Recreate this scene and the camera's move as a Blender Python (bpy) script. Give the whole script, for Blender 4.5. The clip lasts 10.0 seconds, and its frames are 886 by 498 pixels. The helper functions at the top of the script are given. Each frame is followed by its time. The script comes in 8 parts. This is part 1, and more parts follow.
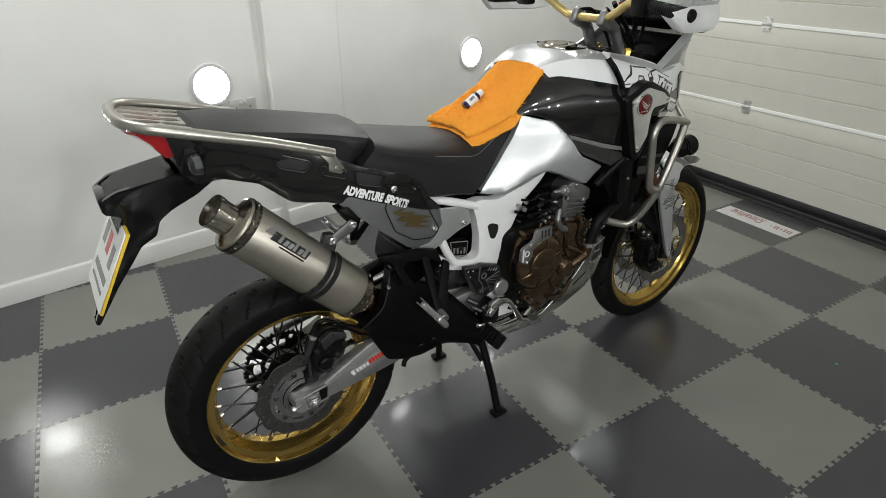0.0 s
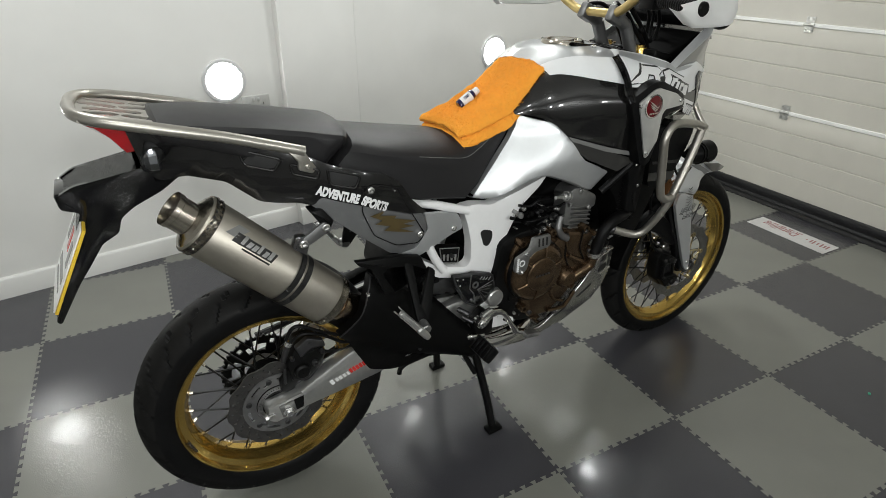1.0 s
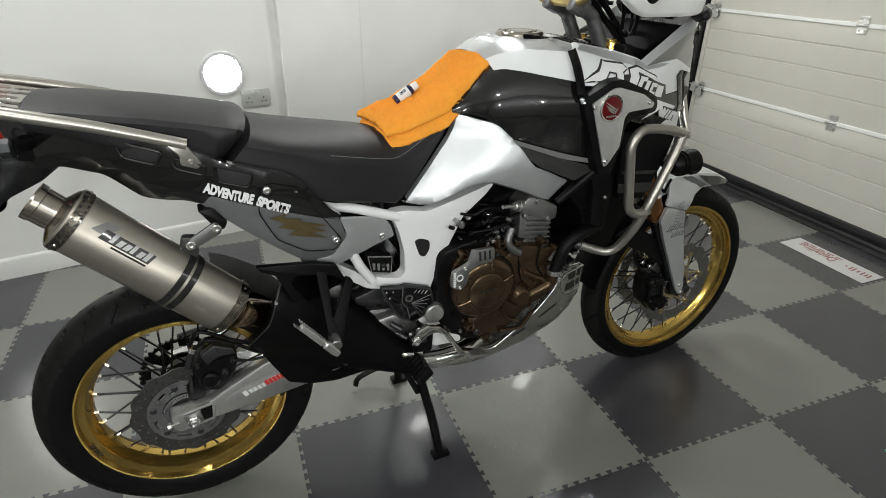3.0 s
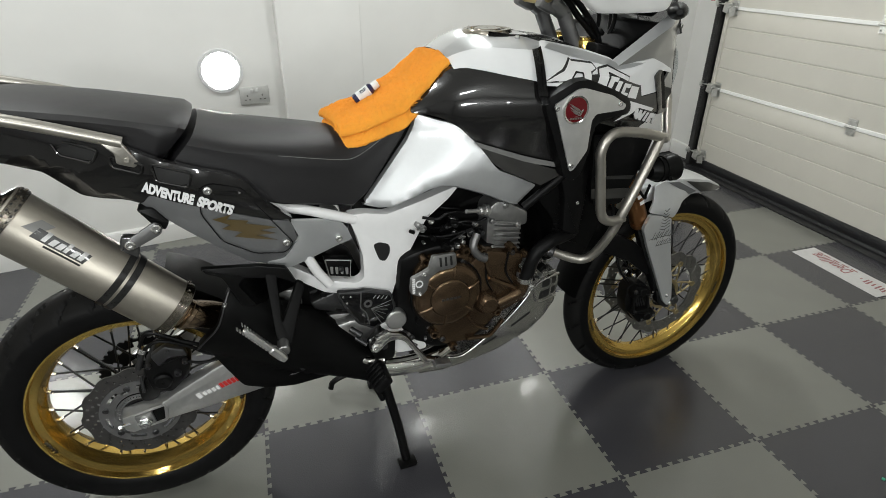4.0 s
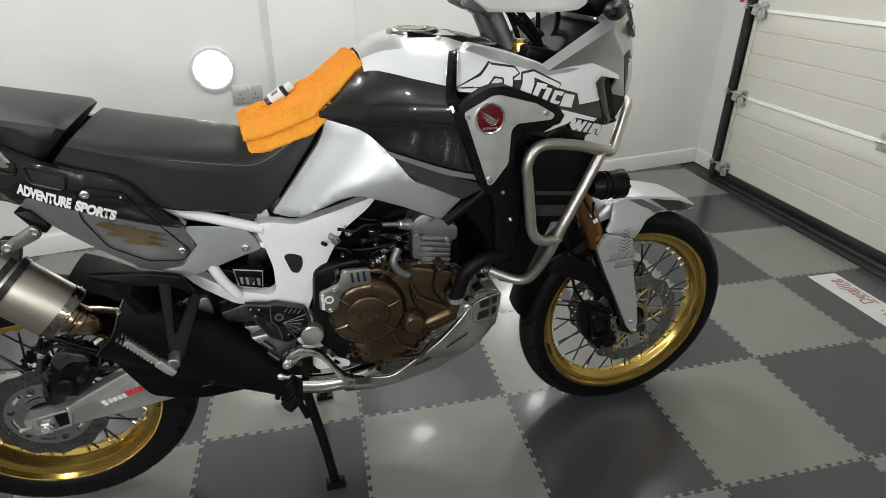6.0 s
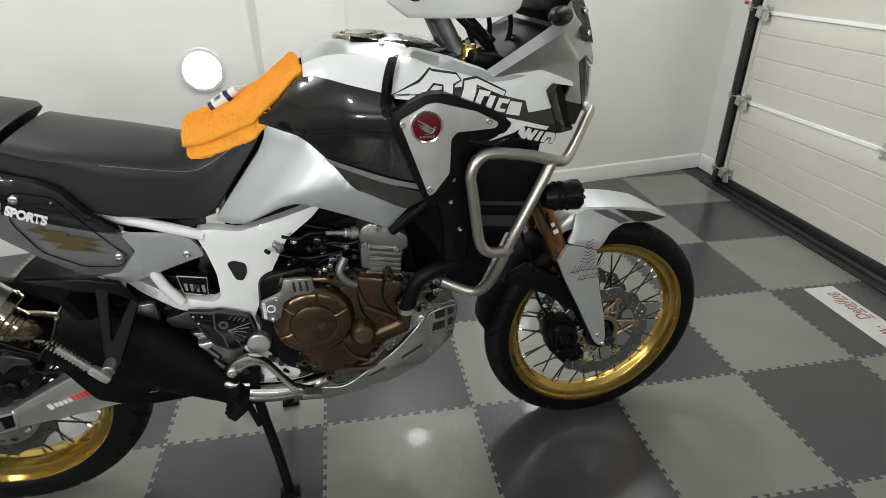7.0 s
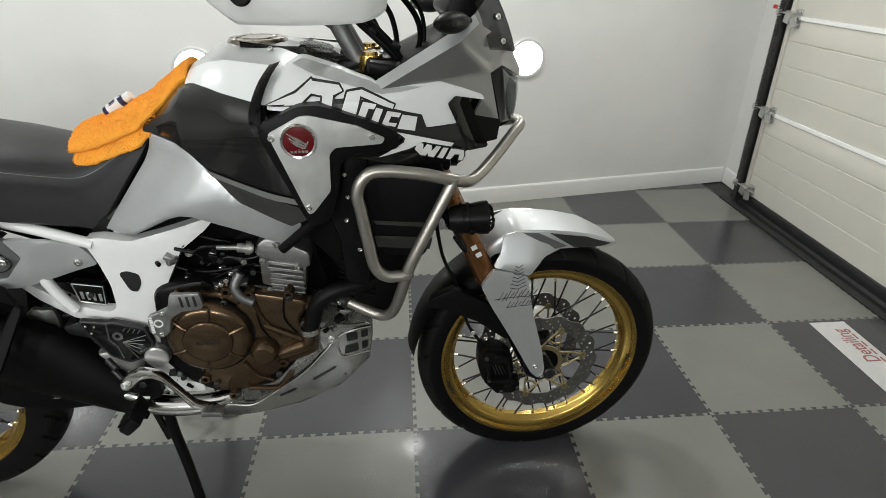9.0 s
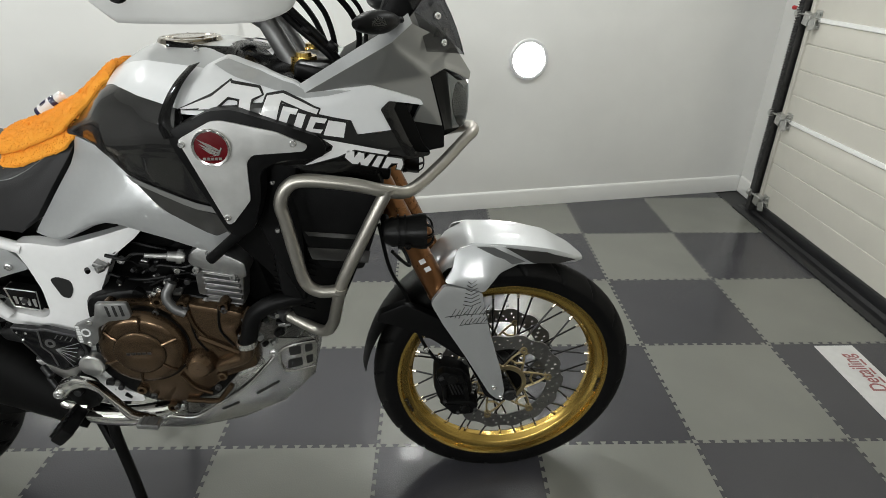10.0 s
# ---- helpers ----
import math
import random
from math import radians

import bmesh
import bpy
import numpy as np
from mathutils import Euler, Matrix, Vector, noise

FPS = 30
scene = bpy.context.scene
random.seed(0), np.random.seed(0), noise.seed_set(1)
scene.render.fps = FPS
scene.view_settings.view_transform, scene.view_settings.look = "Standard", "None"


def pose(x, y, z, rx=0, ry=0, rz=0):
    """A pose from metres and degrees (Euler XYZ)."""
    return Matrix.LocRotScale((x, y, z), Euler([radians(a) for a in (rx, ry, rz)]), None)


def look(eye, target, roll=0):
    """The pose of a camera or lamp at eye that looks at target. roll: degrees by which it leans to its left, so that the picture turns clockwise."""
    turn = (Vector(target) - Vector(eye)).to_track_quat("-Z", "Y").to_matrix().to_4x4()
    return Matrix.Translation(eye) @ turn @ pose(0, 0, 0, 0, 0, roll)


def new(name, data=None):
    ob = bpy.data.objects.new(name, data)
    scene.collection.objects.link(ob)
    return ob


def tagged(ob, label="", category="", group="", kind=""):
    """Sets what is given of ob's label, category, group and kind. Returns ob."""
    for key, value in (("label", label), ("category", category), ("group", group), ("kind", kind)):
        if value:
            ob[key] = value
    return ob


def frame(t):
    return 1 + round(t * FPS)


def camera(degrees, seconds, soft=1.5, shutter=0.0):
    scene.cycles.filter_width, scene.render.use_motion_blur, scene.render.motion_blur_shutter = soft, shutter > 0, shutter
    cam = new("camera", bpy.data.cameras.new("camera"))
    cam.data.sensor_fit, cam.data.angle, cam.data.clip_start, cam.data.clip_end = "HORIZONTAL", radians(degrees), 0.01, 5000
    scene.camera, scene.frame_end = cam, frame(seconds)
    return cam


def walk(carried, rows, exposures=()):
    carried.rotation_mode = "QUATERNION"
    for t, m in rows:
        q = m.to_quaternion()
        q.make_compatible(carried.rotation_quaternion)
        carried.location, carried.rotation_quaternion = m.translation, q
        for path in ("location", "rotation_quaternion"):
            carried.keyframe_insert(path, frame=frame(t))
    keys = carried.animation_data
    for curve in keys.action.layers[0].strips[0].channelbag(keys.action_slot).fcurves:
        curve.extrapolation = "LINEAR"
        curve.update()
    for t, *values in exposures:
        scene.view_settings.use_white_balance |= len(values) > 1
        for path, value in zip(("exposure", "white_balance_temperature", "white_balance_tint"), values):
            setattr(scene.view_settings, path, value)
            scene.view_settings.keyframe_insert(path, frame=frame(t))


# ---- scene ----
cam = camera(76.2, 10.0, soft=0.5)
PATH = [
    (0, (-2.56, -1.449, 1.463), (-1.636, 0.061, 0.532), 0.3),
    (0.5, (-2.482, -1.443, 1.448), (-1.611, 0.099, 0.518), 0.2),
    (1, (-2.403, -1.437, 1.433), (-1.585, 0.136, 0.506), 0.3),
    (1.5, (-2.314, -1.437, 1.419), (-1.552, 0.164, 0.495), 0.3),
    (2, (-2.213, -1.441, 1.408), (-1.507, 0.185, 0.482), 0.2),
    (2.5, (-2.129, -1.445, 1.398), (-1.458, 0.197, 0.473), 0.3),
    (4, (-1.866, -1.458, 1.38), (-1.327, 0.231, 0.454), 0.1),
    (4.5, (-1.783, -1.454, 1.374), (-1.288, 0.249, 0.448), 0.1),
    (5, (-1.705, -1.452, 1.364), (-1.249, 0.266, 0.447), 0.1),
    (5.5, (-1.618, -1.444, 1.364), (-1.207, 0.284, 0.444), 0.1),
    (7, (-1.358, -1.429, 1.372), (-1.051, 0.318, 0.448), 0.0),
    (7.5, (-1.258, -1.419, 1.37), (-1.0, 0.337, 0.447), 0.1),
    (8, (-1.173, -1.404, 1.373), (-0.955, 0.356, 0.449), 0.1),
    (8.5, (-1.094, -1.382, 1.377), (-0.918, 0.379, 0.447), 0.3),
    (9, (-1.012, -1.362, 1.374), (-0.88, 0.406, 0.448), 0.1),
    (9.5, (-0.929, -1.33, 1.376), (-0.843, 0.437, 0.445), 0.2),
    (10, (-0.821, -1.286, 1.366), (-0.789, 0.486, 0.439), 0.1),
]
walk(cam, [(t, look(eye, target, roll)) for t, eye, target, roll in PATH], [(0, 0.0), (2.5, 0.05), (5, 0.14), (8.5, 0.24), (10, 0.18)])

# ---- light ----
world = bpy.data.worlds.new("world")
scene.world = world
world.use_nodes = True
world.node_tree.nodes["Background"].inputs[0].default_value = (0.8, 0.85, 1.0, 1)
world.node_tree.nodes["Background"].inputs[1].default_value = 0.02
LAMP_GLOW = 36.0
CEILING = 2.45


def disc_lamp(name, x, y, watts, size):
    data = bpy.data.lights.new(name, "AREA")
    data.shape, data.size, data.energy, data.color = "DISK", size, watts, (0.975, 1.0, 0.985)
    lamp = new(name, data)
    lamp.matrix_world = pose(x, y, CEILING - 0.035)
    return tagged(lamp, "", "", "", "structure")


CEILING_SPOTS = ((-2.7, 0.5), (-1.1, 0.9), (-2.7, -1.5), (0.2, 1.0))
for (lx, ly), watts in zip(CEILING_SPOTS, (13.5, 13.0, 10.5, 9.0)):
    disc_lamp("ceiling_light_source", lx, ly, watts, 0.22)

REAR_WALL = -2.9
# Unseen lamps added behind the camera to brighten the bike's near side.
REAR_FILL = ((-3.3, 1.6), (-2.3, 1.6), (-1.2, 1.6), (-0.2, 1.6))
for (lx, lz), watts in zip(REAR_FILL, (15.0, 15.0, 11.0, 4.0)):
    data = bpy.data.lights.new("rear_fill_source", "AREA")
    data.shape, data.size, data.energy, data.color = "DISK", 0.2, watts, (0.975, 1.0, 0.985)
    lamp = new("rear_fill_source", data)
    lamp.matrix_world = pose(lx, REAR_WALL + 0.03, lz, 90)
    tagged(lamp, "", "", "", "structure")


# ---- materials ----
def material(name, color, rough=0.5, metal=0.0, grain=0.0, scale=40.0, bump=0.0, bump_scale=200.0, coat=0.0, spread=0.0, coat_rough=0.05, spec=0.5):
    """A surface whose colour and gloss vary with two sizes of noise, with fine relief."""
    m = bpy.data.materials.new(name)
    m.use_nodes = True
    t = m.node_tree
    b = t.nodes["Principled BSDF"]
    b.inputs["Base Color"].default_value = (*color, 1)
    b.inputs["Roughness"].default_value = rough
    b.inputs["Metallic"].default_value = metal
    b.inputs["Coat Weight"].default_value = coat
    b.inputs["Coat Roughness"].default_value = coat_rough
    b.inputs["Specular IOR Level"].default_value = spec
    co = t.nodes.new("ShaderNodeTexCoord")
    if grain > 0:
        n1 = t.nodes.new("ShaderNodeTexNoise")
        n1.inputs["Scale"].default_value = scale
        n1.inputs["Detail"].default_value = 6
        t.links.new(co.outputs["Object"], n1.inputs["Vector"])
        n2 = t.nodes.new("ShaderNodeTexNoise")
        n2.inputs["Scale"].default_value = scale * 0.13
        n2.inputs["Detail"].default_value = 3
        t.links.new(co.outputs["Object"], n2.inputs["Vector"])
        add = t.nodes.new("ShaderNodeMath")
        add.operation = "ADD"
        t.links.new(n1.outputs["Fac"], add.inputs[0])
        t.links.new(n2.outputs["Fac"], add.inputs[1])
        ramp = t.nodes.new("ShaderNodeMapRange")
        ramp.inputs["From Min"].default_value, ramp.inputs["From Max"].default_value = 0.7, 1.3
        ramp.inputs["To Min"].default_value, ramp.inputs["To Max"].default_value = 1 - grain, 1 + grain
        t.links.new(add.outputs[0], ramp.inputs["Value"])
        mul = t.nodes.new("ShaderNodeVectorMath")
        mul.operation = "SCALE"
        mul.inputs[0].default_value = color
        t.links.new(ramp.outputs[0], mul.inputs["Scale"])
        t.links.new(mul.outputs[0], b.inputs["Base Color"])
        rr = t.nodes.new("ShaderNodeMapRange")
        rr.inputs["From Min"].default_value, rr.inputs["From Max"].default_value = 0.7, 1.3
        rr.inputs["To Min"].default_value, rr.inputs["To Max"].default_value = max(0.02, rough * (1 - 0.6 * grain - spread)), min(1, rough * (1 + 0.6 * grain + spread))
        t.links.new(add.outputs[0], rr.inputs["Value"])
        t.links.new(rr.outputs[0], b.inputs["Roughness"])
    if bump > 0:
        n3 = t.nodes.new("ShaderNodeTexNoise")
        n3.inputs["Scale"].default_value = bump_scale
        n3.inputs["Detail"].default_value = 3
        t.links.new(co.outputs["Object"], n3.inputs["Vector"])
        bu = t.nodes.new("ShaderNodeBump")
        bu.inputs["Strength"].default_value = bump
        bu.inputs["Distance"].default_value = 0.002
        t.links.new(n3.outputs["Fac"], bu.inputs["Height"])
        t.links.new(bu.outputs[0], b.inputs["Normal"])
    return m


def glow(name, color, strength):
    m = bpy.data.materials.new(name)
    m.use_nodes = True
    b = m.node_tree.nodes["Principled BSDF"]
    b.inputs["Base Color"].default_value = (0.9, 0.9, 0.9, 1)
    b.inputs["Emission Color"].default_value = (*color, 1)
    b.inputs["Emission Strength"].default_value = strength
    return m


def clear(name, color, gloss=0.07):
    """A thin pane: tinted see-through with a sharp reflection."""
    m = bpy.data.materials.new(name)
    m.use_nodes = True
    t = m.node_tree
    t.nodes.remove(t.nodes["Principled BSDF"])
    see, shine, mix = t.nodes.new("ShaderNodeBsdfTransparent"), t.nodes.new("ShaderNodeBsdfGlossy"), t.nodes.new("ShaderNodeMixShader")
    see.inputs[0].default_value = (*color, 1)
    shine.inputs["Roughness"].default_value = 0.04
    mix.inputs[0].default_value = gloss
    t.links.new(see.outputs[0], mix.inputs[1])
    t.links.new(shine.outputs[0], mix.inputs[2])
    t.links.new(mix.outputs[0], t.nodes["Material Output"].inputs[0])
    return m


WALL = material("wall_paint", (0.79, 0.785, 0.76), 0.55, 0, 0.025, 6, 0.05, 90)
SKIRT = material("skirting_paint", (0.78, 0.775, 0.75), 0.4, 0, 0.02, 12, 0.03, 60)
CEIL = material("ceiling_paint", (0.8, 0.8, 0.78), 0.7, 0, 0.02, 5, 0.03, 90)


def tile_vinyl(name, color):
    """Pressed vinyl: a leathery grain under a thin polish, with scuffs that dull it."""
    m = material(name, color, 0.15, 0, 0.06, 5, 0.0, 600, spread=0.25, spec=0.5)
    t = m.node_tree
    b = t.nodes["Principled BSDF"]
    b.inputs["Coat Weight"].default_value = 0.18
    co, grain, cells, both, relief = (t.nodes.new(k) for k in ("ShaderNodeTexCoord", "ShaderNodeTexNoise", "ShaderNodeTexVoronoi", "ShaderNodeMath", "ShaderNodeBump"))
    grain.inputs["Scale"].default_value, grain.inputs["Detail"].default_value = 420, 4
    cells.inputs["Scale"].default_value = 260
    both.operation = "ADD"
    relief.inputs["Strength"].default_value, relief.inputs["Distance"].default_value = 0.15, 0.002
    t.links.new(co.outputs["Object"], grain.inputs["Vector"])
    t.links.new(co.outputs["Object"], cells.inputs["Vector"])
    t.links.new(grain.outputs["Fac"], both.inputs[0])
    t.links.new(cells.outputs["Distance"], both.inputs[1])
    t.links.new(both.outputs[0], relief.inputs["Height"])
    t.links.new(relief.outputs[0], b.inputs["Normal"])
    scuff, dull = t.nodes.new("ShaderNodeTexNoise"), t.nodes.new("ShaderNodeMapRange")
    scuff.inputs["Scale"].default_value, scuff.inputs["Detail"].default_value = 7, 8
    dull.inputs["From Min"].default_value, dull.inputs["From Max"].default_value = 0.35, 0.7
    dull.inputs["To Min"].default_value, dull.inputs["To Max"].default_value = 0.05, 0.1
    t.links.new(co.outputs["Object"], scuff.inputs["Vector"])
    t.links.new(scuff.outputs["Fac"], dull.inputs["Value"])
    t.links.new(dull.outputs[0], b.inputs["Coat Roughness"])
    return m


TILE_LIGHT = tile_vinyl("tile_light_grey", (0.188, 0.19, 0.168))
TILE_DARK = tile_vinyl("tile_dark_grey", (0.05, 0.0495, 0.056))
SUBFLOOR = material("screed", (0.05, 0.05, 0.05), 0.8, 0, 0.2, 20)
DOOR_SKIN = material("door_skin", (0.6, 0.58, 0.52), 0.42, 0, 0.025, 9, 0.12, 160)
DOOR_JOINT = material("door_joint", (0.9, 0.9, 0.88), 0.35, 0, 0.02, 30)
GALV = material("galvanised_steel", (0.62, 0.62, 0.6), 0.36, 0.9, 0.18, 60, 0.1, 150)
TRACK = material("track_steel", (0.07, 0.07, 0.07), 0.4, 0.8, 0.25, 50)
# Rubber of door seal and threshold; also blackens the shaded gap strip.
SEAL_AND_GAP = material("black_rubber_and_gap_shade", (0.012, 0.012, 0.013), 0.45, 0, 0.25, 30, 0.2, 90)
WALL_UNSEEN = material("unseen_wall_grey", (0.4, 0.4, 0.39), 0.6, 0, 0.04, 6, 0.05, 90)
LAMP_RING = material("lamp_ring", (0.75, 0.75, 0.76), 0.3, 0.2, 0.02, 30)
LAMP_FACE = glow("lamp_face", (0.985, 1.0, 0.965), LAMP_GLOW)
SOCKET = material("socket_satin_steel", (0.62, 0.62, 0.6), 0.4, 0.3, 0.06, 80)
WHITE_PLASTIC = material("white_plastic", (0.8, 0.8, 0.79), 0.35, 0, 0.02, 40)
# Black fill for patches that stand in for shaded holes and slots.
BLACK_HOLE = material("black_hole_fill", (0.01, 0.01, 0.01), 0.5)
RED = material("red_plastic", (0.5, 0.02, 0.02), 0.35, 0, 0.06, 40)

RUBBER = material("tyre_rubber", (0.004, 0.004, 0.0042), 0.5, 0, 0.25, 25, 0.2, 260, spread=0.15, spec=0.14)
TREAD = material("worn_tread_rubber", (0.008, 0.0078, 0.0075), 0.6, 0, 0.3, 20, 0.25, 260, spread=0.1, spec=0.13)
GOLD = material("gold_anodised", (0.58, 0.39, 0.105), 0.2, 0.95, 0.03, 14, 0.008, 60)
GOLD_PALE = material("pale_gold_anodised", (0.52, 0.4, 0.17), 0.38, 0.85, 0.08, 30)
SPOKE = material("black_spoke", (0.005, 0.005, 0.005), 0.35, 0.0, 0.1, 60, spec=0.3)
NIPPLE = material("nipple", (0.62, 0.57, 0.46), 0.25, 0.95)
DISC = material("brake_disc_steel", (0.23, 0.225, 0.215), 0.38, 0.9, 0.15, 70, 0.1, 300)
DISC_DARK = material("dark_brake_disc_steel", (0.07, 0.068, 0.066), 0.42, 0.7, 0.2, 70, 0.1, 300)
CARRIER = material("grey_carrier_ring", (0.2, 0.2, 0.2), 0.4, 0.8, 0.12, 60, 0.1, 300)
DISC_GOLD = material("disc_carrier", (0.42, 0.34, 0.19), 0.35, 0.85, 0.08, 40)
BLACK_METAL = material("black_cast_metal", (0.004, 0.004, 0.004), 0.34, 0, 0.15, 60, 0.12, 300, spec=0.15)
BLACK_MATT = material("matt_black_cover", (0.003, 0.003, 0.003), 0.5, 0, 0.05, 30, 0.05, 400, spec=0.1)
BLACK_GLOSS = material("gloss_black_plastic", (0.004, 0.004, 0.0045), 0.1, 0, 0.02, 20, coat=0.15, spec=0.4)
BLACK_PLASTIC = material("grained_black_plastic", (0.004, 0.004, 0.0042), 0.42, 0, 0.1, 40, 0.15, 420, spec=0.15)
SEAT = material("seat_vinyl", (0.0135, 0.013, 0.014), 0.46, 0, 0.06, 30, 0.3, 600, spec=0.42)
DARK_PAINT = material("dark_grey_metallic", (0.009, 0.0087, 0.0087), 0.25, 0.2, 0.02, 700, coat=1.0, coat_rough=0.03, spec=0.3)
SHADE_PAINT = material("shaded_grey_metallic", (0.045, 0.044, 0.042), 0.28, 0.35, 0.02, 500, coat=0.9, coat_rough=0.03)
MID_PAINT = material("mid_grey_paint", (0.19, 0.193, 0.197), 0.32, 0.5, 0.02, 500, coat=0.8)
SILVER = material("silver_metallic", (0.58, 0.593, 0.602), 0.4, 0.62, 0.02, 700, coat=0.45, coat_rough=0.06)
WHITE_PAINT = material("pearl_white_paint", (0.8, 0.81, 0.82), 0.3, 0, 0.015, 60, coat=0.9)
FRAME_WHITE = material("frame_white", (0.82, 0.82, 0.82), 0.3, 0, 0.02, 60, 0.03, 80, coat=0.6)
BRONZE = material("bronze_engine_paint", (0.12, 0.079, 0.047), 0.23, 0.85, 0.03, 60, 0.03, 260)
ALU = material("brushed_aluminium", (0.6, 0.6, 0.59), 0.3, 0.9, 0.07, 90, 0.06, 300)
PLATE_ALU = material("brushed_plate_aluminium", (0.72, 0.72, 0.71), 0.36, 0.8, 0.08, 40, 0.06, 300)
BAND_PAINT = material("silver_grey_band", (0.5, 0.51, 0.515), 0.32, 0.5, 0.02, 500, coat=0.7)
UPPER_PAINT = material("grey_metallic_upper", (0.33, 0.333, 0.33), 0.3, 0.8, 0.02, 500, coat=0.8)
ALU_CAST = material("cast_aluminium", (0.33, 0.33, 0.325), 0.38, 0.9, 0.15, 60, 0.3, 300)
ALU_DARK = material("dark_cast_aluminium", (0.07, 0.07, 0.072), 0.36, 0.8, 0.15, 60, 0.2, 300)
CHROME = material("polished_steel", (0.78, 0.77, 0.75), 0.12, 1.0, 0.04, 50)
SKID = material("polished_aluminium_sheet", (0.55, 0.545, 0.53), 0.26, 1.0, 0.12, 30, 0.08, 120)
BARS = material("satin_steel_tube", (0.43, 0.41, 0.37), 0.36, 0.9, 0.06, 60, 0.05, 200)
TITAN = material("titanium_silencer", (0.36, 0.335, 0.29), 0.4, 0.9, 0.05, 60, 0.08, 260)
BAND = material("polished_titanium", (0.42, 0.385, 0.33), 0.22, 1.0, 0.1, 60, 0.05, 200)
TIP = material("heat_tinted_steel", (0.30, 0.22, 0.15), 0.2, 1.0, 0.25, 40)
CARBON = material("carbon_strap", (0.03, 0.03, 0.03), 0.3, 0.1, 0.3, 300, coat=0.6)
DECAL_BLACK = material("black_decal", (0.012, 0.012, 0.012), 0.3, 0, 0.02, 60, coat=0.6)
DECAL_WHITE = material("white_decal", (0.8, 0.8, 0.8), 0.35, 0, 0.02, 60, coat=0.5)
DECAL_GREY = material("grey_decal", (0.17, 0.17, 0.165), 0.35, 0, 0.02, 60, coat=0.5)
DECAL_GOLD = material("gold_decal", (0.125, 0.09, 0.034), 0.35, 0.4, 0.05, 60, coat=0.5)
DECAL_RED = material("red_decal", (0.55, 0.02, 0.015), 0.3, 0, 0.03, 60, coat=0.5)
RED_BADGE = material("red_badge", (0.1, 0.002, 0.005), 0.2, 0, 0.05, 60, coat=0.3)
RED_LENS = material("red_lamp_lens", (0.36, 0.004, 0.008), 0.12, 0, 0.05, 60, coat=1.0)
LENS = clear("clear_lens", (0.86, 0.88, 0.89))
SMOKE = clear("smoked_screen", (0.3, 0.3, 0.31))
FORK_GOLD = material("bronze_fork_tube", (0.23, 0.105, 0.042), 0.28, 0.85, 0.07, 60)
PLATE_WHITE = material("plate_white", (0.82, 0.82, 0.8), 0.3, 0, 0.02, 30)
PLATE_YELLOW = material("plate_yellow", (0.75, 0.5, 0.04), 0.4, 0, 0.05, 30)
TOWEL = material("orange_microfibre", (0.97, 0.41, 0.045), 0.95, 0, 0.06, 90, 0.25, 420)
BOTTLE_BLUE = material("dark_blue_bottle", (0.012, 0.012, 0.06), 0.2, 0, 0.05, 60, coat=0.6)
PAPER = material("white_label", (0.78, 0.78, 0.78), 0.5, 0, 0.03, 90)
SIGN_GREY = material("floor_sign_vinyl", (0.62, 0.61, 0.6), 0.4, 0, 0.06, 40)
SIGN_RED = material("floor_sign_red", (0.3, 0.1, 0.1), 0.45, 0, 0.06, 60)
GREEN = material("green_mark", (0.05, 0.35, 0.22), 0.5)
STEEL = material("bolt_steel", (0.7, 0.7, 0.69), 0.25, 0.95, 0.08, 80)


# ---- building blocks ----
def part(name, bm, mat, parent=None, label="", smooth=True):
    """One mesh object, under a thing or a part."""
    bm.normal_update()
    me = bpy.data.meshes.new(name)
    for f in bm.faces:
        f.smooth = smooth
    bm.to_mesh(me)
    bm.free()
    for m in (mat if isinstance(mat, (list, tuple)) else [mat]):
        me.materials.append(m)
    if smooth:
        me.set_sharp_from_angle(angle=radians(38))
    ob = new(name, me)
    if parent:
        ob.parent = parent
    return tagged(ob, label)


def twin(ob, parent, m=None):
    """The same piece again, mirrored across the thing's middle or moved by m."""
    o = ob.copy()
    scene.collection.objects.link(o)
    o.parent = parent
    o.matrix_basis = m if m else Matrix.Diagonal((1, -1, 1, 1)) @ ob.matrix_basis
    return o


def thing(name, m, label, category, group="", kind=""):
    ob = new(name)
    ob.empty_display_size = 0.1
    ob.matrix_world = m
    return tagged(ob, label, category, group, kind)


def basis(d):
    d = Vector(d).normalized()
    a = Vector((0, 0, 1)) if abs(d.z) < 0.9 else Vector((1, 0, 0))
    u = d.cross(a).normalized()
    return u, d.cross(u).normalized()


def rings(bm, loops, close=True, caps=True, mat=0):
    """Joins loops of points into a skin."""
    rows = [[bm.verts.new(p) for p in loop] for loop in loops]
    n = len(rows[0])
    for a, b in zip(rows, rows[1:]):
        for i in range(n if close else n - 1):
            f = bm.faces.new((a[i], a[(i + 1) % n], b[(i + 1) % n], b[i]))
            f.material_index = mat
    if caps and close:
        bm.faces.new(rows[0][::-1]).material_index = mat
        bm.faces.new(rows[-1]).material_index = mat
    return rows


def cyl(bm, p, q, r, r2=None, seg=14, mat=0, ch=0.0):
    p, q = Vector(p), Vector(q)
    r2 = r if r2 is None else r2
    u, v = basis(q - p)
    d = (q - p).normalized()
    ring = lambda c, rad: [c + (u * math.cos(k * 2 * math.pi / seg) + v * math.sin(k * 2 * math.pi / seg)) * rad for k in range(seg)]
    loops = [ring(p, r), ring(q, r2)]
    if ch:
        loops = [ring(p, r - ch), ring(p + d * ch, r), ring(q - d * ch, r2), ring(q, r2 - ch)]
    rings(bm, loops, mat=mat)
    return bm


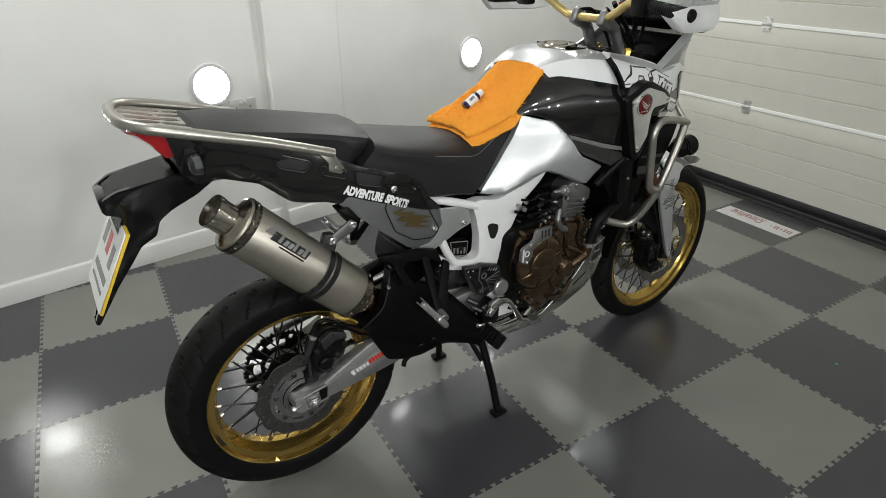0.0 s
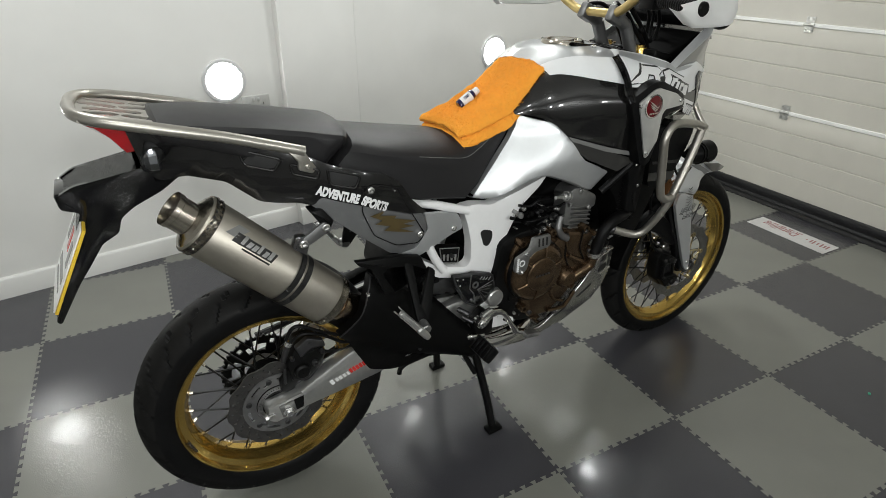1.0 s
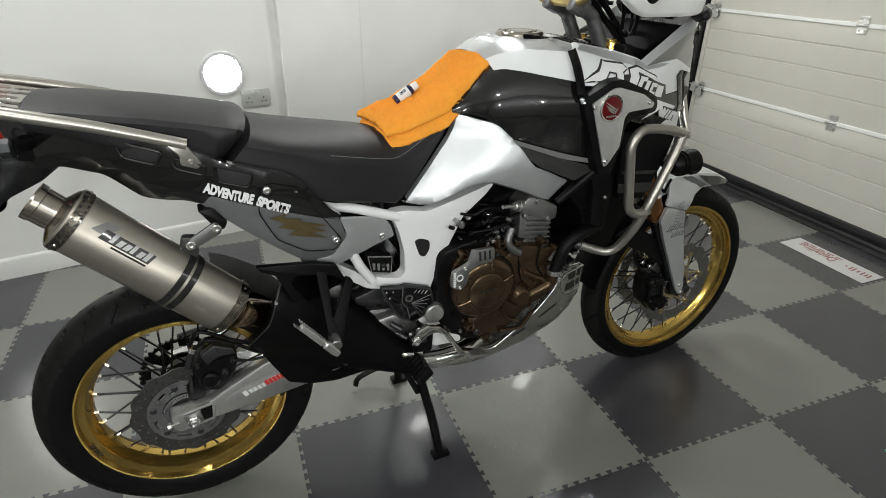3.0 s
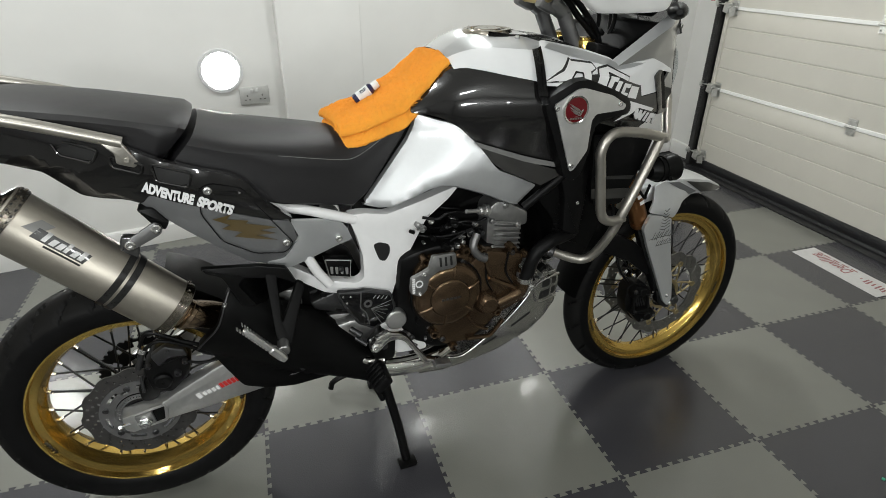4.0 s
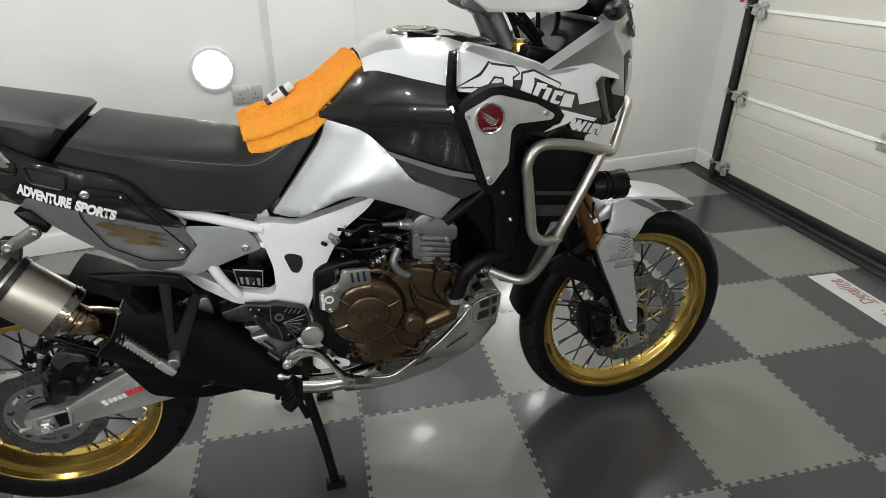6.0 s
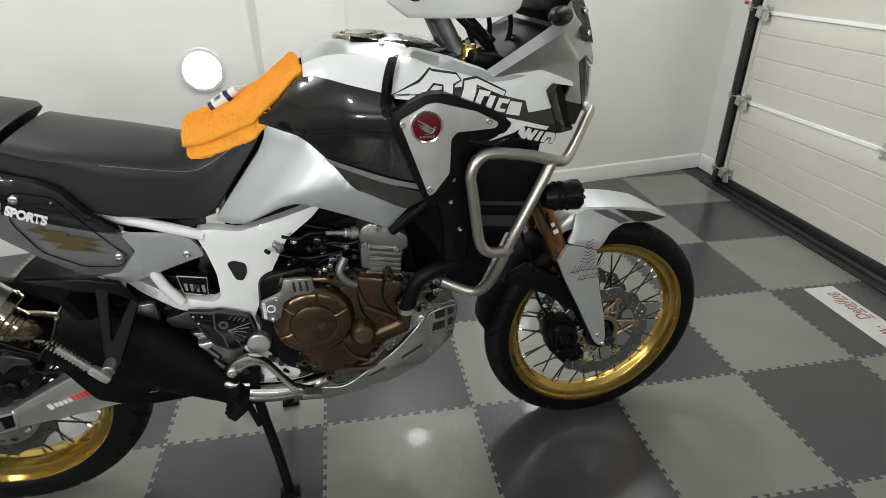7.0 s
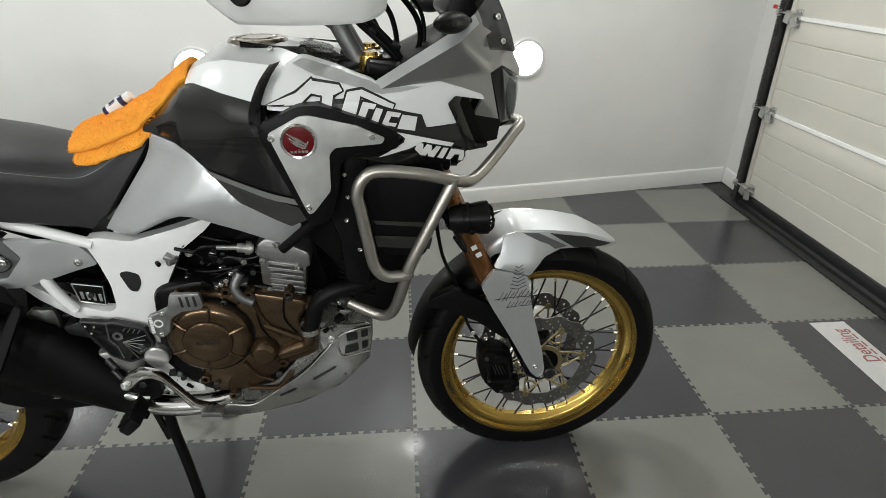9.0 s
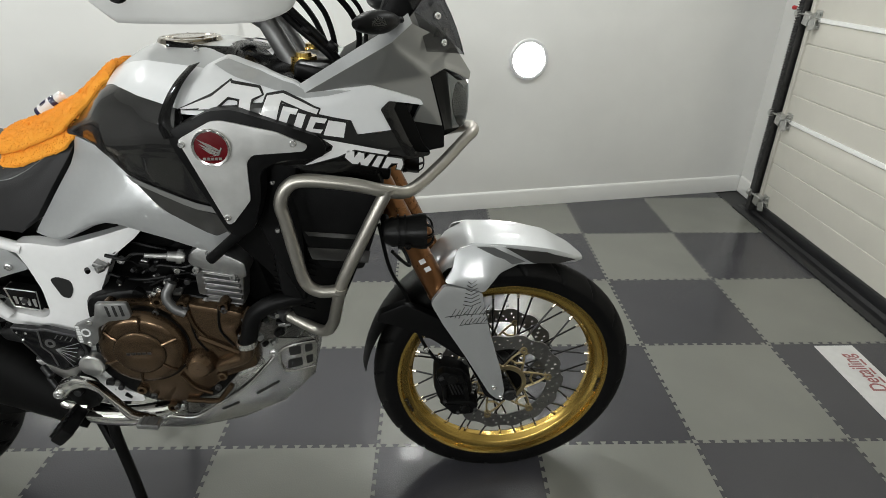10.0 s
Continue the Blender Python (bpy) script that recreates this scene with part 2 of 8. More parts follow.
def smooth_path(pts, steps=6):
    pts = [Vector(p) for p in pts]
    ext = [pts[0] * 2 - pts[1]] + pts + [pts[-1] * 2 - pts[-2]]
    out = []
    for i in range(1, len(ext) - 2):
        a, b, c, d = ext[i - 1:i + 3]
        for k in range(steps):
            t = k / steps
            out.append(0.5 * ((2 * b) + (c - a) * t + (2 * a - 5 * b + 4 * c - d) * t * t + (3 * b - a - 3 * c + d) * t ** 3))
    return out + [pts[-1]]


def tube(bm, pts, r, seg=12, steps=6, mat=0, flat=1.0):
    path = smooth_path(pts, steps) if steps > 1 else [Vector(p) for p in pts]
    loops, u = [], None
    for i, p in enumerate(path):
        d = (path[min(i + 1, len(path) - 1)] - path[max(i - 1, 0)]).normalized()
        if u is None:
            u = basis(d)[0]
        u = (u - d * u.dot(d)).normalized()
        v = d.cross(u)
        rr = r(i / (len(path) - 1)) if callable(r) else r
        loops.append([p + (u * math.cos(k * 2 * math.pi / seg) + v * flat * math.sin(k * 2 * math.pi / seg)) * rr for k in range(seg)])
    rings(bm, loops, mat=mat)
    return bm


def lathe(bm, profile, center=(0, 0, 0), seg=64, axis="y", rfun=None, mat=0):
    """Turns (along, radius) pairs round an axis; the profile is a closed loop."""
    cx, cy, cz = center
    loops = []
    for k in range(seg):
        a = k * 2 * math.pi / seg
        row = []
        for h, r in profile:
            rr = r + (rfun(a, h, r) if rfun else 0)
            if axis == "y":
                row.append((cx + rr * math.cos(a), cy + h, cz + rr * math.sin(a)))
            elif axis == "z":
                row.append((cx + rr * math.cos(a), cy + rr * math.sin(a), cz + h))
            else:
                row.append((cx + h, cy + rr * math.cos(a), cz + rr * math.sin(a)))
        loops.append(row)
    loops.append(loops[0])
    rows = [[bm.verts.new(p) for p in loop] for loop in loops[:-1]]
    n = len(profile)
    for k in range(seg):
        a, b = rows[k], rows[(k + 1) % seg]
        for i in range(n):
            bm.faces.new((a[i], b[i], b[(i + 1) % n], a[(i + 1) % n])).material_index = mat
    bmesh.ops.recalc_face_normals(bm, faces=bm.faces)
    return bm


def box(bm, c, size, m=None, bev=0.0, seg=2, mat=0):
    made = bmesh.ops.create_cube(bm, size=1.0)["verts"]
    mm = Matrix.Translation(c) @ (m or Matrix()) @ Matrix.Diagonal((*size, 1))
    bmesh.ops.transform(bm, matrix=mm, verts=made)
    faces = {f for v in made for f in v.link_faces}
    for f in faces:
        f.material_index = mat
    if bev:
        edges = {e for v in made for e in v.link_edges}
        bmesh.ops.bevel(bm, geom=list(edges), offset=bev, segments=seg, affect="EDGES", profile=0.5)
    return bm


def rounded(pts, r, n=4):
    """A closed outline with its corners rounded."""
    out = []
    k = len(pts)
    for i in range(k):
        p, a, b = Vector(pts[i]), Vector(pts[i - 1]), Vector(pts[(i + 1) % k])
        ra = min(r, (a - p).length * 0.45)
        rb = min(r, (b - p).length * 0.45)
        s, e = p + (a - p).normalized() * ra, p + (b - p).normalized() * rb
        for j in range(n + 1):
            t = j / n
            out.append(tuple(s * (1 - t) ** 2 + p * 2 * t * (1 - t) + e * t * t))
    return out


def inset_loop(pts, d):
    """Moves a closed outline inwards by d."""
    area = sum(a[0] * b[1] - b[0] * a[1] for a, b in zip(pts, pts[1:] + pts[:1]))
    s = 1 if area > 0 else -1
    out = []
    k = len(pts)
    for i in range(k):
        p, a, b = Vector(pts[i]), Vector(pts[i - 1]), Vector(pts[(i + 1) % k])
        e1, e2 = (p - a).normalized(), (b - p).normalized()
        n = Vector((-e1.y - e2.y, e1.x + e2.x))
        n = n.normalized() if n.length > 1e-6 else Vector((-e1.y, e1.x))
        out.append(tuple(p + n * d * s))
    return out


def slab(bm, outline, y0, y1, ch=0.004, r=0.006, mat=0):
    """A flat piece cut to an (x, z) outline, from its outer face y0 to y1, with rounded rim."""
    o = rounded(outline, r) if r else list(outline)
    s = 1 if y1 > y0 else -1
    i1 = inset_loop(o, ch)
    loops = [[(x, y1, z) for x, z in o], [(x, y0 + s * ch, z) for x, z in o], [(x, y0 + s * ch * 0.3, z) for x, z in inset_loop(o, ch * 0.35)], [(x, y0, z) for x, z in i1]]
    rings(bm, loops, mat=mat)
    bmesh.ops.recalc_face_normals(bm, faces=bm.faces)
    return bm


def edge_gap(p, outline):
    best = 9.0
    k = len(outline)
    for i in range(k):
        ax, az = outline[i]
        bx, bz = outline[(i + 1) % k]
        dx, dz = bx - ax, bz - az
        l = dx * dx + dz * dz
        t = max(0.0, min(1.0, ((p[0] - ax) * dx + (p[1] - az) * dz) / l)) if l > 1e-12 else 0
        best = min(best, math.hypot(p[0] - ax - t * dx, p[1] - az - t * dz))
    return best


def panel(bm, outline, wide, thick=0.004, roll=0.006, step=0.025, r=0.008, lift=0.0, mat=0):
    """A curved skin on the right-hand side: an (x, z) outline pushed out to y = -wide(x, z), with a rolled rim and thickness."""
    o = rounded(outline, r, 3) if r else list(outline)
    tmp = bmesh.new()
    tmp.faces.new([tmp.verts.new((x, 0, z)) for x, z in o])
    if roll:
        bmesh.ops.inset_region(tmp, faces=tmp.faces[:], thickness=roll, use_even_offset=False)
    xs, zs = [p[0] for p in o], [p[1] for p in o]
    for lo, hi, no in ((min(xs), max(xs), (1, 0, 0)), (min(zs), max(zs), (0, 0, 1))):
        n = max(1, int((hi - lo) / step))
        for k in range(1, n):
            c = lo + (hi - lo) * k / n
            bmesh.ops.bisect_plane(tmp, geom=tmp.verts[:] + tmp.edges[:] + tmp.faces[:], plane_co=(c, 0, c), plane_no=no)
    bmesh.ops.triangulate(tmp, faces=[f for f in tmp.faces if len(f.verts) > 4])
    for v in tmp.verts:
        g = edge_gap((v.co.x, v.co.z), o)
        drop = roll * 0.38 * max(0.0, 1 - g / roll) ** 2 if roll else 0
        v.co.y = -(wide(v.co.x, v.co.z) + lift - drop)
    rim = [e for e in tmp.edges if e.is_boundary]
    ext = bmesh.ops.extrude_edge_only(tmp, edges=rim)["geom"]
    for v in ext:
        if isinstance(v, bmesh.types.BMVert):
            v.co.y += thick
    bmesh.ops.recalc_face_normals(tmp, faces=tmp.faces)
    c = sum((f.normal.y * f.calc_area() for f in tmp.faces), 0.0)
    if c > 0:
        bmesh.ops.reverse_faces(tmp, faces=tmp.faces)
    me = bpy.data.meshes.new("skin")
    tmp.to_mesh(me)
    tmp.free()
    before = len(bm.faces)
    bm.from_mesh(me)
    bm.faces.ensure_lookup_table()
    for f in bm.faces[before:]:
        f.material_index = mat
    bpy.data.meshes.remove(me)
    return bm


def interp(x, xs, ys):
    return float(np.interp(x, xs, ys))


def bolt(bm, p, n, r=0.008, h=0.004, mat=0):
    p, n = Vector(p), Vector(n).normalized()
    u, v = basis(n)
    ring = lambda c, rad, k0=12: [c + (u * math.cos(k * 2 * math.pi / k0) + v * math.sin(k * 2 * math.pi / k0)) * rad for k in range(k0)]
    rings(bm, [ring(p - n * 0.004, r), ring(p + n * h * 0.6, r), ring(p + n * h, r * 0.75), ring(p + n * h, r * 0.42), ring(p + n * h * 0.35, r * 0.4)], mat=mat)
    return bm


def letters(text, size, m, mat, parent=None, name="lettering", lift=0.0006, bold=0.0, squeeze=1.0, wide=None, length=0.0):
    """Raised writing in the built-in font, as a mesh."""
    cu = bpy.data.curves.new(name, "FONT")
    cu.body, cu.size, cu.extrude, cu.align_x, cu.align_y, cu.offset = text, size, lift, "CENTER", "CENTER", bold
    tmp = new("tmp_text", cu)
    me = bpy.data.meshes.new_from_object(tmp.evaluated_get(bpy.context.evaluated_depsgraph_get()))
    bpy.data.objects.remove(tmp)
    if length:
        xs = [v.co.x for v in me.vertices]
        squeeze = length / (max(xs) - min(xs))
    me.transform(m @ Matrix.Diagonal((squeeze, 1, 1, 1)))
    if wide:
        for v in me.vertices:
            v.co.y = -wide(v.co.x, v.co.z) - 0.0022
    me.materials.clear()
    me.materials.append(mat)
    ob = new(name, me)
    if parent:
        ob.parent = parent
    return ob

# ---- the room ----
SLOPE = 0.165
WALL_ANGLE = math.degrees(math.atan(SLOPE))
wall_y = lambda x: 1.945 + SLOPE * x
W_DIR = Vector((1, SLOPE, 0)).normalized()
W_NRM = Vector((SLOPE, -1, 0)).normalized()


def wall_pose(x, z=0.0, out=0.0):
    """A pose on the back wall: x along it, y into it, z up."""
    return Matrix.Translation(Vector((x, wall_y(x), z)) + W_NRM * out) @ pose(0, 0, 0, 0, 0, WALL_ANGLE)


def upright(name, a, b, thick, z0, z1, mat, label, side=1, kind="structure"):
    """A straight wall from a to b in plan, thickened away from the room."""
    a, b = Vector((*a, 0)), Vector((*b, 0))
    d = (b - a).normalized()
    n = Vector((-d.y, d.x, 0)) * side
    bm = bmesh.new()
    base = [a, b, b + n * thick, a + n * thick]
    rings(bm, [[p + Vector((0, 0, z0)) for p in base], [p + Vector((0, 0, z1)) for p in base]])
    bmesh.ops.recalc_face_normals(bm, faces=bm.faces)
    return tagged(part(name, bm, mat, None, label, smooth=False), label, "wall", "", kind)


JOG = -1.74
left_out = W_NRM * -0.06
upright("wall_back", (JOG, wall_y(JOG)), (1.17, wall_y(1.17)), 0.12, 0, CEILING, WALL, "off-white painted plaster garage wall")
p0, p1 = Vector((-5.0, wall_y(-5.0), 0)) + left_out, Vector((JOG, wall_y(JOG), 0)) + left_out
upright("wall_back_pier", p0.xy, p1.xy, 0.1, 0, CEILING, WALL, "off-white painted wall set slightly back")
# a shallow board joint in the back wall
bm = bmesh.new()
box(bm, (0, -0.001, 1.3), (0.004, 0.003, 2.3))
o = part("wall_joint", bm, SKIRT, None, "", smooth=False)
o.matrix_world = wall_pose(-1.31)
tagged(o, "fine vertical board joint in painted wall", "trim", "", "structure")
upright("wall_return", (1.17, wall_y(1.17)), (1.16, 1.822), 0.12, 0, CEILING, WALL, "short white wall return beside garage door")
# Left and front walls are unseen; their grey cuts fill light and reflections.
upright("wall_left", (-4.6, -4.0), (-4.6, 1.4), 0.12, 0, CEILING, WALL_UNSEEN, "unseen side wall, greyed to darken reflections")
upright("wall_front", (-5.0, REAR_WALL), (1.6, REAR_WALL), 0.12, 0, CEILING, WALL_UNSEEN, "unseen rear wall, greyed to darken reflections", side=-1)
upright("wall_door_side", (1.16, -3.0), (1.16, -4.0), 0.12, 0, CEILING, WALL, "off-white painted wall beside garage door")
upright("wall_door_header", (1.16, 1.822), (1.16, -3.0), 0.12, 2.2, CEILING, WALL, "white wall above garage door")
bm = bmesh.new()
box(bm, (-1.7, -0.9, CEILING + 0.05), (7.4, 7.6, 0.1))
tagged(part("ceiling", bm, CEIL, None, "", smooth=False), "flat white painted ceiling", "ceiling", "", "structure")


def skirting(name, a, b, n, label):
    """A board 10 cm high with a rounded top, along a wall."""
    prof = [(0, 0), (0.015, 0), (0.015, 0.09), (0.011, 0.099), (0.004, 0.103), (0, 0.103)]
    bm = bmesh.new()
    n = Vector(n)
    rings(bm, [[Vector((*p, 0)) + n * u + Vector((0, 0, v)) for u, v in prof] for p in (a, b)])
    bmesh.ops.recalc_face_normals(bm, faces=bm.faces)
    return tagged(part(name, bm, SKIRT, None, "", smooth=True), label, "baseboard", "", "structure")


e0 = Vector((JOG, wall_y(JOG), 0))
skirting("baseboard_back", e0.xy, (1.15, wall_y(1.15)), W_NRM, "white painted skirting board with rounded top")
skirting("baseboard_pier", p0.xy, p1.xy, W_NRM, "white painted skirting board")
skirting("baseboard_return", (1.168, wall_y(1.168) - 0.02), (1.16, 1.83), (-1, -0.04, 0), "short white skirting board beside door")


def wall_lamp(x, z, out=0.0):
    lamp = thing("wall_lamp", wall_pose(x, z, out), "round glowing white wall lamp with slim pale rim", "lamp", "round wall lamps")
    bm = bmesh.new()
    lathe(bm, [(0.0, 0.108), (-0.010, 0.108), (-0.014, 0.104), (-0.014, 0.093), (-0.010, 0.088), (0.0, 0.088)], seg=64)
    part("rim", bm, LAMP_RING, lamp)
    bm = bmesh.new()
    prof = [(-0.004, 0.001), (-0.0115, 0.001), (-0.0112, 0.05), (-0.0095, 0.077), (-0.007, 0.0875), (-0.004, 0.0875)]
    lathe(bm, prof, seg=64)
    part("diffuser", bm, LAMP_FACE, lamp, "glowing opal diffuser")
    return lamp


wall_lamp(-2.032, 0.858, -0.06)
wall_lamp(-0.302, 0.857)
wall_lamp(-3.14, 0.857, -0.06)
# Bare rims at the added rear lamps, out of view.
for lx, lz in REAR_FILL:
    lamp = thing("wall_lamp", pose(lx, REAR_WALL, lz, 0, 0, 180), "unseen round wall lamp rim added behind the camera", "lamp", "round wall lamps")
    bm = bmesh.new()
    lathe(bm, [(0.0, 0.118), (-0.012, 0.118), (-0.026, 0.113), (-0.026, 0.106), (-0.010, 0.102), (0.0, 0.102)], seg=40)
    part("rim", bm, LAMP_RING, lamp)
wall_lamp(-1.0, 1.95)
wall_lamp(0.0, 1.95)

for lx, ly in CEILING_SPOTS:
    lamp = thing("ceiling_light", pose(lx, ly, CEILING), "round white recessed ceiling light", "lamp", "ceiling lights")
    bm = bmesh.new()
    lathe(bm, [(0.0, 0.13), (-0.012, 0.13), (-0.03, 0.12), (-0.03, 0.113), (-0.012, 0.113), (0.0, 0.113)], seg=40, axis="z")
    part("rim", bm, LAMP_RING, lamp)

# double socket
sock = thing("wall_socket", wall_pose(-1.888, 0.724, -0.06), "satin steel double wall socket with two switches", "socket")
bm = bmesh.new()
box(bm, (0, -0.005, 0), (0.148, 0.01, 0.088), bev=0.004)
part("faceplate", bm, SOCKET, sock)
for sx in (-0.036, 0.036):
    bm = bmesh.new()
    for dx, dz, w, h in ((0, 0.009, 0.004, 0.009), (-0.011, -0.012, 0.009, 0.004), (0.011, -0.012, 0.009, 0.004)):
        box(bm, (sx * 1.05 + dx, -0.0105, dz - 0.008), (w, 0.002, h))
    part("pin_holes", bm, BLACK_HOLE, sock, smooth=False)
    bm = bmesh.new()
    box(bm, (sx * 0.36, -0.0125, 0.026), (0.011, 0.006, 0.018), pose(0, 0, 0, 8), bev=0.0015)
    part("rocker", bm, WHITE_PLASTIC, sock, "white rocker switch")

# ---- garage door ----
DX = 1.085
SECT = [0.075, 0.58, 1.087, 1.594, 2.1]
D0, D1 = -2.9, 1.72
gate = thing("door_1", pose(DX, 0, 0), "closed cream sectional garage door with galvanised hinges", "garage door", "", "structure")
for a, b in zip(SECT, SECT[1:]):
    bm = bmesh.new()
    h = b - a
    prof = [(0, 0.0)]
    for k in range(1, 4):
        g = h * k / 4
        prof += [(0, g - 0.005), (0.004, g - 0.002), (0.004, g + 0.002), (0, g + 0.005)]
    prof += [(0, h - 0.022), (0.006, h - 0.014), (0.006, h - 0.002), (0.04, h - 0.002), (0.04, 0.0)]
    rings(bm, [[(u, y, a + v) for u, v in prof] for y in (D0, D1)])
    bmesh.ops.recalc_face_normals(bm, faces=bm.faces)
    part("door_section", bm, DOOR_SKIN, gate)
    if b < 2.0:
        bm = bmesh.new()
        box(bm, (0.0, (D0 + D1) / 2, b - 0.009), (0.016, D1 - D0, 0.021), bev=0.003, seg=1)
        part("joint_strip", bm, DOOR_JOINT, gate, "white joint strip")
bm = bmesh.new()
box(bm, (0.012, (D0 + D1) / 2, 0.048), (0.05, D1 - D0 + 0.1, 0.06), bev=0.012)
part("bottom_seal", bm, SEAL_AND_GAP, gate, "black rubber bottom seal")
bm = bmesh.new()
box(bm, (-0.002, D1 + 0.012, 1.09), (0.018, 0.03, 2.03), bev=0.003)
part("end_stile", bm, DOOR_SKIN, gate, "cream end stile")


def hinge(y, z, roller):
    bm = bmesh.new()
    for s in (-1, 1):
        box(bm, (-0.004, y, z - 0.008 + s * 0.026), (0.004, 0.052, 0.034), bev=0.001, seg=1)
        for k in (-1, 1):
            bolt(bm, (-0.006, y + k * 0.015, z - 0.008 + s * 0.03), (-1, 0, 0), 0.005, 0.004)
    cyl(bm, (-0.01, y - 0.03, z - 0.008), (-0.01, y + 0.03, z - 0.008), 0.0075)
    if roller:
        box(bm, (-0.02, y + 0.045, z - 0.008), (0.035, 0.05, 0.06), pose(0, 0, 0, 10), bev=0.002, seg=1)
        cyl(bm, (-0.035, y + 0.0, z + 0.012), (-0.035, y + 0.13, z + 0.012), 0.0055)
        cyl(bm, (-0.035, y + 0.1, z + 0.012), (-0.035, y + 0.125, z + 0.012), 0.021, seg=20)
        box(bm, (-0.03, y - 0.005, z - 0.03), (0.006, 0.05, 0.05), pose(0, 0, 0, -14), bev=0.001, seg=1)
    part("hinge", bm, GALV, gate, "galvanised hinge")


for hz in SECT[1:-1]:
    for hy in (0.69, -0.6, -1.9):
        hinge(hy, hz, False)
    hinge(1.68, hz, True)
hinge(1.68, 0.11, True)

# track and post beside the door
track = thing("door_track", pose(DX, 0, 0), "dark steel roller track with coiled spring on white post", "garage door track", "", "structure")
bm = bmesh.new()
prof = [(-0.038, 1.764), (-0.008, 1.764), (-0.008, 1.768), (-0.034, 1.768), (-0.034, 1.8), (-0.008, 1.8), (-0.008, 1.804), (-0.038, 1.804)]
rings(bm, [[(u, y, z) for u, y in prof] for z in (0.02, 2.2)])
bmesh.ops.recalc_face_normals(bm, faces=bm.faces)
part("rail", bm, TRACK, track)
bm = bmesh.new()
box(bm, (0.025, 1.812, 1.1), (0.06, 0.012, 2.2), bev=0.002, seg=1)
part("post", bm, GALV, track, "grey steel door post")
bm = bmesh.new()
turns = 150
tube(bm, [(-0.042 + 0.011 * math.cos(k * 0.9), 1.785 + 0.011 * math.sin(k * 0.9), 0.25 + k * 1.9 / (turns * 7)) for k in range(turns * 7)], 0.0026, seg=5, steps=1)
part("spring", bm, TRACK, track, "long coiled steel spring")
# Black strip painting the shade in the gap between door and post.
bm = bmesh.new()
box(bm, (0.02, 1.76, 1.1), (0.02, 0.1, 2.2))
part("shadow_gap", bm, SEAL_AND_GAP, track, "black strip standing in for shaded side gap")
# bolt with red knob on the post
lock = thing("door_release", pose(1.10, 1.82, 1.115), "galvanised door release bolt with red knob", "door bolt")
bm = bmesh.new()
cyl(bm, (0.02, 0, 0), (-0.045, -0.005, 0), 0.014, ch=0.002)
cyl(bm, (-0.02, 0.02, 0), (-0.02, 0.05, 0.002), 0.005)
part("bolt_body", bm, GALV, lock)
bm = bmesh.new()
cyl(bm, (-0.02, 0.05, 0.002), (-0.02, 0.085, 0.003), 0.008, 0.011, ch=0.003)
part("knob", bm, RED, lock, "red plastic knob")

# threshold: black rubber strip in front of the door
bm = bmesh.new()
rings(bm, [[(1.0, y, 0.004), (1.03, y, 0.012), (1.06, y, 0.012), (1.075, y, 0.022), (1.13, y, 0.022), (1.13, y, -0.01), (1.0, y, -0.01)] for y in (-3.5, 1.86)])
bmesh.ops.recalc_face_normals(bm, faces=bm.faces)
tagged(part("threshold", bm, SEAL_AND_GAP, None, "", smooth=False), "black rubber threshold strip under garage door", "threshold", "", "structure")

# ---- the motorcycle: x ahead, y to its left, z up from the floor below the rear axle ----
bike = thing("motorcycle", pose(-2.257, -0.104, 0, 0, 0, 3.2), "white, silver and dark grey adventure motorcycle on its centre stand", "motorcycle")
FA, RA = Vector((1.622, -0.03, 0.340)), Vector((-0.01, -0.02, 0.362))


def tyre_profile(r_rim, r_out, w):
    """Cross-section of a tyre from bead over tread to bead."""
    h = r_out - r_rim
    pts = []
    for k in range(29):
        a = math.pi * k / 28
        y = -math.cos(a)
        z = math.sin(a) ** 0.75
        pts.append((y * w / 2 * (0.80 + 0.2 * min(1, z * 1.6)), r_rim + h * z))
    return pts + [(w * 0.36, r_rim - 0.006), (-w * 0.36, r_rim - 0.006)]


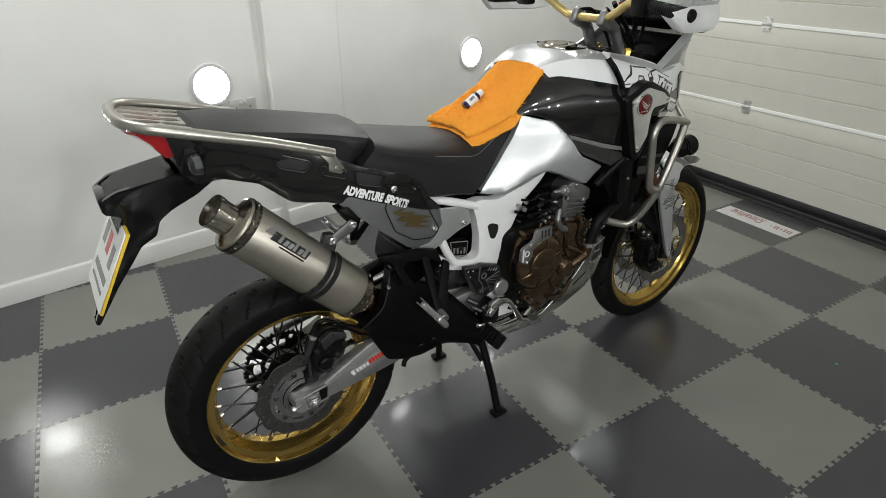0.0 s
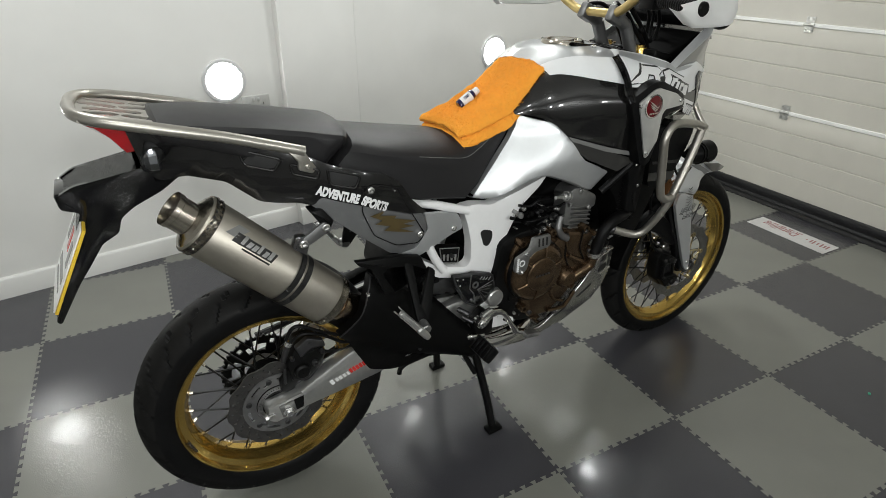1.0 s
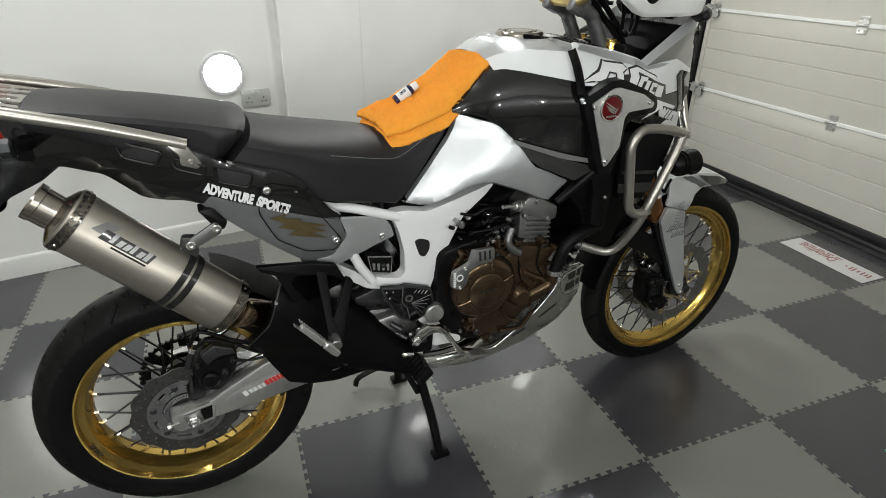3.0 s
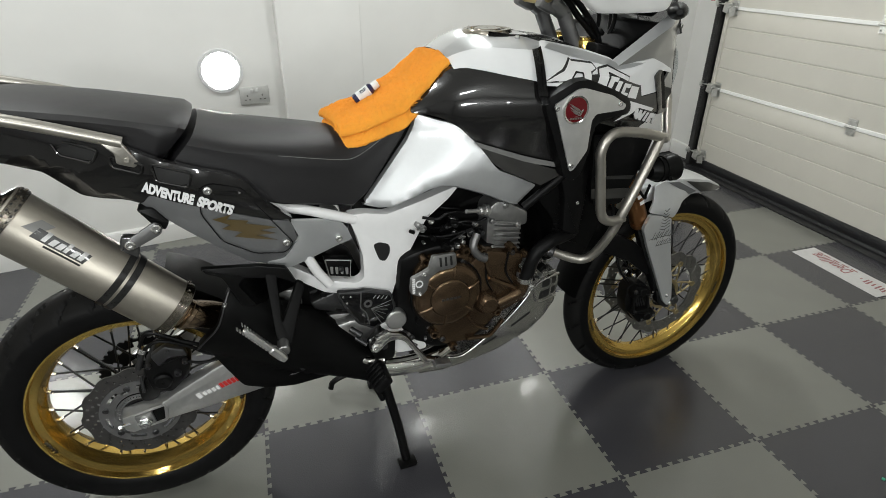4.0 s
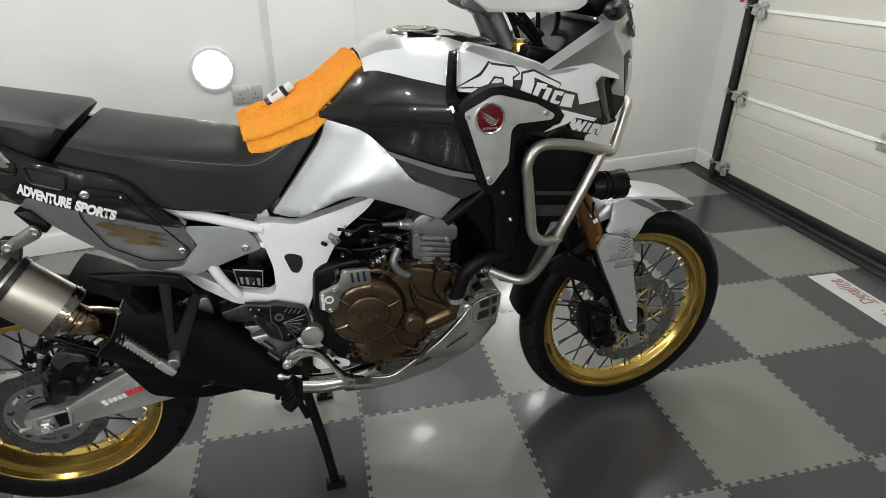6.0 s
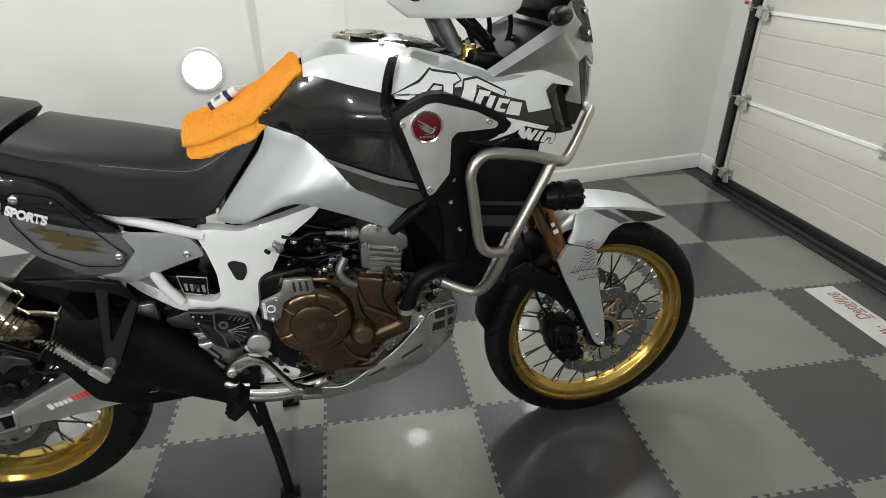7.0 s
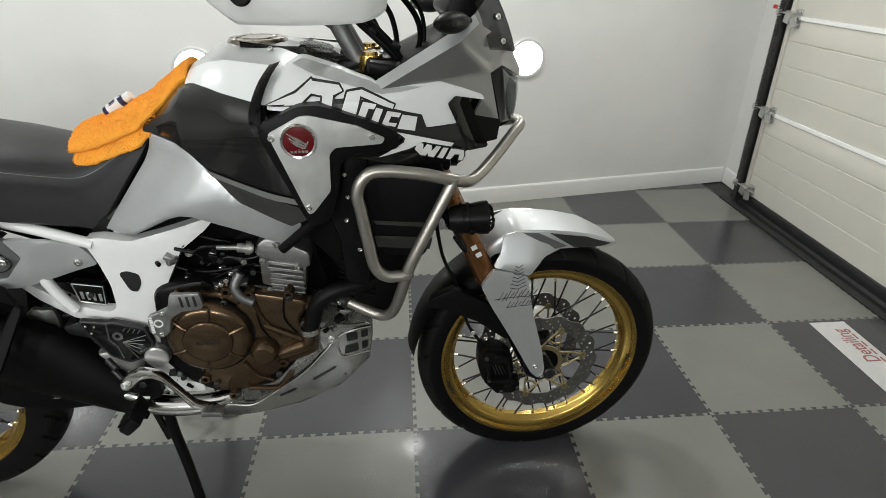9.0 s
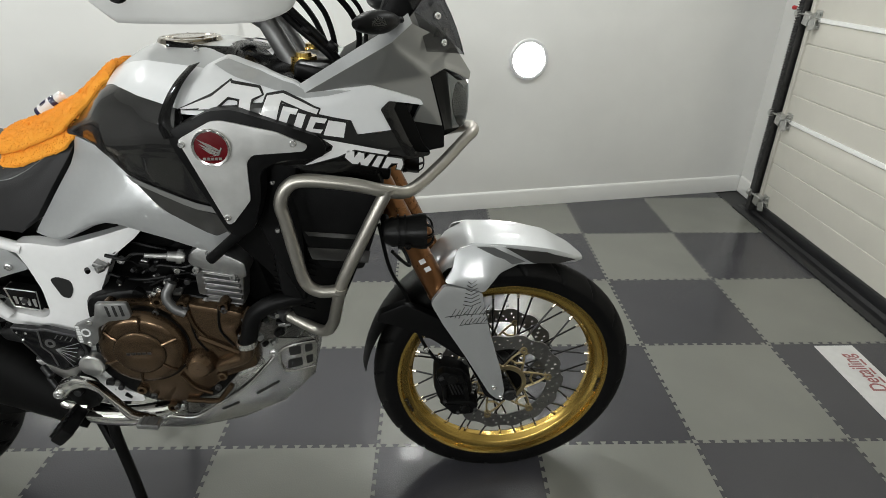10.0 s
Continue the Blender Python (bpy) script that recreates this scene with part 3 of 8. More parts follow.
def wheel(name, axle, r_out, r_rim, w_tyre, w_rim, tread, label):
    hub = bmesh.new()
    hw = 0.055
    lathe(hub, [(-hw, 0.012), (-hw, 0.05), (-hw + 0.008, 0.055), (-hw + 0.02, 0.034), (hw - 0.02, 0.034), (hw - 0.008, 0.055), (hw, 0.05), (hw, 0.012)], axle, 40)
    hub = part(name, hub, BLACK_METAL, bike, label)
    bm = bmesh.new()
    lathe(bm, tyre_profile(r_rim, r_out, w_tyre), axle, 600, rfun=tread)
    for f in bm.faces:
        c = f.calc_center_median() - axle
        r = math.hypot(c.x, c.z)
        if r > r_rim + (r_out - r_rim) * 0.55 and not tread(math.atan2(c.z, c.x) % (2 * math.pi), c.y, r + 0.01):
            f.material_index = 1
    part("tyre", bm, [RUBBER, TREAD], hub, "black road tyre with cut tread grooves")
    bm = bmesh.new()
    a, r = w_rim / 2, r_rim
    prof = [(-a, r + 0.006), (-a - 0.004, r + 0.002), (-a - 0.003, r - 0.006), (-a * 0.80, r - 0.010), (-a * 0.72, r - 0.026), (-a * 0.60, r - 0.030), (-a * 0.28, r - 0.036), (-a * 0.2, r - 0.04),
            (a * 0.2, r - 0.04), (a * 0.28, r - 0.036), (a * 0.6, r - 0.030), (a * 0.72, r - 0.026), (a * 0.80, r - 0.010), (a + 0.003, r - 0.006), (a + 0.004, r + 0.002), (a, r + 0.006), (a * 0.6, r - 0.006), (-a * 0.6, r - 0.006)]
    lathe(bm, prof, axle, 128)
    part("rim", bm, GOLD, hub, "gold anodised aluminium rim")
    # two dark maker's marks on the rim wall
    for ang in (195, 345):
        bm = bmesh.new()
        for k in range(5):
            t = radians(ang + k * 2.2)
            m = Matrix.Translation(axle + Vector((math.cos(t) * (r - 0.012), -a * 0.83 - 0.0012, math.sin(t) * (r - 0.012)))) @ Matrix.Rotation(-t, 4, "Y")
            box(bm, (0, 0, 0), (0.008, 0.002, 0.006), m)
        part("rim_mark", bm, DECAL_BLACK, hub, smooth=False)
    # spokes, crossed in pairs
    count = 36
    sp = {}
    for side in (-1, 1):
        for lean in (-1, 1):
            bm = bmesh.new()
            ang = radians(38) * lean
            a0 = Vector((0.049 * math.cos(ang), side * 0.047, 0.049 * math.sin(ang)))
            b0 = Vector((r - 0.037, -side * 0.004 + side * w_rim * 0.12, 0))
            tube(bm, [a0, a0.lerp(b0, 0.5), b0], 0.0026, seg=6, steps=1)
            d = (b0 - a0).normalized()
            cyl(bm, b0 - d * 0.013, b0 + d * 0.004, 0.0038, seg=6, mat=1)
            me = bpy.data.meshes.new("spoke")
            bm.to_mesh(me)
            bm.free()
            me.materials.append(SPOKE)
            me.materials.append(NIPPLE)
            sp[side, lean] = me
    for k in range(count):
        side, lean = (-1, 1)[k % 2], (-1, 1)[(k // 2) % 2]
        o = new("spoke", sp[side, lean])
        o.parent = hub
        o.matrix_basis = Matrix.Translation(axle) @ Matrix.Rotation(2 * math.pi * (k + 0.25 * lean) / count, 4, "Y")
    return hub


def rear_tread(a, h, r):
    """Chevron grooves, deeper towards the shoulder."""
    if r < 0.30 or abs(h) < 0.012:
        return 0.0
    t = (a * 26 / (2 * math.pi) - abs(h) * 15 + (0.5 if h > 0 else 0)) % 1.0
    return -0.006 if t < 0.14 and not 0.03 < abs(h) < 0.036 else 0.0


def front_tread(a, h, r):
    if r < 0.325 or abs(h) < 0.008:
        return 0.0
    t = (a * 20 / (2 * math.pi) + abs(h) * 10 + (0.5 if h > 0 else 0)) % 1.0
    return -0.005 if t < 0.1 else 0.0


def pierced_ring(bm, center, rads, n, thick, hole, wave=lambda a: 0.0):
    """A flat ring on a polar grid, with the cells named by hole(row, column) left open and walled."""
    rows = {}
    for s in (-1, 1):
        for j, u in enumerate(rads):
            for k in range(n):
                a = 2 * math.pi * k / n
                r = u + (wave(a) if j == len(rads) - 1 else 0)
                rows[s, j, k] = bm.verts.new((center[0] + r * math.cos(a), center[1] + s * thick / 2, center[2] + r * math.sin(a)))
    open_cell = lambda j, k: j < 0 or j > len(rads) - 2 or hole(j, k % n)
    for j in range(len(rads) - 1):
        for k in range(n):
            q = ((j, k), (j, (k + 1) % n), (j + 1, (k + 1) % n), (j + 1, k))
            if not open_cell(j, k):
                for s in (-1, 1):
                    bm.faces.new([rows[(s, *p)] for p in q])
                for p0, p1, other in ((q[0], q[1], (j - 1, k)), (q[2], q[3], (j + 1, k)), (q[1], q[2], (j, k + 1)), (q[3], q[0], (j, k - 1))):
                    if open_cell(*other):
                        bm.faces.new((rows[(-1, *p0)], rows[(-1, *p1)], rows[(1, *p1)], rows[(1, *p0)]))
    bmesh.ops.recalc_face_normals(bm, faces=bm.faces)
    return bm


def brake_disc(parent, center, r_out, r_in, thick, waves, depth, mat, holes=48):
    """A thin wave disc with three staggered rows of drilled holes."""
    n = holes * 6
    w = r_out - r_in
    rads = [r_in, r_in + w * 0.14, r_in + w * 0.30, r_in + w * 0.42, r_in + w * 0.58, r_in + w * 0.70, r_in + w * 0.86, r_out]

    def hole(j, k):
        lane = {1: 0, 3: 1, 5: 2}.get(j)
        return lane is not None and (k // 2 - lane * 2) % 6 == 0

    bm = bmesh.new()
    pierced_ring(bm, center, rads, n, thick, hole, lambda a: depth * (0.5 + 0.5 * math.copysign(abs(math.cos(waves * a)) ** 0.6, math.cos(waves * a))))
    return part("brake_disc", bm, mat, parent, "drilled wavy steel brake disc")


rear = wheel("rear_wheel", RA, 0.336, 0.252, 0.158, 0.115, rear_tread, "gold spoked rear wheel with black hub")
front = wheel("front_wheel", FA, 0.353, 0.287, 0.096, 0.07, front_tread, "gold spoked front wheel with black hub")
brake_disc(rear, RA + Vector((0, -0.082, 0)), 0.126, 0.088, 0.005, 12, 0.006, DISC_DARK)
bm = bmesh.new()
pierced_ring(bm, RA + Vector((0, -0.084, 0)), [0.058, 0.066, 0.074, 0.082, 0.093], 96, 0.006, lambda j, k: (j == 2 and k % 16 < 7) or (j == 1 and (k + 4) % 32 < 3))
carrier = part("disc_carrier", bm, CARRIER, rear, "grey slotted disc carrier ring")
for k in range(6):
    t = radians(60 * k + 42)
    bm = bmesh.new()
    bolt(bm, RA + Vector((0.078 * math.cos(t), -0.087, 0.078 * math.sin(t))), (0, -1, 0), 0.008, 0.004)
    part("bolt", bm, ALU_DARK, carrier)
bm = bmesh.new()
pierced_ring(bm, RA + Vector((0, -0.0895, 0)), [0.043, 0.0455, 0.0525, 0.056], 144, 0.002, lambda j, k: j == 1 and k % 3 == 0)
part("sensor_ring", bm, CARRIER, rear, "toothed sensor ring")
bm = bmesh.new()
lathe(bm, [(-0.086, 0.03), (-0.086, 0.043), (-0.07, 0.056), (-0.05, 0.056), (-0.05, 0.03)], RA, 40)
part("hub_flange", bm, BLACK_METAL, rear)
for s in (-1, 1):
    c0 = FA + Vector((0, s * 0.062, 0))
    brake_disc(front, c0, 0.152, 0.114, 0.0045, 14, 0.007, DISC, 54)
    bm = bmesh.new()
    lathe(bm, [(s * 0.058, 0.046), (s * 0.065, 0.046), (s * 0.065, 0.058), (s * 0.058, 0.058)], FA, 40)
    hubring = part("disc_carrier", bm, DISC_GOLD, front, "pale gold disc carrier")
    for k in range(6):
        t = radians(60 * k + 8)
        d = Vector((math.cos(t), 0, math.sin(t)))
        w = Vector((-math.sin(t), 0, math.cos(t)))
        for lean in (-1, 1):
            bm = bmesh.new()
            tube(bm, [c0 + d * 0.052 + w * lean * 0.026, c0 + d * 0.086 + w * lean * 0.016, c0 + d * 0.113 + w * lean * 0.003], 0.003, seg=6, steps=2)
            part("carrier_arm", bm, DISC_GOLD, hubring)
        bm = bmesh.new()
        tube(bm, [c0 + d * 0.078 - w * 0.02, c0 + d * 0.07, c0 + d * 0.078 + w * 0.02], 0.003, seg=6, steps=2)
        part("carrier_web", bm, DISC_GOLD, hubring)
        bm = bmesh.new()
        lathe(bm, [(-0.006, 0.004), (-0.006, 0.010), (0.006, 0.010), (0.006, 0.004)], c0 + d * 0.117, 16)
        part("float_button", bm, DISC_GOLD, hubring)
# sprocket on the far side with chain
bm = bmesh.new()
pierced_ring(bm, RA + Vector((0, 0.082, 0)), [0.05, 0.062, 0.085, 0.1, 0.108], 168, 0.006, lambda j, k: (j == 1 and k % 34 < 20) or (j == 2 and k % 14 < 4), lambda a: 0.006 * (math.sin(a * 42) > 0))
part("sprocket", bm, BLACK_METAL, rear, "black rear sprocket with cut-outs")

# ---- swing arm, rear brake ----
bm = bmesh.new()
ARM = [(-0.05, 0.386), (0.05, 0.402), (0.075, 0.418), (0.19, 0.474), (0.30, 0.498), (0.60, 0.535), (0.64, 0.50), (0.60, 0.45), (0.30, 0.372), (0.15, 0.352), (-0.03, 0.334), (-0.05, 0.355)]
slab(bm, ARM, -0.142, -0.108, 0.010, 0.012)
arm = part("swing_arm", bm, ALU, bike, "brushed aluminium swing arm")
twin(arm, bike)
bm = bmesh.new()
slab(bm, [(-0.046, 0.384), (0.046, 0.400), (0.058, 0.380), (0.05, 0.346), (-0.03, 0.334), (-0.046, 0.345)], -0.147, -0.14, 0.003, 0.004)
axle_plate = part("axle_plate", bm, ALU, arm, "machined axle adjuster plate")
bm = bmesh.new()
slab(bm, [(-0.012, 0.384), (0.05, 0.393), (0.046, 0.356), (-0.006, 0.346)], -0.1482, -0.145, 0.001, 0.003)
part("slot", bm, BLACK_METAL, axle_plate, "dark slot behind axle nut")
bm = bmesh.new()
slab(bm, [(-0.018, 0.384), (0.022, 0.391), (0.026, 0.354), (-0.012, 0.346)], -0.154, -0.146, 0.002, 0.003)
part("adjuster_block", bm, ALU_CAST, axle_plate, "bright adjuster block")
bm = bmesh.new()
cyl(bm, RA + Vector((0.014, -0.132, 0.005)), RA + Vector((0.014, -0.146, 0.005)), 0.0165, seg=6, ch=0.002)
cyl(bm, RA + Vector((0.014, -0.144, 0.005)), RA + Vector((0.014, -0.152, 0.005)), 0.010, ch=0.002)
part("axle_nut", bm, STEEL, arm, "steel axle nut")
bm = bmesh.new()
cyl(bm, (-0.052, -0.148, 0.362), (-0.03, -0.148, 0.366), 0.004, seg=8)
cyl(bm, (-0.056, -0.148, 0.361), (-0.048, -0.148, 0.363), 0.008, seg=6)
part("adjuster_bolt", bm, STEEL, arm)
# sticker on the arm: pale and red bars
bm = bmesh.new()
sm = Matrix.Rotation(radians(-14.5), 4, "Y")
for k, (u, w) in enumerate(((0.0, 0.012), (0.014, 0.009), (0.025, 0.010), (0.037, 0.009), (0.048, 0.008))):
    box(bm, Vector((0.132, -0.1427, 0.397)) + sm @ Vector((u, 0, 0)), (w * 0.8, 0.001, 0.012 if k else 0.017), sm @ pose(0, 0, 0, 0, -12))
part("sticker", bm, DECAL_WHITE, arm, "pale lettering shapes")
bm = bmesh.new()
for k, (u, w) in enumerate(((0.058, 0.009), (0.068, 0.009), (0.078, 0.009), (0.088, 0.009), (0.1, 0.014))):
    box(bm, Vector((0.132, -0.1427, 0.397)) + sm @ Vector((u, 0, 0.003)), (w * 0.85, 0.001, 0.016), sm @ pose(0, 0, 0, 0, -12))
part("sticker", bm, DECAL_RED, arm, "red lettering shapes")
bm = bmesh.new()
slab(bm, [(0.022, 0.488), (0.058, 0.545), (0.112, 0.54), (0.132, 0.49), (0.118, 0.45), (0.075, 0.41), (0.03, 0.425)], -0.125, -0.07, 0.010, 0.012)
cal = part("rear_caliper", bm, BLACK_METAL, bike, "black rear brake caliper")
bm = bmesh.new()
slab(bm, [(0.048, 0.535), (0.082, 0.556), (0.124, 0.536), (0.128, 0.515), (0.09, 0.52), (0.06, 0.50)], -0.134, -0.118, 0.004, 0.006)
part("caliper_bridge", bm, ALU_DARK, cal)
bm = bmesh.new()
lathe(bm, [(-0.138, 0.002), (-0.138, 0.016), (-0.134, 0.021), (-0.12, 0.023), (-0.12, 0.002)], (0.06, 0, 0.456), 28)
part("caliper_piston_cap", bm, BLACK_METAL, cal)
for x, z, r in ((0.096, 0.47, 0.009), (0.118, 0.50, 0.007), (0.038, 0.505, 0.006), (0.088, 0.54, 0.006)):
    bm = bmesh.new()
    bolt(bm, (x, -0.127, z), (0, -1, 0), r, 0.009)
    part("bolt", bm, ALU_DARK, cal)
for a0, a1, r in (((0.014, -0.122, 0.50), (0.032, -0.124, 0.545), 0.0075), ((0.032, -0.124, 0.545), (0.038, -0.124, 0.556), 0.010), ((0.012, -0.124, 0.43), (0.016, -0.124, 0.48), 0.004)):
    bm = bmesh.new()
    cyl(bm, a0, a1, r, seg=12, ch=0.001)
    part("slide_pin", bm, ALU_DARK if r < 0.009 else STEEL, cal)
bm = bmesh.new()
slab(bm, [(0.0, 0.44), (0.03, 0.47), (0.05, 0.42), (0.03, 0.39), (0.0, 0.40)], -0.118, -0.10, 0.004, 0.008)
part("caliper_bracket", bm, BLACK_METAL, cal)
for k, pts in enumerate(([(0.038, -0.124, 0.553), (0.075, -0.135, 0.575), (0.13, -0.13, 0.545), (0.19, -0.126, 0.50), (0.27, -0.128, 0.515)], [(0.12, -0.128, 0.50), (0.15, -0.128, 0.487), (0.2, -0.13, 0.488), (0.26, -0.128, 0.51)])):
    bm = bmesh.new()
    tube(bm, pts, 0.0045 if k == 0 else 0.0035, seg=8)
    part("sensor_cable", bm, BLACK_PLASTIC, cal)
bm = bmesh.new()
tube(bm, [(0.03, -0.118, 0.56), (0.06, -0.13, 0.60), (0.14, -0.13, 0.55), (0.25, -0.125, 0.50), (0.4, -0.12, 0.52)], 0.005, seg=8)
part("brake_hose", bm, BLACK_PLASTIC, bike)
# inner mudguard over the tyre, chain guard
bm = bmesh.new()
loops = []
for k in range(9):
    a = radians(14 + k * 7)
    r = 0.352
    loops.append([(RA.x + r * math.cos(a) + 0.0, y, RA.z + (r + 0.012 - 0.9 * y * y) * math.sin(a)) for y in (-0.085, -0.06, -0.03, 0, 0.03, 0.06, 0.085)])
rings(bm, loops, close=False)
bmesh.ops.solidify(bm, geom=bm.faces[:], thickness=0.004)
part("inner_mudguard", bm, BLACK_PLASTIC, bike)
bm = bmesh.new()
slab(bm, [(0.08, 0.50), (0.2, 0.545), (0.34, 0.58), (0.42, 0.60), (0.42, 0.57), (0.3, 0.54), (0.15, 0.49)], 0.075, 0.11, 0.004, 0.008)
part("chain_guard", bm, BLACK_PLASTIC, bike)
bm = bmesh.new()
for z0, z1 in ((RA.z + 0.1, 0.56), (RA.z - 0.105, 0.44)):
    tube(bm, [(RA.x, 0.082, z0), (0.3, 0.082, z0 * 0.5 + z1 * 0.5), (0.58, 0.082, z1)], 0.009, seg=6, steps=3)
part("chain", bm, BLACK_METAL, bike, "drive chain")

# ---- silencer ----
T0, T1 = Vector((-0.120, -0.167, 0.944)), Vector((0.138, -0.184, 0.681))
ax = (T1 - T0).normalized()
sil_u = Vector((0, 1, 0))
sil_v = ax.cross(sil_u).normalized()


def oval(c, ry, rv, seg=48, p=2.0):
    out = []
    for k in range(seg):
        a = 2 * math.pi * k / seg
        ca, sa = math.cos(a), math.sin(a)
        out.append(c + sil_u * ry * math.copysign(abs(ca) ** (2 / p), ca) + sil_v * rv * math.copysign(abs(sa) ** (2 / p), sa))
    return out


R1, R2 = 0.056, 0.064
bm = bmesh.new()
rings(bm, [oval(T0 - ax * 0.004, R1 - 0.003, R2 - 0.003), oval(T0, R1, R2), oval(T1, R1, R2), oval(T1 + ax * 0.003, R1 - 0.003, R2 - 0.003)])
can = part("silencer", bm, TITAN, bike, "satin titanium oval silencer")
for base, sgn in ((T0, 1), (T1, -1)):
    bm = bmesh.new()
    c = base
    rings(bm, [oval(c, R1 + 0.0015, R2 + 0.0015), oval(c + ax * sgn * 0.02, R1 + 0.0015, R2 + 0.0015)], caps=False)
    bmesh.ops.solidify(bm, geom=bm.faces[:], thickness=0.0015)
    pts = oval(c + ax * sgn * 0.011, R1 + 0.002, R2 + 0.002, 10)
    for p in pts:
        n = (p - (c + ax * sgn * 0.011)).normalized()
        cyl(bm, p - n * 0.001, p + n * 0.0022, 0.0036, 0.0024, seg=8)
    part("end_band", bm, BAND, can, "riveted polished titanium band")
bm = bmesh.new()
for row, off in enumerate((0.0045, 0.0165)):
    for k in range(30):
        a = 2 * math.pi * (k + 0.5 * row) / 30
        n = (sil_u * math.cos(a) * R2 + sil_v * math.sin(a) * R1).normalized()
        c = T0 + ax * off + sil_u * (R1 + 0.0016) * math.cos(a) + sil_v * (R2 + 0.0016) * math.sin(a)
        side = n.cross(ax)
        bm.faces.new([bm.verts.new(c + n * 0.0008 + ax * i * 0.0018 + side * j * 0.0026) for i, j in ((-1, -1), (1, -1), (1, 1), (-1, 1))])
bmesh.ops.recalc_face_normals(bm, faces=bm.faces)
bmesh.ops.solidify(bm, geom=bm.faces[:], thickness=0.0006)
part("perforation", bm, BLACK_HOLE, can, "rows of small dark holes", smooth=False)
bm = bmesh.new()
rings(bm, [oval(T0, R1 * 0.99, R2 * 0.99), oval(T0 - ax * 0.005, R1 * 0.93, R2 * 0.93), oval(T0 - ax * 0.010, 0.044, 0.05), oval(T0 - ax * 0.014, 0.036, 0.04), oval(T0 - ax * 0.02, 0.03, 0.03)])
part("end_cap", bm, BAND, can, "brushed steel end cap")
bm = bmesh.new()
tip0 = T0 + ax * 0.006 - sil_v * 0.002
lo = [oval(tip0, 0.029, 0.028, 36), oval(tip0 - ax * 0.018, 0.028, 0.028, 36), oval(tip0 - ax * 0.024, 0.0355, 0.0355, 36), oval(tip0 - ax * 0.053, 0.0355, 0.0355, 36), oval(tip0 - ax * 0.0545, 0.0375, 0.0375, 36), oval(tip0 - ax * 0.066, 0.0375, 0.0375, 36),
      oval(tip0 - ax * 0.066, 0.0345, 0.0345, 36), oval(tip0 - ax * 0.01, 0.028, 0.028, 36)]
rings(bm, lo, mat=0)
part("outlet", bm, BAND, can, "polished steel outlet")
# Plain black plug inside the outlet.
bm = bmesh.new()
cyl(bm, tip0 - ax * 0.012, tip0 - ax * 0.048, 0.0285, 0.032, seg=28)
part("outlet_bore", bm, BLACK_HOLE, can, "black plug in outlet bore")
# strap with bracket
bm = bmesh.new()
for off in (0.618, 0.671):
    c = T0.lerp(T1, off)
    rings(bm, [oval(c - ax * 0.007, R1 + 0.003, R2 + 0.003), oval(c + ax * 0.007, R1 + 0.003, R2 + 0.003)], caps=False)
bmesh.ops.solidify(bm, geom=bm.faces[:], thickness=0.003)
part("strap", bm, CARBON, can, "carbon strap")
bm = bmesh.new()
slab(bm, [(0.072, 0.853), (0.086, 0.868), (0.138, 0.898), (0.152, 0.886), (0.148, 0.87), (0.10, 0.848), (0.084, 0.842)], -0.196, -0.190, 0.002, 0.008)
hanger = part("hanger", bm, CARRIER, can, "grey hanger plate with two bolts")
for p in ((0.086, -0.197, 0.856), (0.14, -0.197, 0.884)):
    bm = bmesh.new()
    bolt(bm, p, (0, -1, 0), 0.010, 0.006)
    part("bolt", bm, STEEL, hanger)
bm = bmesh.new()
slab(bm, [(0.07, 0.872), (0.098, 0.868), (0.10, 0.84), (0.088, 0.81), (0.066, 0.80), (0.055, 0.82)], -0.189, -0.17, 0.003, 0.008)
part("strap_lug", bm, CARBON, can)
bm = bmesh.new()
slab(bm, [(0.11, 0.925), (0.14, 0.925), (0.165, 0.89), (0.155, 0.872), (0.135, 0.885)], -0.187, -0.15, 0.004, 0.006)
part("hanger_bracket", bm, BLACK_METAL, bike, "black bracket under tail")


def can_patch(u0, u1, a0, a1, lift, mat, parent, name, label="", lean=0.0):
    """A thin curved patch on the can: metres along it, degrees round it."""
    bm = bmesh.new()
    rows = []
    for i in range(5):
        row = []
        for k in range(5):
            a = radians(a0 + (a1 - a0) * k / 4)
            u = u0 + (u1 - u0) * i / 4 + lean * (k / 4 - 0.5)
            row.append(T0 + ax * u - sil_u * (R1 + lift) * math.cos(a) + sil_v * (R2 + lift) * math.sin(a))
        rows.append(row)
    rings(bm, rows, close=False)
    bmesh.ops.recalc_face_normals(bm, faces=bm.faces)
    bmesh.ops.solidify(bm, geom=bm.faces[:], thickness=0.0006)
    return part(name, bm, mat, parent, label)


mark = can_patch(0.060, 0.160, 16, 36, 0.0010, DECAL_BLACK, can, "maker_mark", "dark badge shape with pale bars", 0.006)
can_patch(0.048, 0.074, 24, 50, 0.0010, DECAL_GREY, mark, "badge_shape", "", 0.02)
for k, (w, lo, hi) in enumerate(((0.008, 19, 38), (0.010, 19, 31), (0.010, 19, 31), (0.007, 19, 38), (0.010, 19, 31), (0.009, 19, 37))):
    can_patch(0.078 + k * 0.0135, 0.078 + k * 0.0135 + w, lo, hi, 0.0019, ALU_CAST, mark, "badge_bar", "", 0.005)
can_patch(0.085, 0.155, 10, 13.5, 0.0010, DECAL_BLACK, mark, "badge_bar")
bm = bmesh.new()
tube(bm, [T1 - ax * 0.01, T1 + ax * 0.03 + Vector((0, 0.008, 0)), T1 + ax * 0.06 + Vector((0, 0.034, 0)), T1 + ax * 0.10 + Vector((0, 0.064, 0)), T1 + ax * 0.14 + Vector((0.01, 0.08, 0)), (0.36, -0.09, 0.48)], 0.033, seg=24)
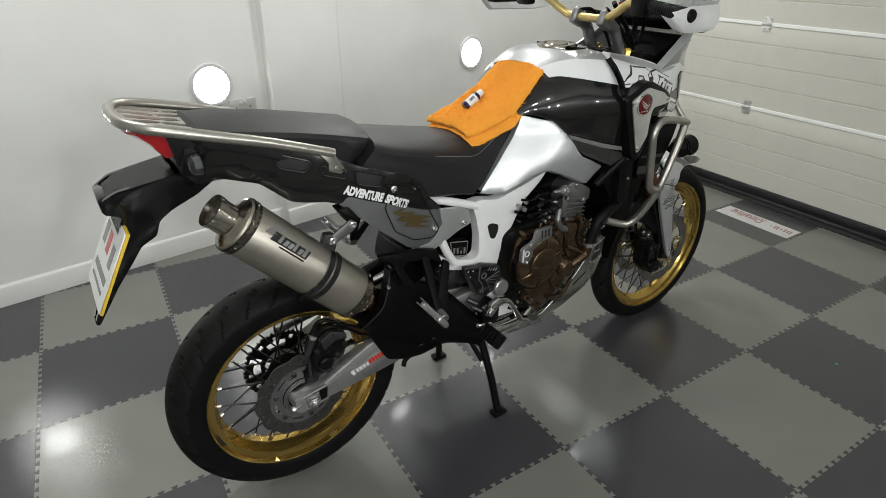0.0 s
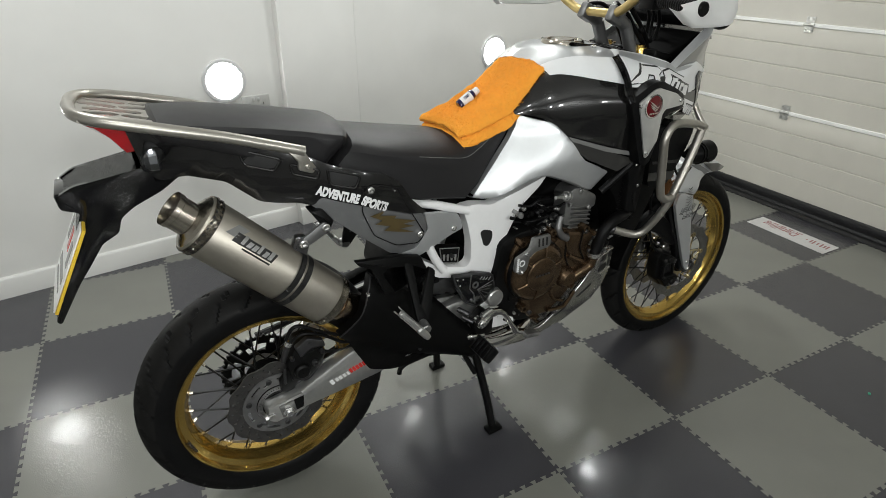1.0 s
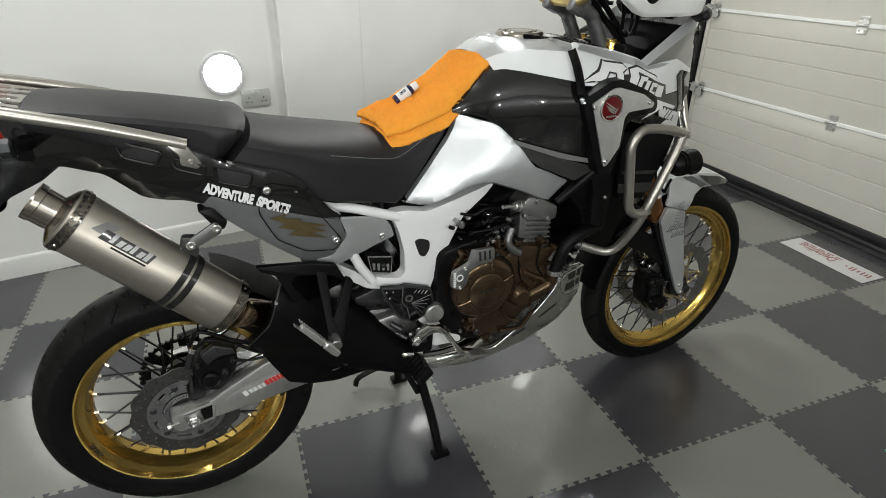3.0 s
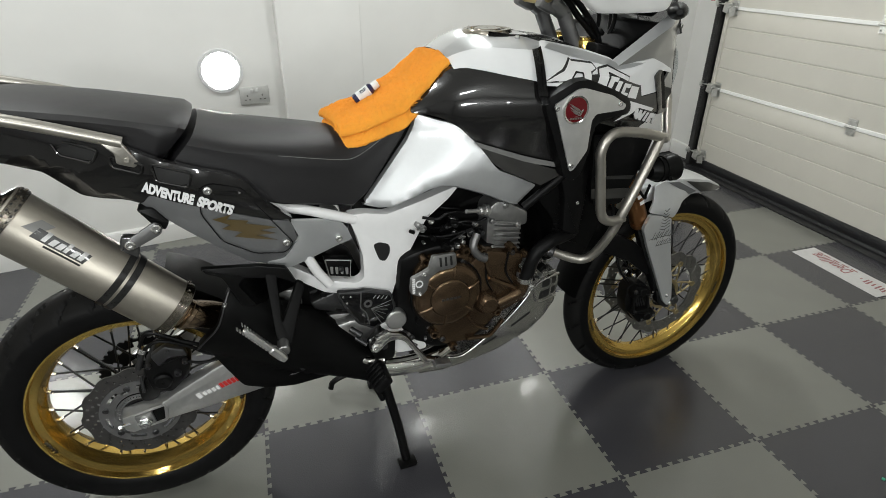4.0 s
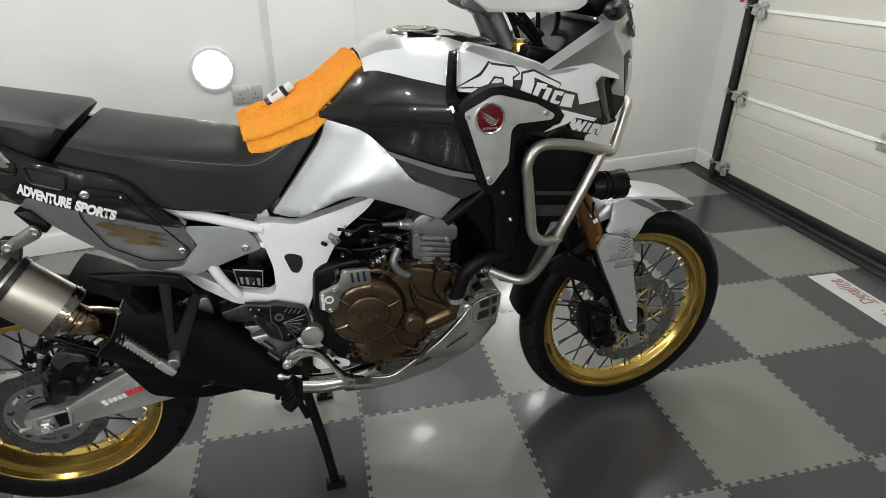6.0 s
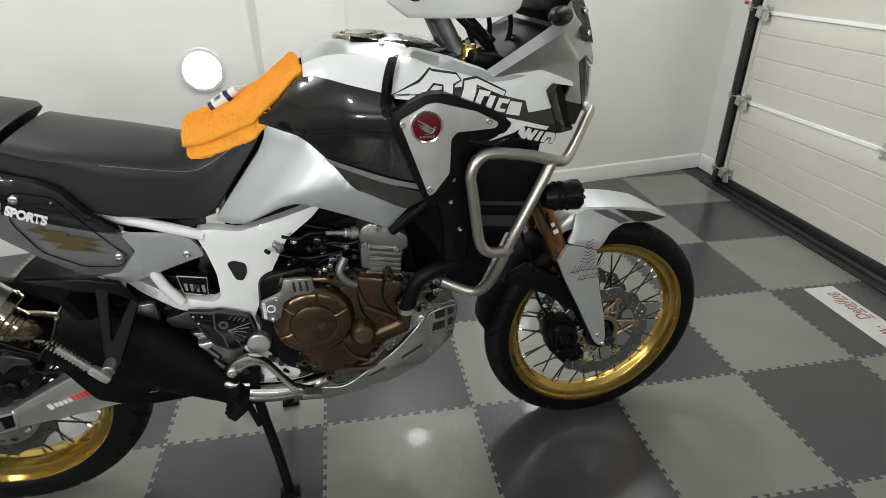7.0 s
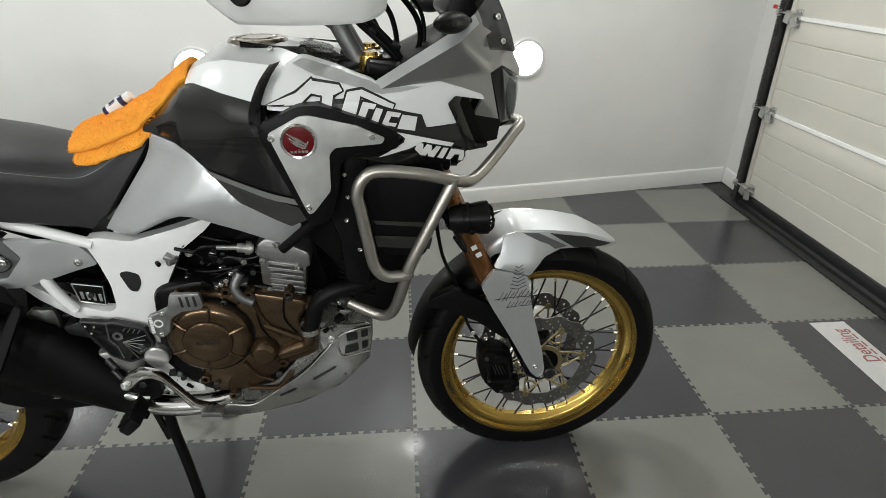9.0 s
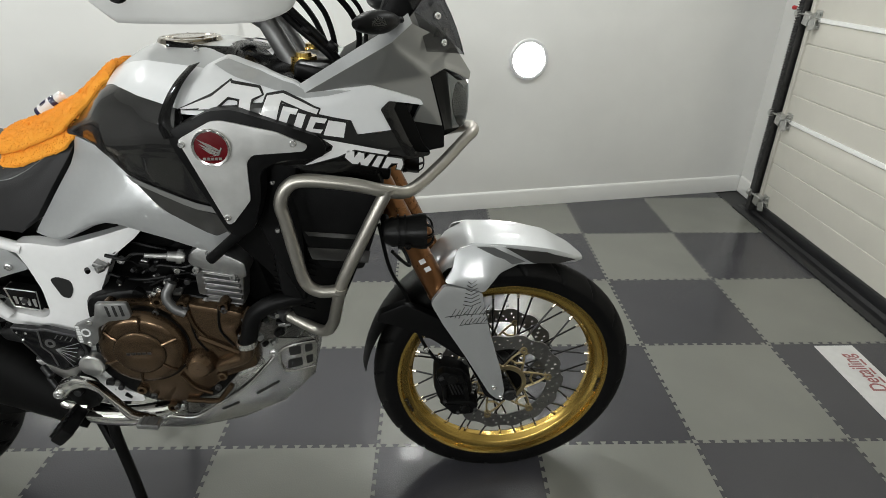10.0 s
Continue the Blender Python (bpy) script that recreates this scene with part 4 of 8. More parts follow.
for o in (0.004, 0.022):
    cyl(bm, T1 + ax * o, T1 + ax * (o + 0.012), 0.0355, seg=24, ch=0.002)
part("link_pipe", bm, TIP, bike, "heat-tinted exhaust link pipe")
# matt black guard over the pipe
GUARD = [(0.258, 0.705), (0.284, 0.676), (0.337, 0.64), (0.383, 0.61), (0.431, 0.58), (0.467, 0.549), (0.528, 0.478), (0.58, 0.42), (0.573, 0.325), (0.529, 0.323), (0.462, 0.346), (0.363, 0.356), (0.295, 0.379), (0.24, 0.402), (0.207, 0.467), (0.183, 0.52), (0.156, 0.548), (0.177, 0.578), (0.209, 0.61), (0.234, 0.665)]


def guard_w(x, z):
    """Half a tapering drum round the pipe: its axis falls towards the footpeg."""
    u = (x - 0.205) * 0.823 - (z - 0.625) * 0.568
    d = (x - 0.205) * 0.568 + (z - 0.625) * 0.823
    half = interp(u, [0.0, 0.2, 0.44], [0.125, 0.115, 0.062])
    drum = 0.095 + 0.095 * max(0.0, 1 - (d / half) ** 2) ** 0.5
    return max(drum, interp(x, [0.3, 0.52], [0.152, 0.11])) if d < 0 else drum


bm = bmesh.new()
panel(bm, GUARD, guard_w, 0.03, 0.008, 0.014, 0.012)
guard = part("exhaust_guard", bm, BLACK_MATT, bike, "matt black exhaust guard")
bm = bmesh.new()
lip = [(0.158, 0.549), (0.178, 0.578), (0.209, 0.611), (0.224, 0.638), (0.235, 0.665), (0.247, 0.688), (0.257, 0.703)]
tube(bm, [(x - 0.001, -guard_w(x, z) - 0.001, z) for x, z in lip], 0.0022, seg=6)
part("guard_rim", bm, ALU_DARK, guard, "bright guard edge")
bm = bmesh.new()
bolt(bm, (0.236, -guard_w(0.24, 0.66) - 0.002, 0.668), (-0.3, -1, 0), 0.005, 0.004)
part("bolt", bm, STEEL, guard)
bm = bmesh.new()
slab(bm, [(0.202, 0.777), (0.325, 0.762), (0.381, 0.746), (0.403, 0.695), (0.362, 0.721), (0.288, 0.735), (0.276, 0.722), (0.31, 0.66), (0.275, 0.665), (0.242, 0.747), (0.212, 0.762)], -0.2, -0.186, 0.003, 0.006)
part("guard_stay", bm, BLACK_METAL, guard, "black steel stay")
bm = bmesh.new()
slab(bm, [(0.372, 0.448), (0.396, 0.452), (0.404, 0.436), (0.386, 0.424)], -0.176, -0.16, 0.003, 0.004)
part("guard_clip", bm, ALU_DARK, guard)

# ---- seats ----
def seat(name, rows, mat, label):
    """Lofts cross-sections: x, top z, crease z, half width at crease, bottom z, half width at bottom."""
    bm = bmesh.new()
    loops = []
    for x, zt, zc, w, zb, wb, dx in rows:
        half = [(0.0, zt), (w * 0.45, zt - (zt - zc) * 0.12), (w * 0.8, zt - (zt - zc) * 0.45), (w * 0.95, zc + 0.004), (w, zc - 0.006), (w * 0.985, zc * 0.75 + zb * 0.25), ((w + wb) / 2, (zc + zb) / 2), (wb, zb + 0.006), (wb - 0.006, zb)]
        pts = [(x + dx * (zt - z), -y, z) for y, z in half] + [(x + dx * (zt - z), y, z) for y, z in half[::-1][:-1]]
        loops.append(pts)
    rings(bm, loops, caps=True)
    bmesh.ops.recalc_face_normals(bm, faces=bm.faces)
    ob = part(name, bm, mat, bike, label)
    ob.matrix_basis = Matrix.Translation((0, -0.02, 0))
    return ob


RS = [(0.238, 1.056, 1.040, 0.125, 0.985, 0.11, -0.95), (0.250, 1.064, 1.044, 0.138, 0.98, 0.133, -0.95), (0.31, 1.048, 1.024, 0.15, 0.928, 0.145, -0.4), (0.40, 1.034, 1.002, 0.145, 0.882, 0.142, 0), (0.50, 1.02, 0.976, 0.122, 0.858, 0.122, 0),
      (0.56, 1.006, 0.964, 0.106, 0.842, 0.110, 0), (0.60, 1.018, 0.976, 0.098, 0.87, 0.103, 0), (0.65, 1.044, 1.006, 0.093, 0.938, 0.098, 0), (0.69, 1.066, 1.03, 0.088, 0.99, 0.092, 0), (0.705, 1.072, 1.044, 0.084, 1.012, 0.087, 0), (0.714, 1.07, 1.05, 0.074, 1.03, 0.076, 0)]
seat("rider_seat", RS, SEAT, "dark grey grained vinyl rider seat")
PS = [(-0.160, 1.136, 1.128, 0.088, 1.112, 0.08, 0), (-0.146, 1.147, 1.134, 0.112, 1.102, 0.105, 0), (-0.07, 1.142, 1.126, 0.124, 1.08, 0.118, 0), (0.05, 1.123, 1.106, 0.13, 1.035, 0.125, 0), (0.13, 1.107, 1.089, 0.133, 1.008, 0.128, 0), (0.19, 1.096, 1.076, 0.135, 0.992, 0.128, -0.4), (0.232, 1.088, 1.068, 0.135, 0.99, 0.126, -0.95), (0.243, 1.08, 1.06, 0.124, 1.0, 0.115, -0.95)]
seat("pillion_seat", PS, SEAT, "dark grey grained vinyl pillion seat")
bm = bmesh.new()
tube(bm, [(x, -w - 0.0208, zc - 0.004) for x, zt, zc, w, zb, wb, d in RS[3:9]], 0.0009, seg=5)
part("seam", bm, DECAL_GREY, bike, "pale stitched seam")

# ---- tail ----
WS = lambda x, z: interp(x, [-0.26, -0.2, -0.1, 0, 0.1, 0.18, 0.25, 0.39, 0.51, 0.56], [0.04, 0.068, 0.104, 0.137, 0.17, 0.198, 0.207, 0.198, 0.165, 0.16]) - 0.16 * max(0, 0.93 - z)
TAIL = [(-0.205, 1.130), (-0.1, 1.118), (-0.007, 1.100), (0.021, 1.082), (0.097, 1.060), (0.163, 1.026), (0.242, 0.998), (0.288, 0.985), (0.326, 0.960), (0.361, 0.905), (0.414, 0.853), (0.36, 0.866), (0.296, 0.893), (0.22, 0.922), (0.14, 0.952), (0.125, 0.932), (0.096, 0.942), (0.049, 0.946), (0.016, 0.953), (-0.042, 1.003), (-0.113, 1.022), (-0.165, 1.014), (-0.188, 1.045)]
bm = bmesh.new()
panel(bm, TAIL, WS, 0.02, 0.008, 0.022, 0.01)
tail = part("tail_panel", bm, DARK_PAINT, bike, "dark metallic grey tail panel")
twin(tail, bike)
LOW = [(0.088, 0.963), (0.13, 0.962), (0.296, 0.89), (0.36, 0.863), (0.405, 0.85), (0.418, 0.80), (0.378, 0.752), (0.345, 0.748), (0.307, 0.763), (0.206, 0.853), (0.127, 0.927)]
bm = bmesh.new()
panel(bm, LOW, WS, 0.012, 0.006, 0.025, 0.008, lift=-0.003)
low = part("side_panel", bm, MID_PAINT, bike, "mid grey side panel")
twin(low, bike)
SIL = [(0.405, 0.850), (0.470, 0.832), (0.527, 0.811), (0.540, 0.790), (0.550, 0.757), (0.500, 0.745), (0.445, 0.733), (0.400, 0.725), (0.362, 0.729), (0.340, 0.752), (0.382, 0.754), (0.422, 0.80)]
bm = bmesh.new()
panel(bm, SIL, WS, 0.012, 0.006, 0.02, 0.008, lift=-0.001)
sil = part("side_panel", bm, SILVER, bike, "silver front piece of side panel")
twin(sil, bike)
# inlaid lower plate with a gold shape
INLAY = [(0.236, 0.962), (0.257, 0.970), (0.317, 0.950), (0.345, 0.896), (0.408, 0.792), (0.387, 0.772), (0.322, 0.784), (0.259, 0.831), (0.228, 0.904)]
bm = bmesh.new()
tube(bm, [(x, -WS(x, z) - 0.0005, z) for x, z in rounded(INLAY, 0.012)] + [(INLAY[0][0], -WS(*INLAY[0]) - 0.0005, INLAY[0][1])], 0.0013, seg=5, steps=1)
part("panel_seam", bm, BLACK_GLOSS, low)
bm = bmesh.new()
panel(bm, [(0.248, 0.888), (0.285, 0.893), (0.275, 0.883), (0.318, 0.872), (0.312, 0.866), (0.375, 0.843), (0.338, 0.843), (0.372, 0.828), (0.33, 0.832), (0.372, 0.81), (0.318, 0.826), (0.285, 0.838), (0.302, 0.846), (0.262, 0.862), (0.28, 0.868)], WS, 0.001, 0, 0.03, 0, lift=0.0012)
part("decal", bm, DECAL_GOLD, low, "jagged gold decal")
for p, q in (((0.250, 0.955), tail), ((0.391, 0.798), low), ((0.516, 0.769), sil), ((0.31, 0.942), tail)):
    bm = bmesh.new()
    bolt(bm, (p[0], -WS(*p) - 0.001, p[1]), (0, -1, 0), 0.0085 if p[0] != 0.31 else 0.003, 0.004)
    part("bolt", bm, STEEL, q, "steel button bolt")
# carrying slots in the tail panel
for quad in ([(-0.013, 1.073), (0.07, 1.045), (0.053, 1.02), (-0.002, 1.037)], [(0.085, 1.034), (0.143, 1.016), (0.137, 0.996), (0.087, 1.011)], [(0.157, 1.017), (0.228, 0.994), (0.216, 0.965), (0.161, 0.981)]):
    bm = bmesh.new()
    panel(bm, quad, WS, 0.01, 0.003, 0.02, 0.006, lift=0.001)
    slot = part("slot", bm, BLACK_HOLE, tail, "black recessed slot")
    bm = bmesh.new()
    loop = rounded(quad, 0.008)
    tube(bm, [(x, -WS(x, z) - 0.001, z) for x, z in loop + loop[:1]], 0.003, seg=8, steps=1)
    part("slot_rim", bm, DARK_PAINT, slot)
# writing
for word, cx, cz, ang, length in (("ADVENTURE", 0.177, 0.9535, 20.5, 0.096), ("SPORTS", 0.2595, 0.918, 27.5, 0.071)):
    rot = Matrix.Rotation(radians(ang), 4, "Y")
    m = Matrix.Translation((cx, -WS(cx, cz) - 0.0022, cz)) @ rot @ Matrix.Rotation(radians(90), 4, "X")
    letters(word, 0.0285, m, DECAL_WHITE, tail, "lettering", 0.0, 0.0018, 1.0, WS, length)
# under-tail, plate holder
bm = bmesh.new()
box(bm, (-0.02, 0, 1.03), (0.34, 0.17, 0.07), pose(0, 0, 0, 0, 14), bev=0.012)
box(bm, (0.30, 0, 0.90), (0.40, 0.16, 0.10), pose(0, 0, 0, 0, 24), bev=0.012)
part("under_tray", bm, BLACK_PLASTIC, bike)
HOLD = [(-0.350, 1.008), (-0.318, 1.026), (-0.226, 1.040), (-0.16, 1.05), (-0.10, 1.03), (-0.16, 0.985), (-0.222, 0.958), (-0.250, 0.938), (-0.262, 0.905), (-0.296, 0.888), (-0.36, 0.80), (-0.418, 0.705), (-0.427, 0.712), (-0.345, 0.90), (-0.318, 0.965), (-0.350, 0.978)]
bm = bmesh.new()
hold_w = lambda x, z: interp(z, [0.71, 0.85, 0.95, 0.99, 1.05], [0.018, 0.048, 0.055, 0.058, 0.08])
panel(bm, HOLD, hold_w, 0.012, 0.008, 0.025, 0.008)
holder = part("plate_holder", bm, BLACK_GLOSS, bike, "gloss black plate holder")
twin(holder, bike)
bm = bmesh.new()
path = [(-0.105, 1.045), (-0.2, 1.045), (-0.31, 1.027), (-0.35, 1.006), (-0.318, 0.968), (-0.345, 0.905), (-0.422, 0.708)]
rings(bm, [[(x, y * hold_w(x, z), z) for y in (-0.97, -0.4, 0.4, 0.97)] for x, z in path], close=False)
bmesh.ops.solidify(bm, geom=bm.faces[:], thickness=0.006)
part("plate_holder", bm, BLACK_GLOSS, bike)
bm = bmesh.new()
box(bm, (-0.328, 0.0, 0.997), (0.05, 0.108, 0.034), pose(0, 0, 0, 0, -6), bev=0.006)
part("plate_lamp", bm, BLACK_GLOSS, bike, "gloss black plate lamp housing")
pm = Matrix.Translation((-0.367, -0.005, 0.866)) @ Matrix.Rotation(radians(28.4), 4, "Y")
plate_ob = bmesh.new()
box(plate_ob, (0, 0, 0), (0.003, 0.2, 0.186), bev=0.0012, seg=1)
plate_ob = part("number_plate", plate_ob, PLATE_WHITE, bike, "white dealer plate with plain bars")
plate_ob.matrix_basis = pm
bm = bmesh.new()
box(bm, (0.005, 0, 0), (0.006, 0.204, 0.19), bev=0.001, seg=1)
part("plate_back", bm, PLATE_YELLOW, plate_ob, "yellow plate backing")
bm = bmesh.new()
for dy, dz, w, h in ((0.055, 0.04, 0.03, 0.05), (-0.055, 0.02, 0.03, 0.05), (0, -0.035, 0.14, 0.016), (0, -0.062, 0.13, 0.007)):
    box(bm, (-0.002, dy, dz), (0.001, w, h))
part("plate_bars", bm, DECAL_GREY, plate_ob, smooth=False)
bm = bmesh.new()
box(bm, (-0.002, 0.002, 0.033), (0.001, 0.03, 0.05))
part("plate_bars", bm, DECAL_RED, plate_ob, smooth=False)
# tail lamp
bm = bmesh.new()
loops = []
for y in (-0.085, -0.07, -0.035, 0, 0.035, 0.07, 0.085):
    e = 0.02 * (abs(y) / 0.085) ** 2
    loops.append([(x - 0.012, 0.004 + y * 0.66, z + 0.026) for x, z in ((-0.262 + e, 1.104), (-0.254 + e, 1.120), (-0.18, 1.118), (-0.17, 1.050), (-0.197, 1.048), (-0.232 + e * 0.6, 1.082))])
rings(bm, loops)
bmesh.ops.recalc_face_normals(bm, faces=bm.faces)
part("tail_lamp", bm, RED_LENS, bike, "red tail lamp lens")
for s in (-1, 1):
    bm = bmesh.new()
    cyl(bm, (-0.16, s * 0.09, 1.072), (-0.17, s * 0.155, 1.082), 0.016, 0.012)
    ind = part("indicator", bm, BLACK_PLASTIC, bike)
    bm = bmesh.new()
    lathe(bm, [(-0.016, 0.002), (-0.016, 0.014), (-0.004, 0.022), (0.012, 0.023), (0.016, 0.018), (0.016, 0.002)], (-0.176, s * 0.165, 1.083), 8, axis="x")
    part("lens", bm, LENS, ind, "clear indicator lens")
    bm = bmesh.new()
    lathe(bm, [(-0.010, 0.001), (-0.010, 0.010), (-0.002, 0.018), (0.012, 0.019), (0.014, 0.001)], (-0.176, s * 0.165, 1.083), 8, axis="x")
    part("reflector", bm, ALU_DARK, ind, "dark silvery reflector")

# ---- luggage rack ----
bm = bmesh.new()
for s in (-1, 1):
    tube(bm, [(0.108, s * 0.158, 1.060), (0.08, s * 0.158, 1.070), (-0.034, s * 0.155, 1.108), (-0.128, s * 0.150, 1.134), (-0.215, s * 0.137, 1.156), (-0.262, s * 0.118, 1.166), (-0.288, s * 0.078, 1.171), (-0.296, 0, 1.172)], 0.0115, seg=14)
bmesh.ops.translate(bm, verts=bm.verts[:], vec=(0.008, -0.018, 0))
rack = part("luggage_rack", bm, BARS, bike, "satin steel luggage rack tubes")


def rack_slot(x, y):
    """Open where one of the plate's long slots runs."""
    y = abs(y)
    for ax0, ay0, bx0, by0, r in ((0.035, 0.0, 0.115, 0.0, 0.013), (0.03, 0.045, 0.07, 0.036, 0.014), (0.1, 0.04, 0.15, 0.05, 0.012), (0.04, 0.09, 0.09, 0.082, 0.012), (0.118, 0.085, 0.155, 0.092, 0.009)):
        dx, dy = bx0 - ax0, by0 - ay0
        k = max(0.0, min(1.0, ((x - ax0) * dx + (y - ay0) * dy) / (dx * dx + dy * dy)))
        if math.hypot(x - ax0 - k * dx, y - ay0 - k * dy) < r:
            return True
    return x < 0.012 and y > 0.075 or x > 0.16 and y > 0.1


bm = bmesh.new()
CELL = 0.0034
for i in range(52):
    for j in range(-34, 34):
        x0, y0 = i * CELL, j * CELL
        solid = lambda a, b: 0 <= a < 52 and -34 <= b < 34 and not rack_slot((a + 0.5) * CELL, (b + 0.5) * CELL)
        if solid(i, j):
            q = [(x0, y0), (x0 + CELL, y0), (x0 + CELL, y0 + CELL), (x0, y0 + CELL)]
            bm.faces.new([bm.verts.new((x, y, 0.0)) for x, y in q])
            for (a, b), (di, dj) in zip(zip(q, q[1:] + q[:1]), ((0, -1), (1, 0), (0, 1), (-1, 0))):
                if not solid(i + di, j + dj):
                    bm.faces.new([bm.verts.new(c) for c in ((*a, 0.0), (*a, -0.005), (*b, -0.005), (*b, 0.0))])
bmesh.ops.remove_doubles(bm, verts=bm.verts[:], dist=0.0002)
bmesh.ops.recalc_face_normals(bm, faces=bm.faces)
bmesh.ops.rotate(bm, verts=bm.verts[:], cent=(0, 0, 0), matrix=Matrix.Rotation(radians(13), 3, "Y"))
bmesh.ops.translate(bm, verts=bm.verts[:], vec=(-0.288, -0.018, 1.17))
part("rack_plate", bm, BARS, rack, "slotted steel rack plate")
for s in (-1, 1):
    bm = bmesh.new()
    slab(bm, [(0.078, 1.066), (0.110, 1.07), (0.138, 1.020), (0.128, 1.010), (0.098, 1.022), (0.100, 1.040)], -0.018 + s * 0.166, -0.018 + s * 0.156, 0.002, 0.005)
    bolt(bm, (0.118, -0.018 + s * 0.167, 1.027), (0, s, 0), 0.006, 0.003)
    part("rack_foot", bm, BARS, rack, "flat rack foot with bolt")

# ---- white frame ----
MAIN = [(0.539, 0.826), (0.577, 0.828), (0.636, 0.815), (0.731, 0.839), (0.829, 0.868), (0.80, 0.835), (0.738, 0.787), (0.685, 0.690), (0.655, 0.625), (0.635, 0.578), (0.652, 0.545), (0.66, 0.50), (0.668, 0.445), (0.726, 0.420), (0.726, 0.402), (0.64, 0.408), (0.612, 0.47), (0.585, 0.56), (0.566, 0.602), (0.496, 0.617), (0.47, 0.622), (0.40, 0.672), (0.361, 0.715), (0.375, 0.722), (0.469, 0.658), (0.553, 0.638), (0.570, 0.650), (0.571, 0.711), (0.558, 0.773)]
frame_w = lambda x, z: 0.148 + 0.02 * max(0, (0.62 - z) / 0.2) - 0.02 * max(0, (0.55 - x) / 0.15)
bm = bmesh.new()
panel(bm, MAIN, frame_w, 0.035, 0.009, 0.02, 0.012)
main = part("main_frame", bm, FRAME_WHITE, bike, "gloss white steel frame")
twin(main, bike)
HOLE = [(0.597, 0.741), (0.613, 0.746), (0.639, 0.735), (0.639, 0.712), (0.627, 0.690), (0.611, 0.695)]
bm = bmesh.new()
panel(bm, HOLE, frame_w, 0.02, 0.002, 0.02, 0.008, lift=0.0025)
part("frame_opening", bm, BLACK_HOLE, main, "dark opening through frame")
for s in (-1, 1):
    bm = bmesh.new()
    tube(bm, [(0.20, s * 0.125, 0.975), (0.361, s * 0.13, 0.883), (0.46, s * 0.135, 0.848), (0.56, s * 0.14, 0.812)], 0.0125, seg=12)
    part("subframe", bm, FRAME_WHITE, bike, "white subframe rail")
    bm = bmesh.new()
    tube(bm, [(0.432, s * 0.14, 0.745), (0.456, s * 0.142, 0.69), (0.482, s * 0.142, 0.648)], 0.0125, seg=12)
    part("subframe_strut", bm, FRAME_WHITE, bike)
bm = bmesh.new()
cyl(bm, (0.640, -0.16, 0.525), (0.640, -0.183, 0.525), 0.030, 0.028, 28, ch=0.003)
part("pivot_cap", bm, ALU, bike, "satin aluminium pivot cap")
for (x, z) in ((0.742, 0.802), (0.753, 0.777), (0.722, 0.772)):
    bm = bmesh.new()
    bolt(bm, (x, -0.14, z), (0, -1, 0), 0.009, 0.006)
    part("bolt", bm, STEEL, bike)
bm = bmesh.new()
slab(bm, [(0.477, 0.712), (0.545, 0.698), (0.54, 0.645), (0.484, 0.66)], -0.125, -0.10, 0.003, 0.005)
regu = part("reservoir_guard", bm, BLACK_METAL, bike, "small black reservoir guard with pale slots")
for k in range(4):
    bm = bmesh.new()
    x = 0.4935 + k * 0.0125
    slab(bm, [(x - 0.004, 0.687 - k * 0.003), (x + 0.004, 0.686 - k * 0.003), (x + 0.003, 0.666 - k * 0.003), (x - 0.003, 0.667 - k * 0.003)], -0.1258, -0.12, 0.0005, 0.002)
    part("slot", bm, ALU, regu, "pale slot")
bm = bmesh.new()
tube(bm, [(0.479, -0.126, 0.709), (0.543, -0.126, 0.696), (0.538, -0.126, 0.648), (0.486, -0.126, 0.662), (0.479, -0.126, 0.709)], 0.0016, seg=6, steps=1)
part("guard_edge", bm, ALU, regu, "bright aluminium edge")

# ---- engine ----
eng = bmesh.new()
slab(eng, [(0.66, 0.70), (0.76, 0.72), (0.90, 0.70), (1.0, 0.66), (1.02, 0.58), (0.97, 0.48), (0.90, 0.40), (0.76, 0.385), (0.70, 0.42), (0.64, 0.50)], -0.165, 0.165, 0.015, 0.03)
engine = part("engine", eng, BLACK_METAL, bike, "twin-cylinder engine block")
bm = bmesh.new()
slab(bm, [(0.87, 0.683), (0.884, 0.693), (1.003, 0.662), (1.006, 0.637), (0.978, 0.606), (1.017, 0.552), (1.017, 0.509), (0.935, 0.478), (0.9, 0.448), (0.849, 0.41), (0.768, 0.413), (0.745, 0.45), (0.735, 0.50), (0.76, 0.60), (0.83, 0.65)], -0.19, -0.15, 0.012, 0.016)
c1 = part("crankcase_cover", bm, BRONZE, engine, "bronze painted crankcase cover")
bm = bmesh.new()
slab(bm, [(0.692, 0.66), (0.73, 0.698), (0.83, 0.692), (0.885, 0.66), (0.885, 0.50), (0.80, 0.488), (0.72, 0.53), (0.688, 0.59)], -0.182, -0.15, 0.01, 0.02)
part("crankcase_cover", bm, BRONZE, engine)
bm = bmesh.new()
lathe(bm, [(-0.16, 0.002), (-0.224, 0.002), (-0.224, 0.05), (-0.222, 0.053), (-0.218, 0.055), (-0.217, 0.074), (-0.212, 0.086), (-0.2, 0.094), (-0.16, 0.099)], (0.777, 0, 0.587), 72)
c2 = part("clutch_cover", bm, BRONZE, engine, "round bronze clutch cover")
for k in range(6):
    t = radians(60 * k + 20)
    d = Vector((math.cos(t), 0, math.sin(t)))
    bm = bmesh.new()
    tube(bm, [Vector((0.777, -0.2185, 0.587)) + d * 0.054, Vector((0.777, -0.2185, 0.587)) + d * 0.068, Vector((0.777, -0.213, 0.587)) + d * 0.087], 0.0035, seg=6, steps=1)
    part("cover_rib", bm, BRONZE, c2)
bm = bmesh.new()
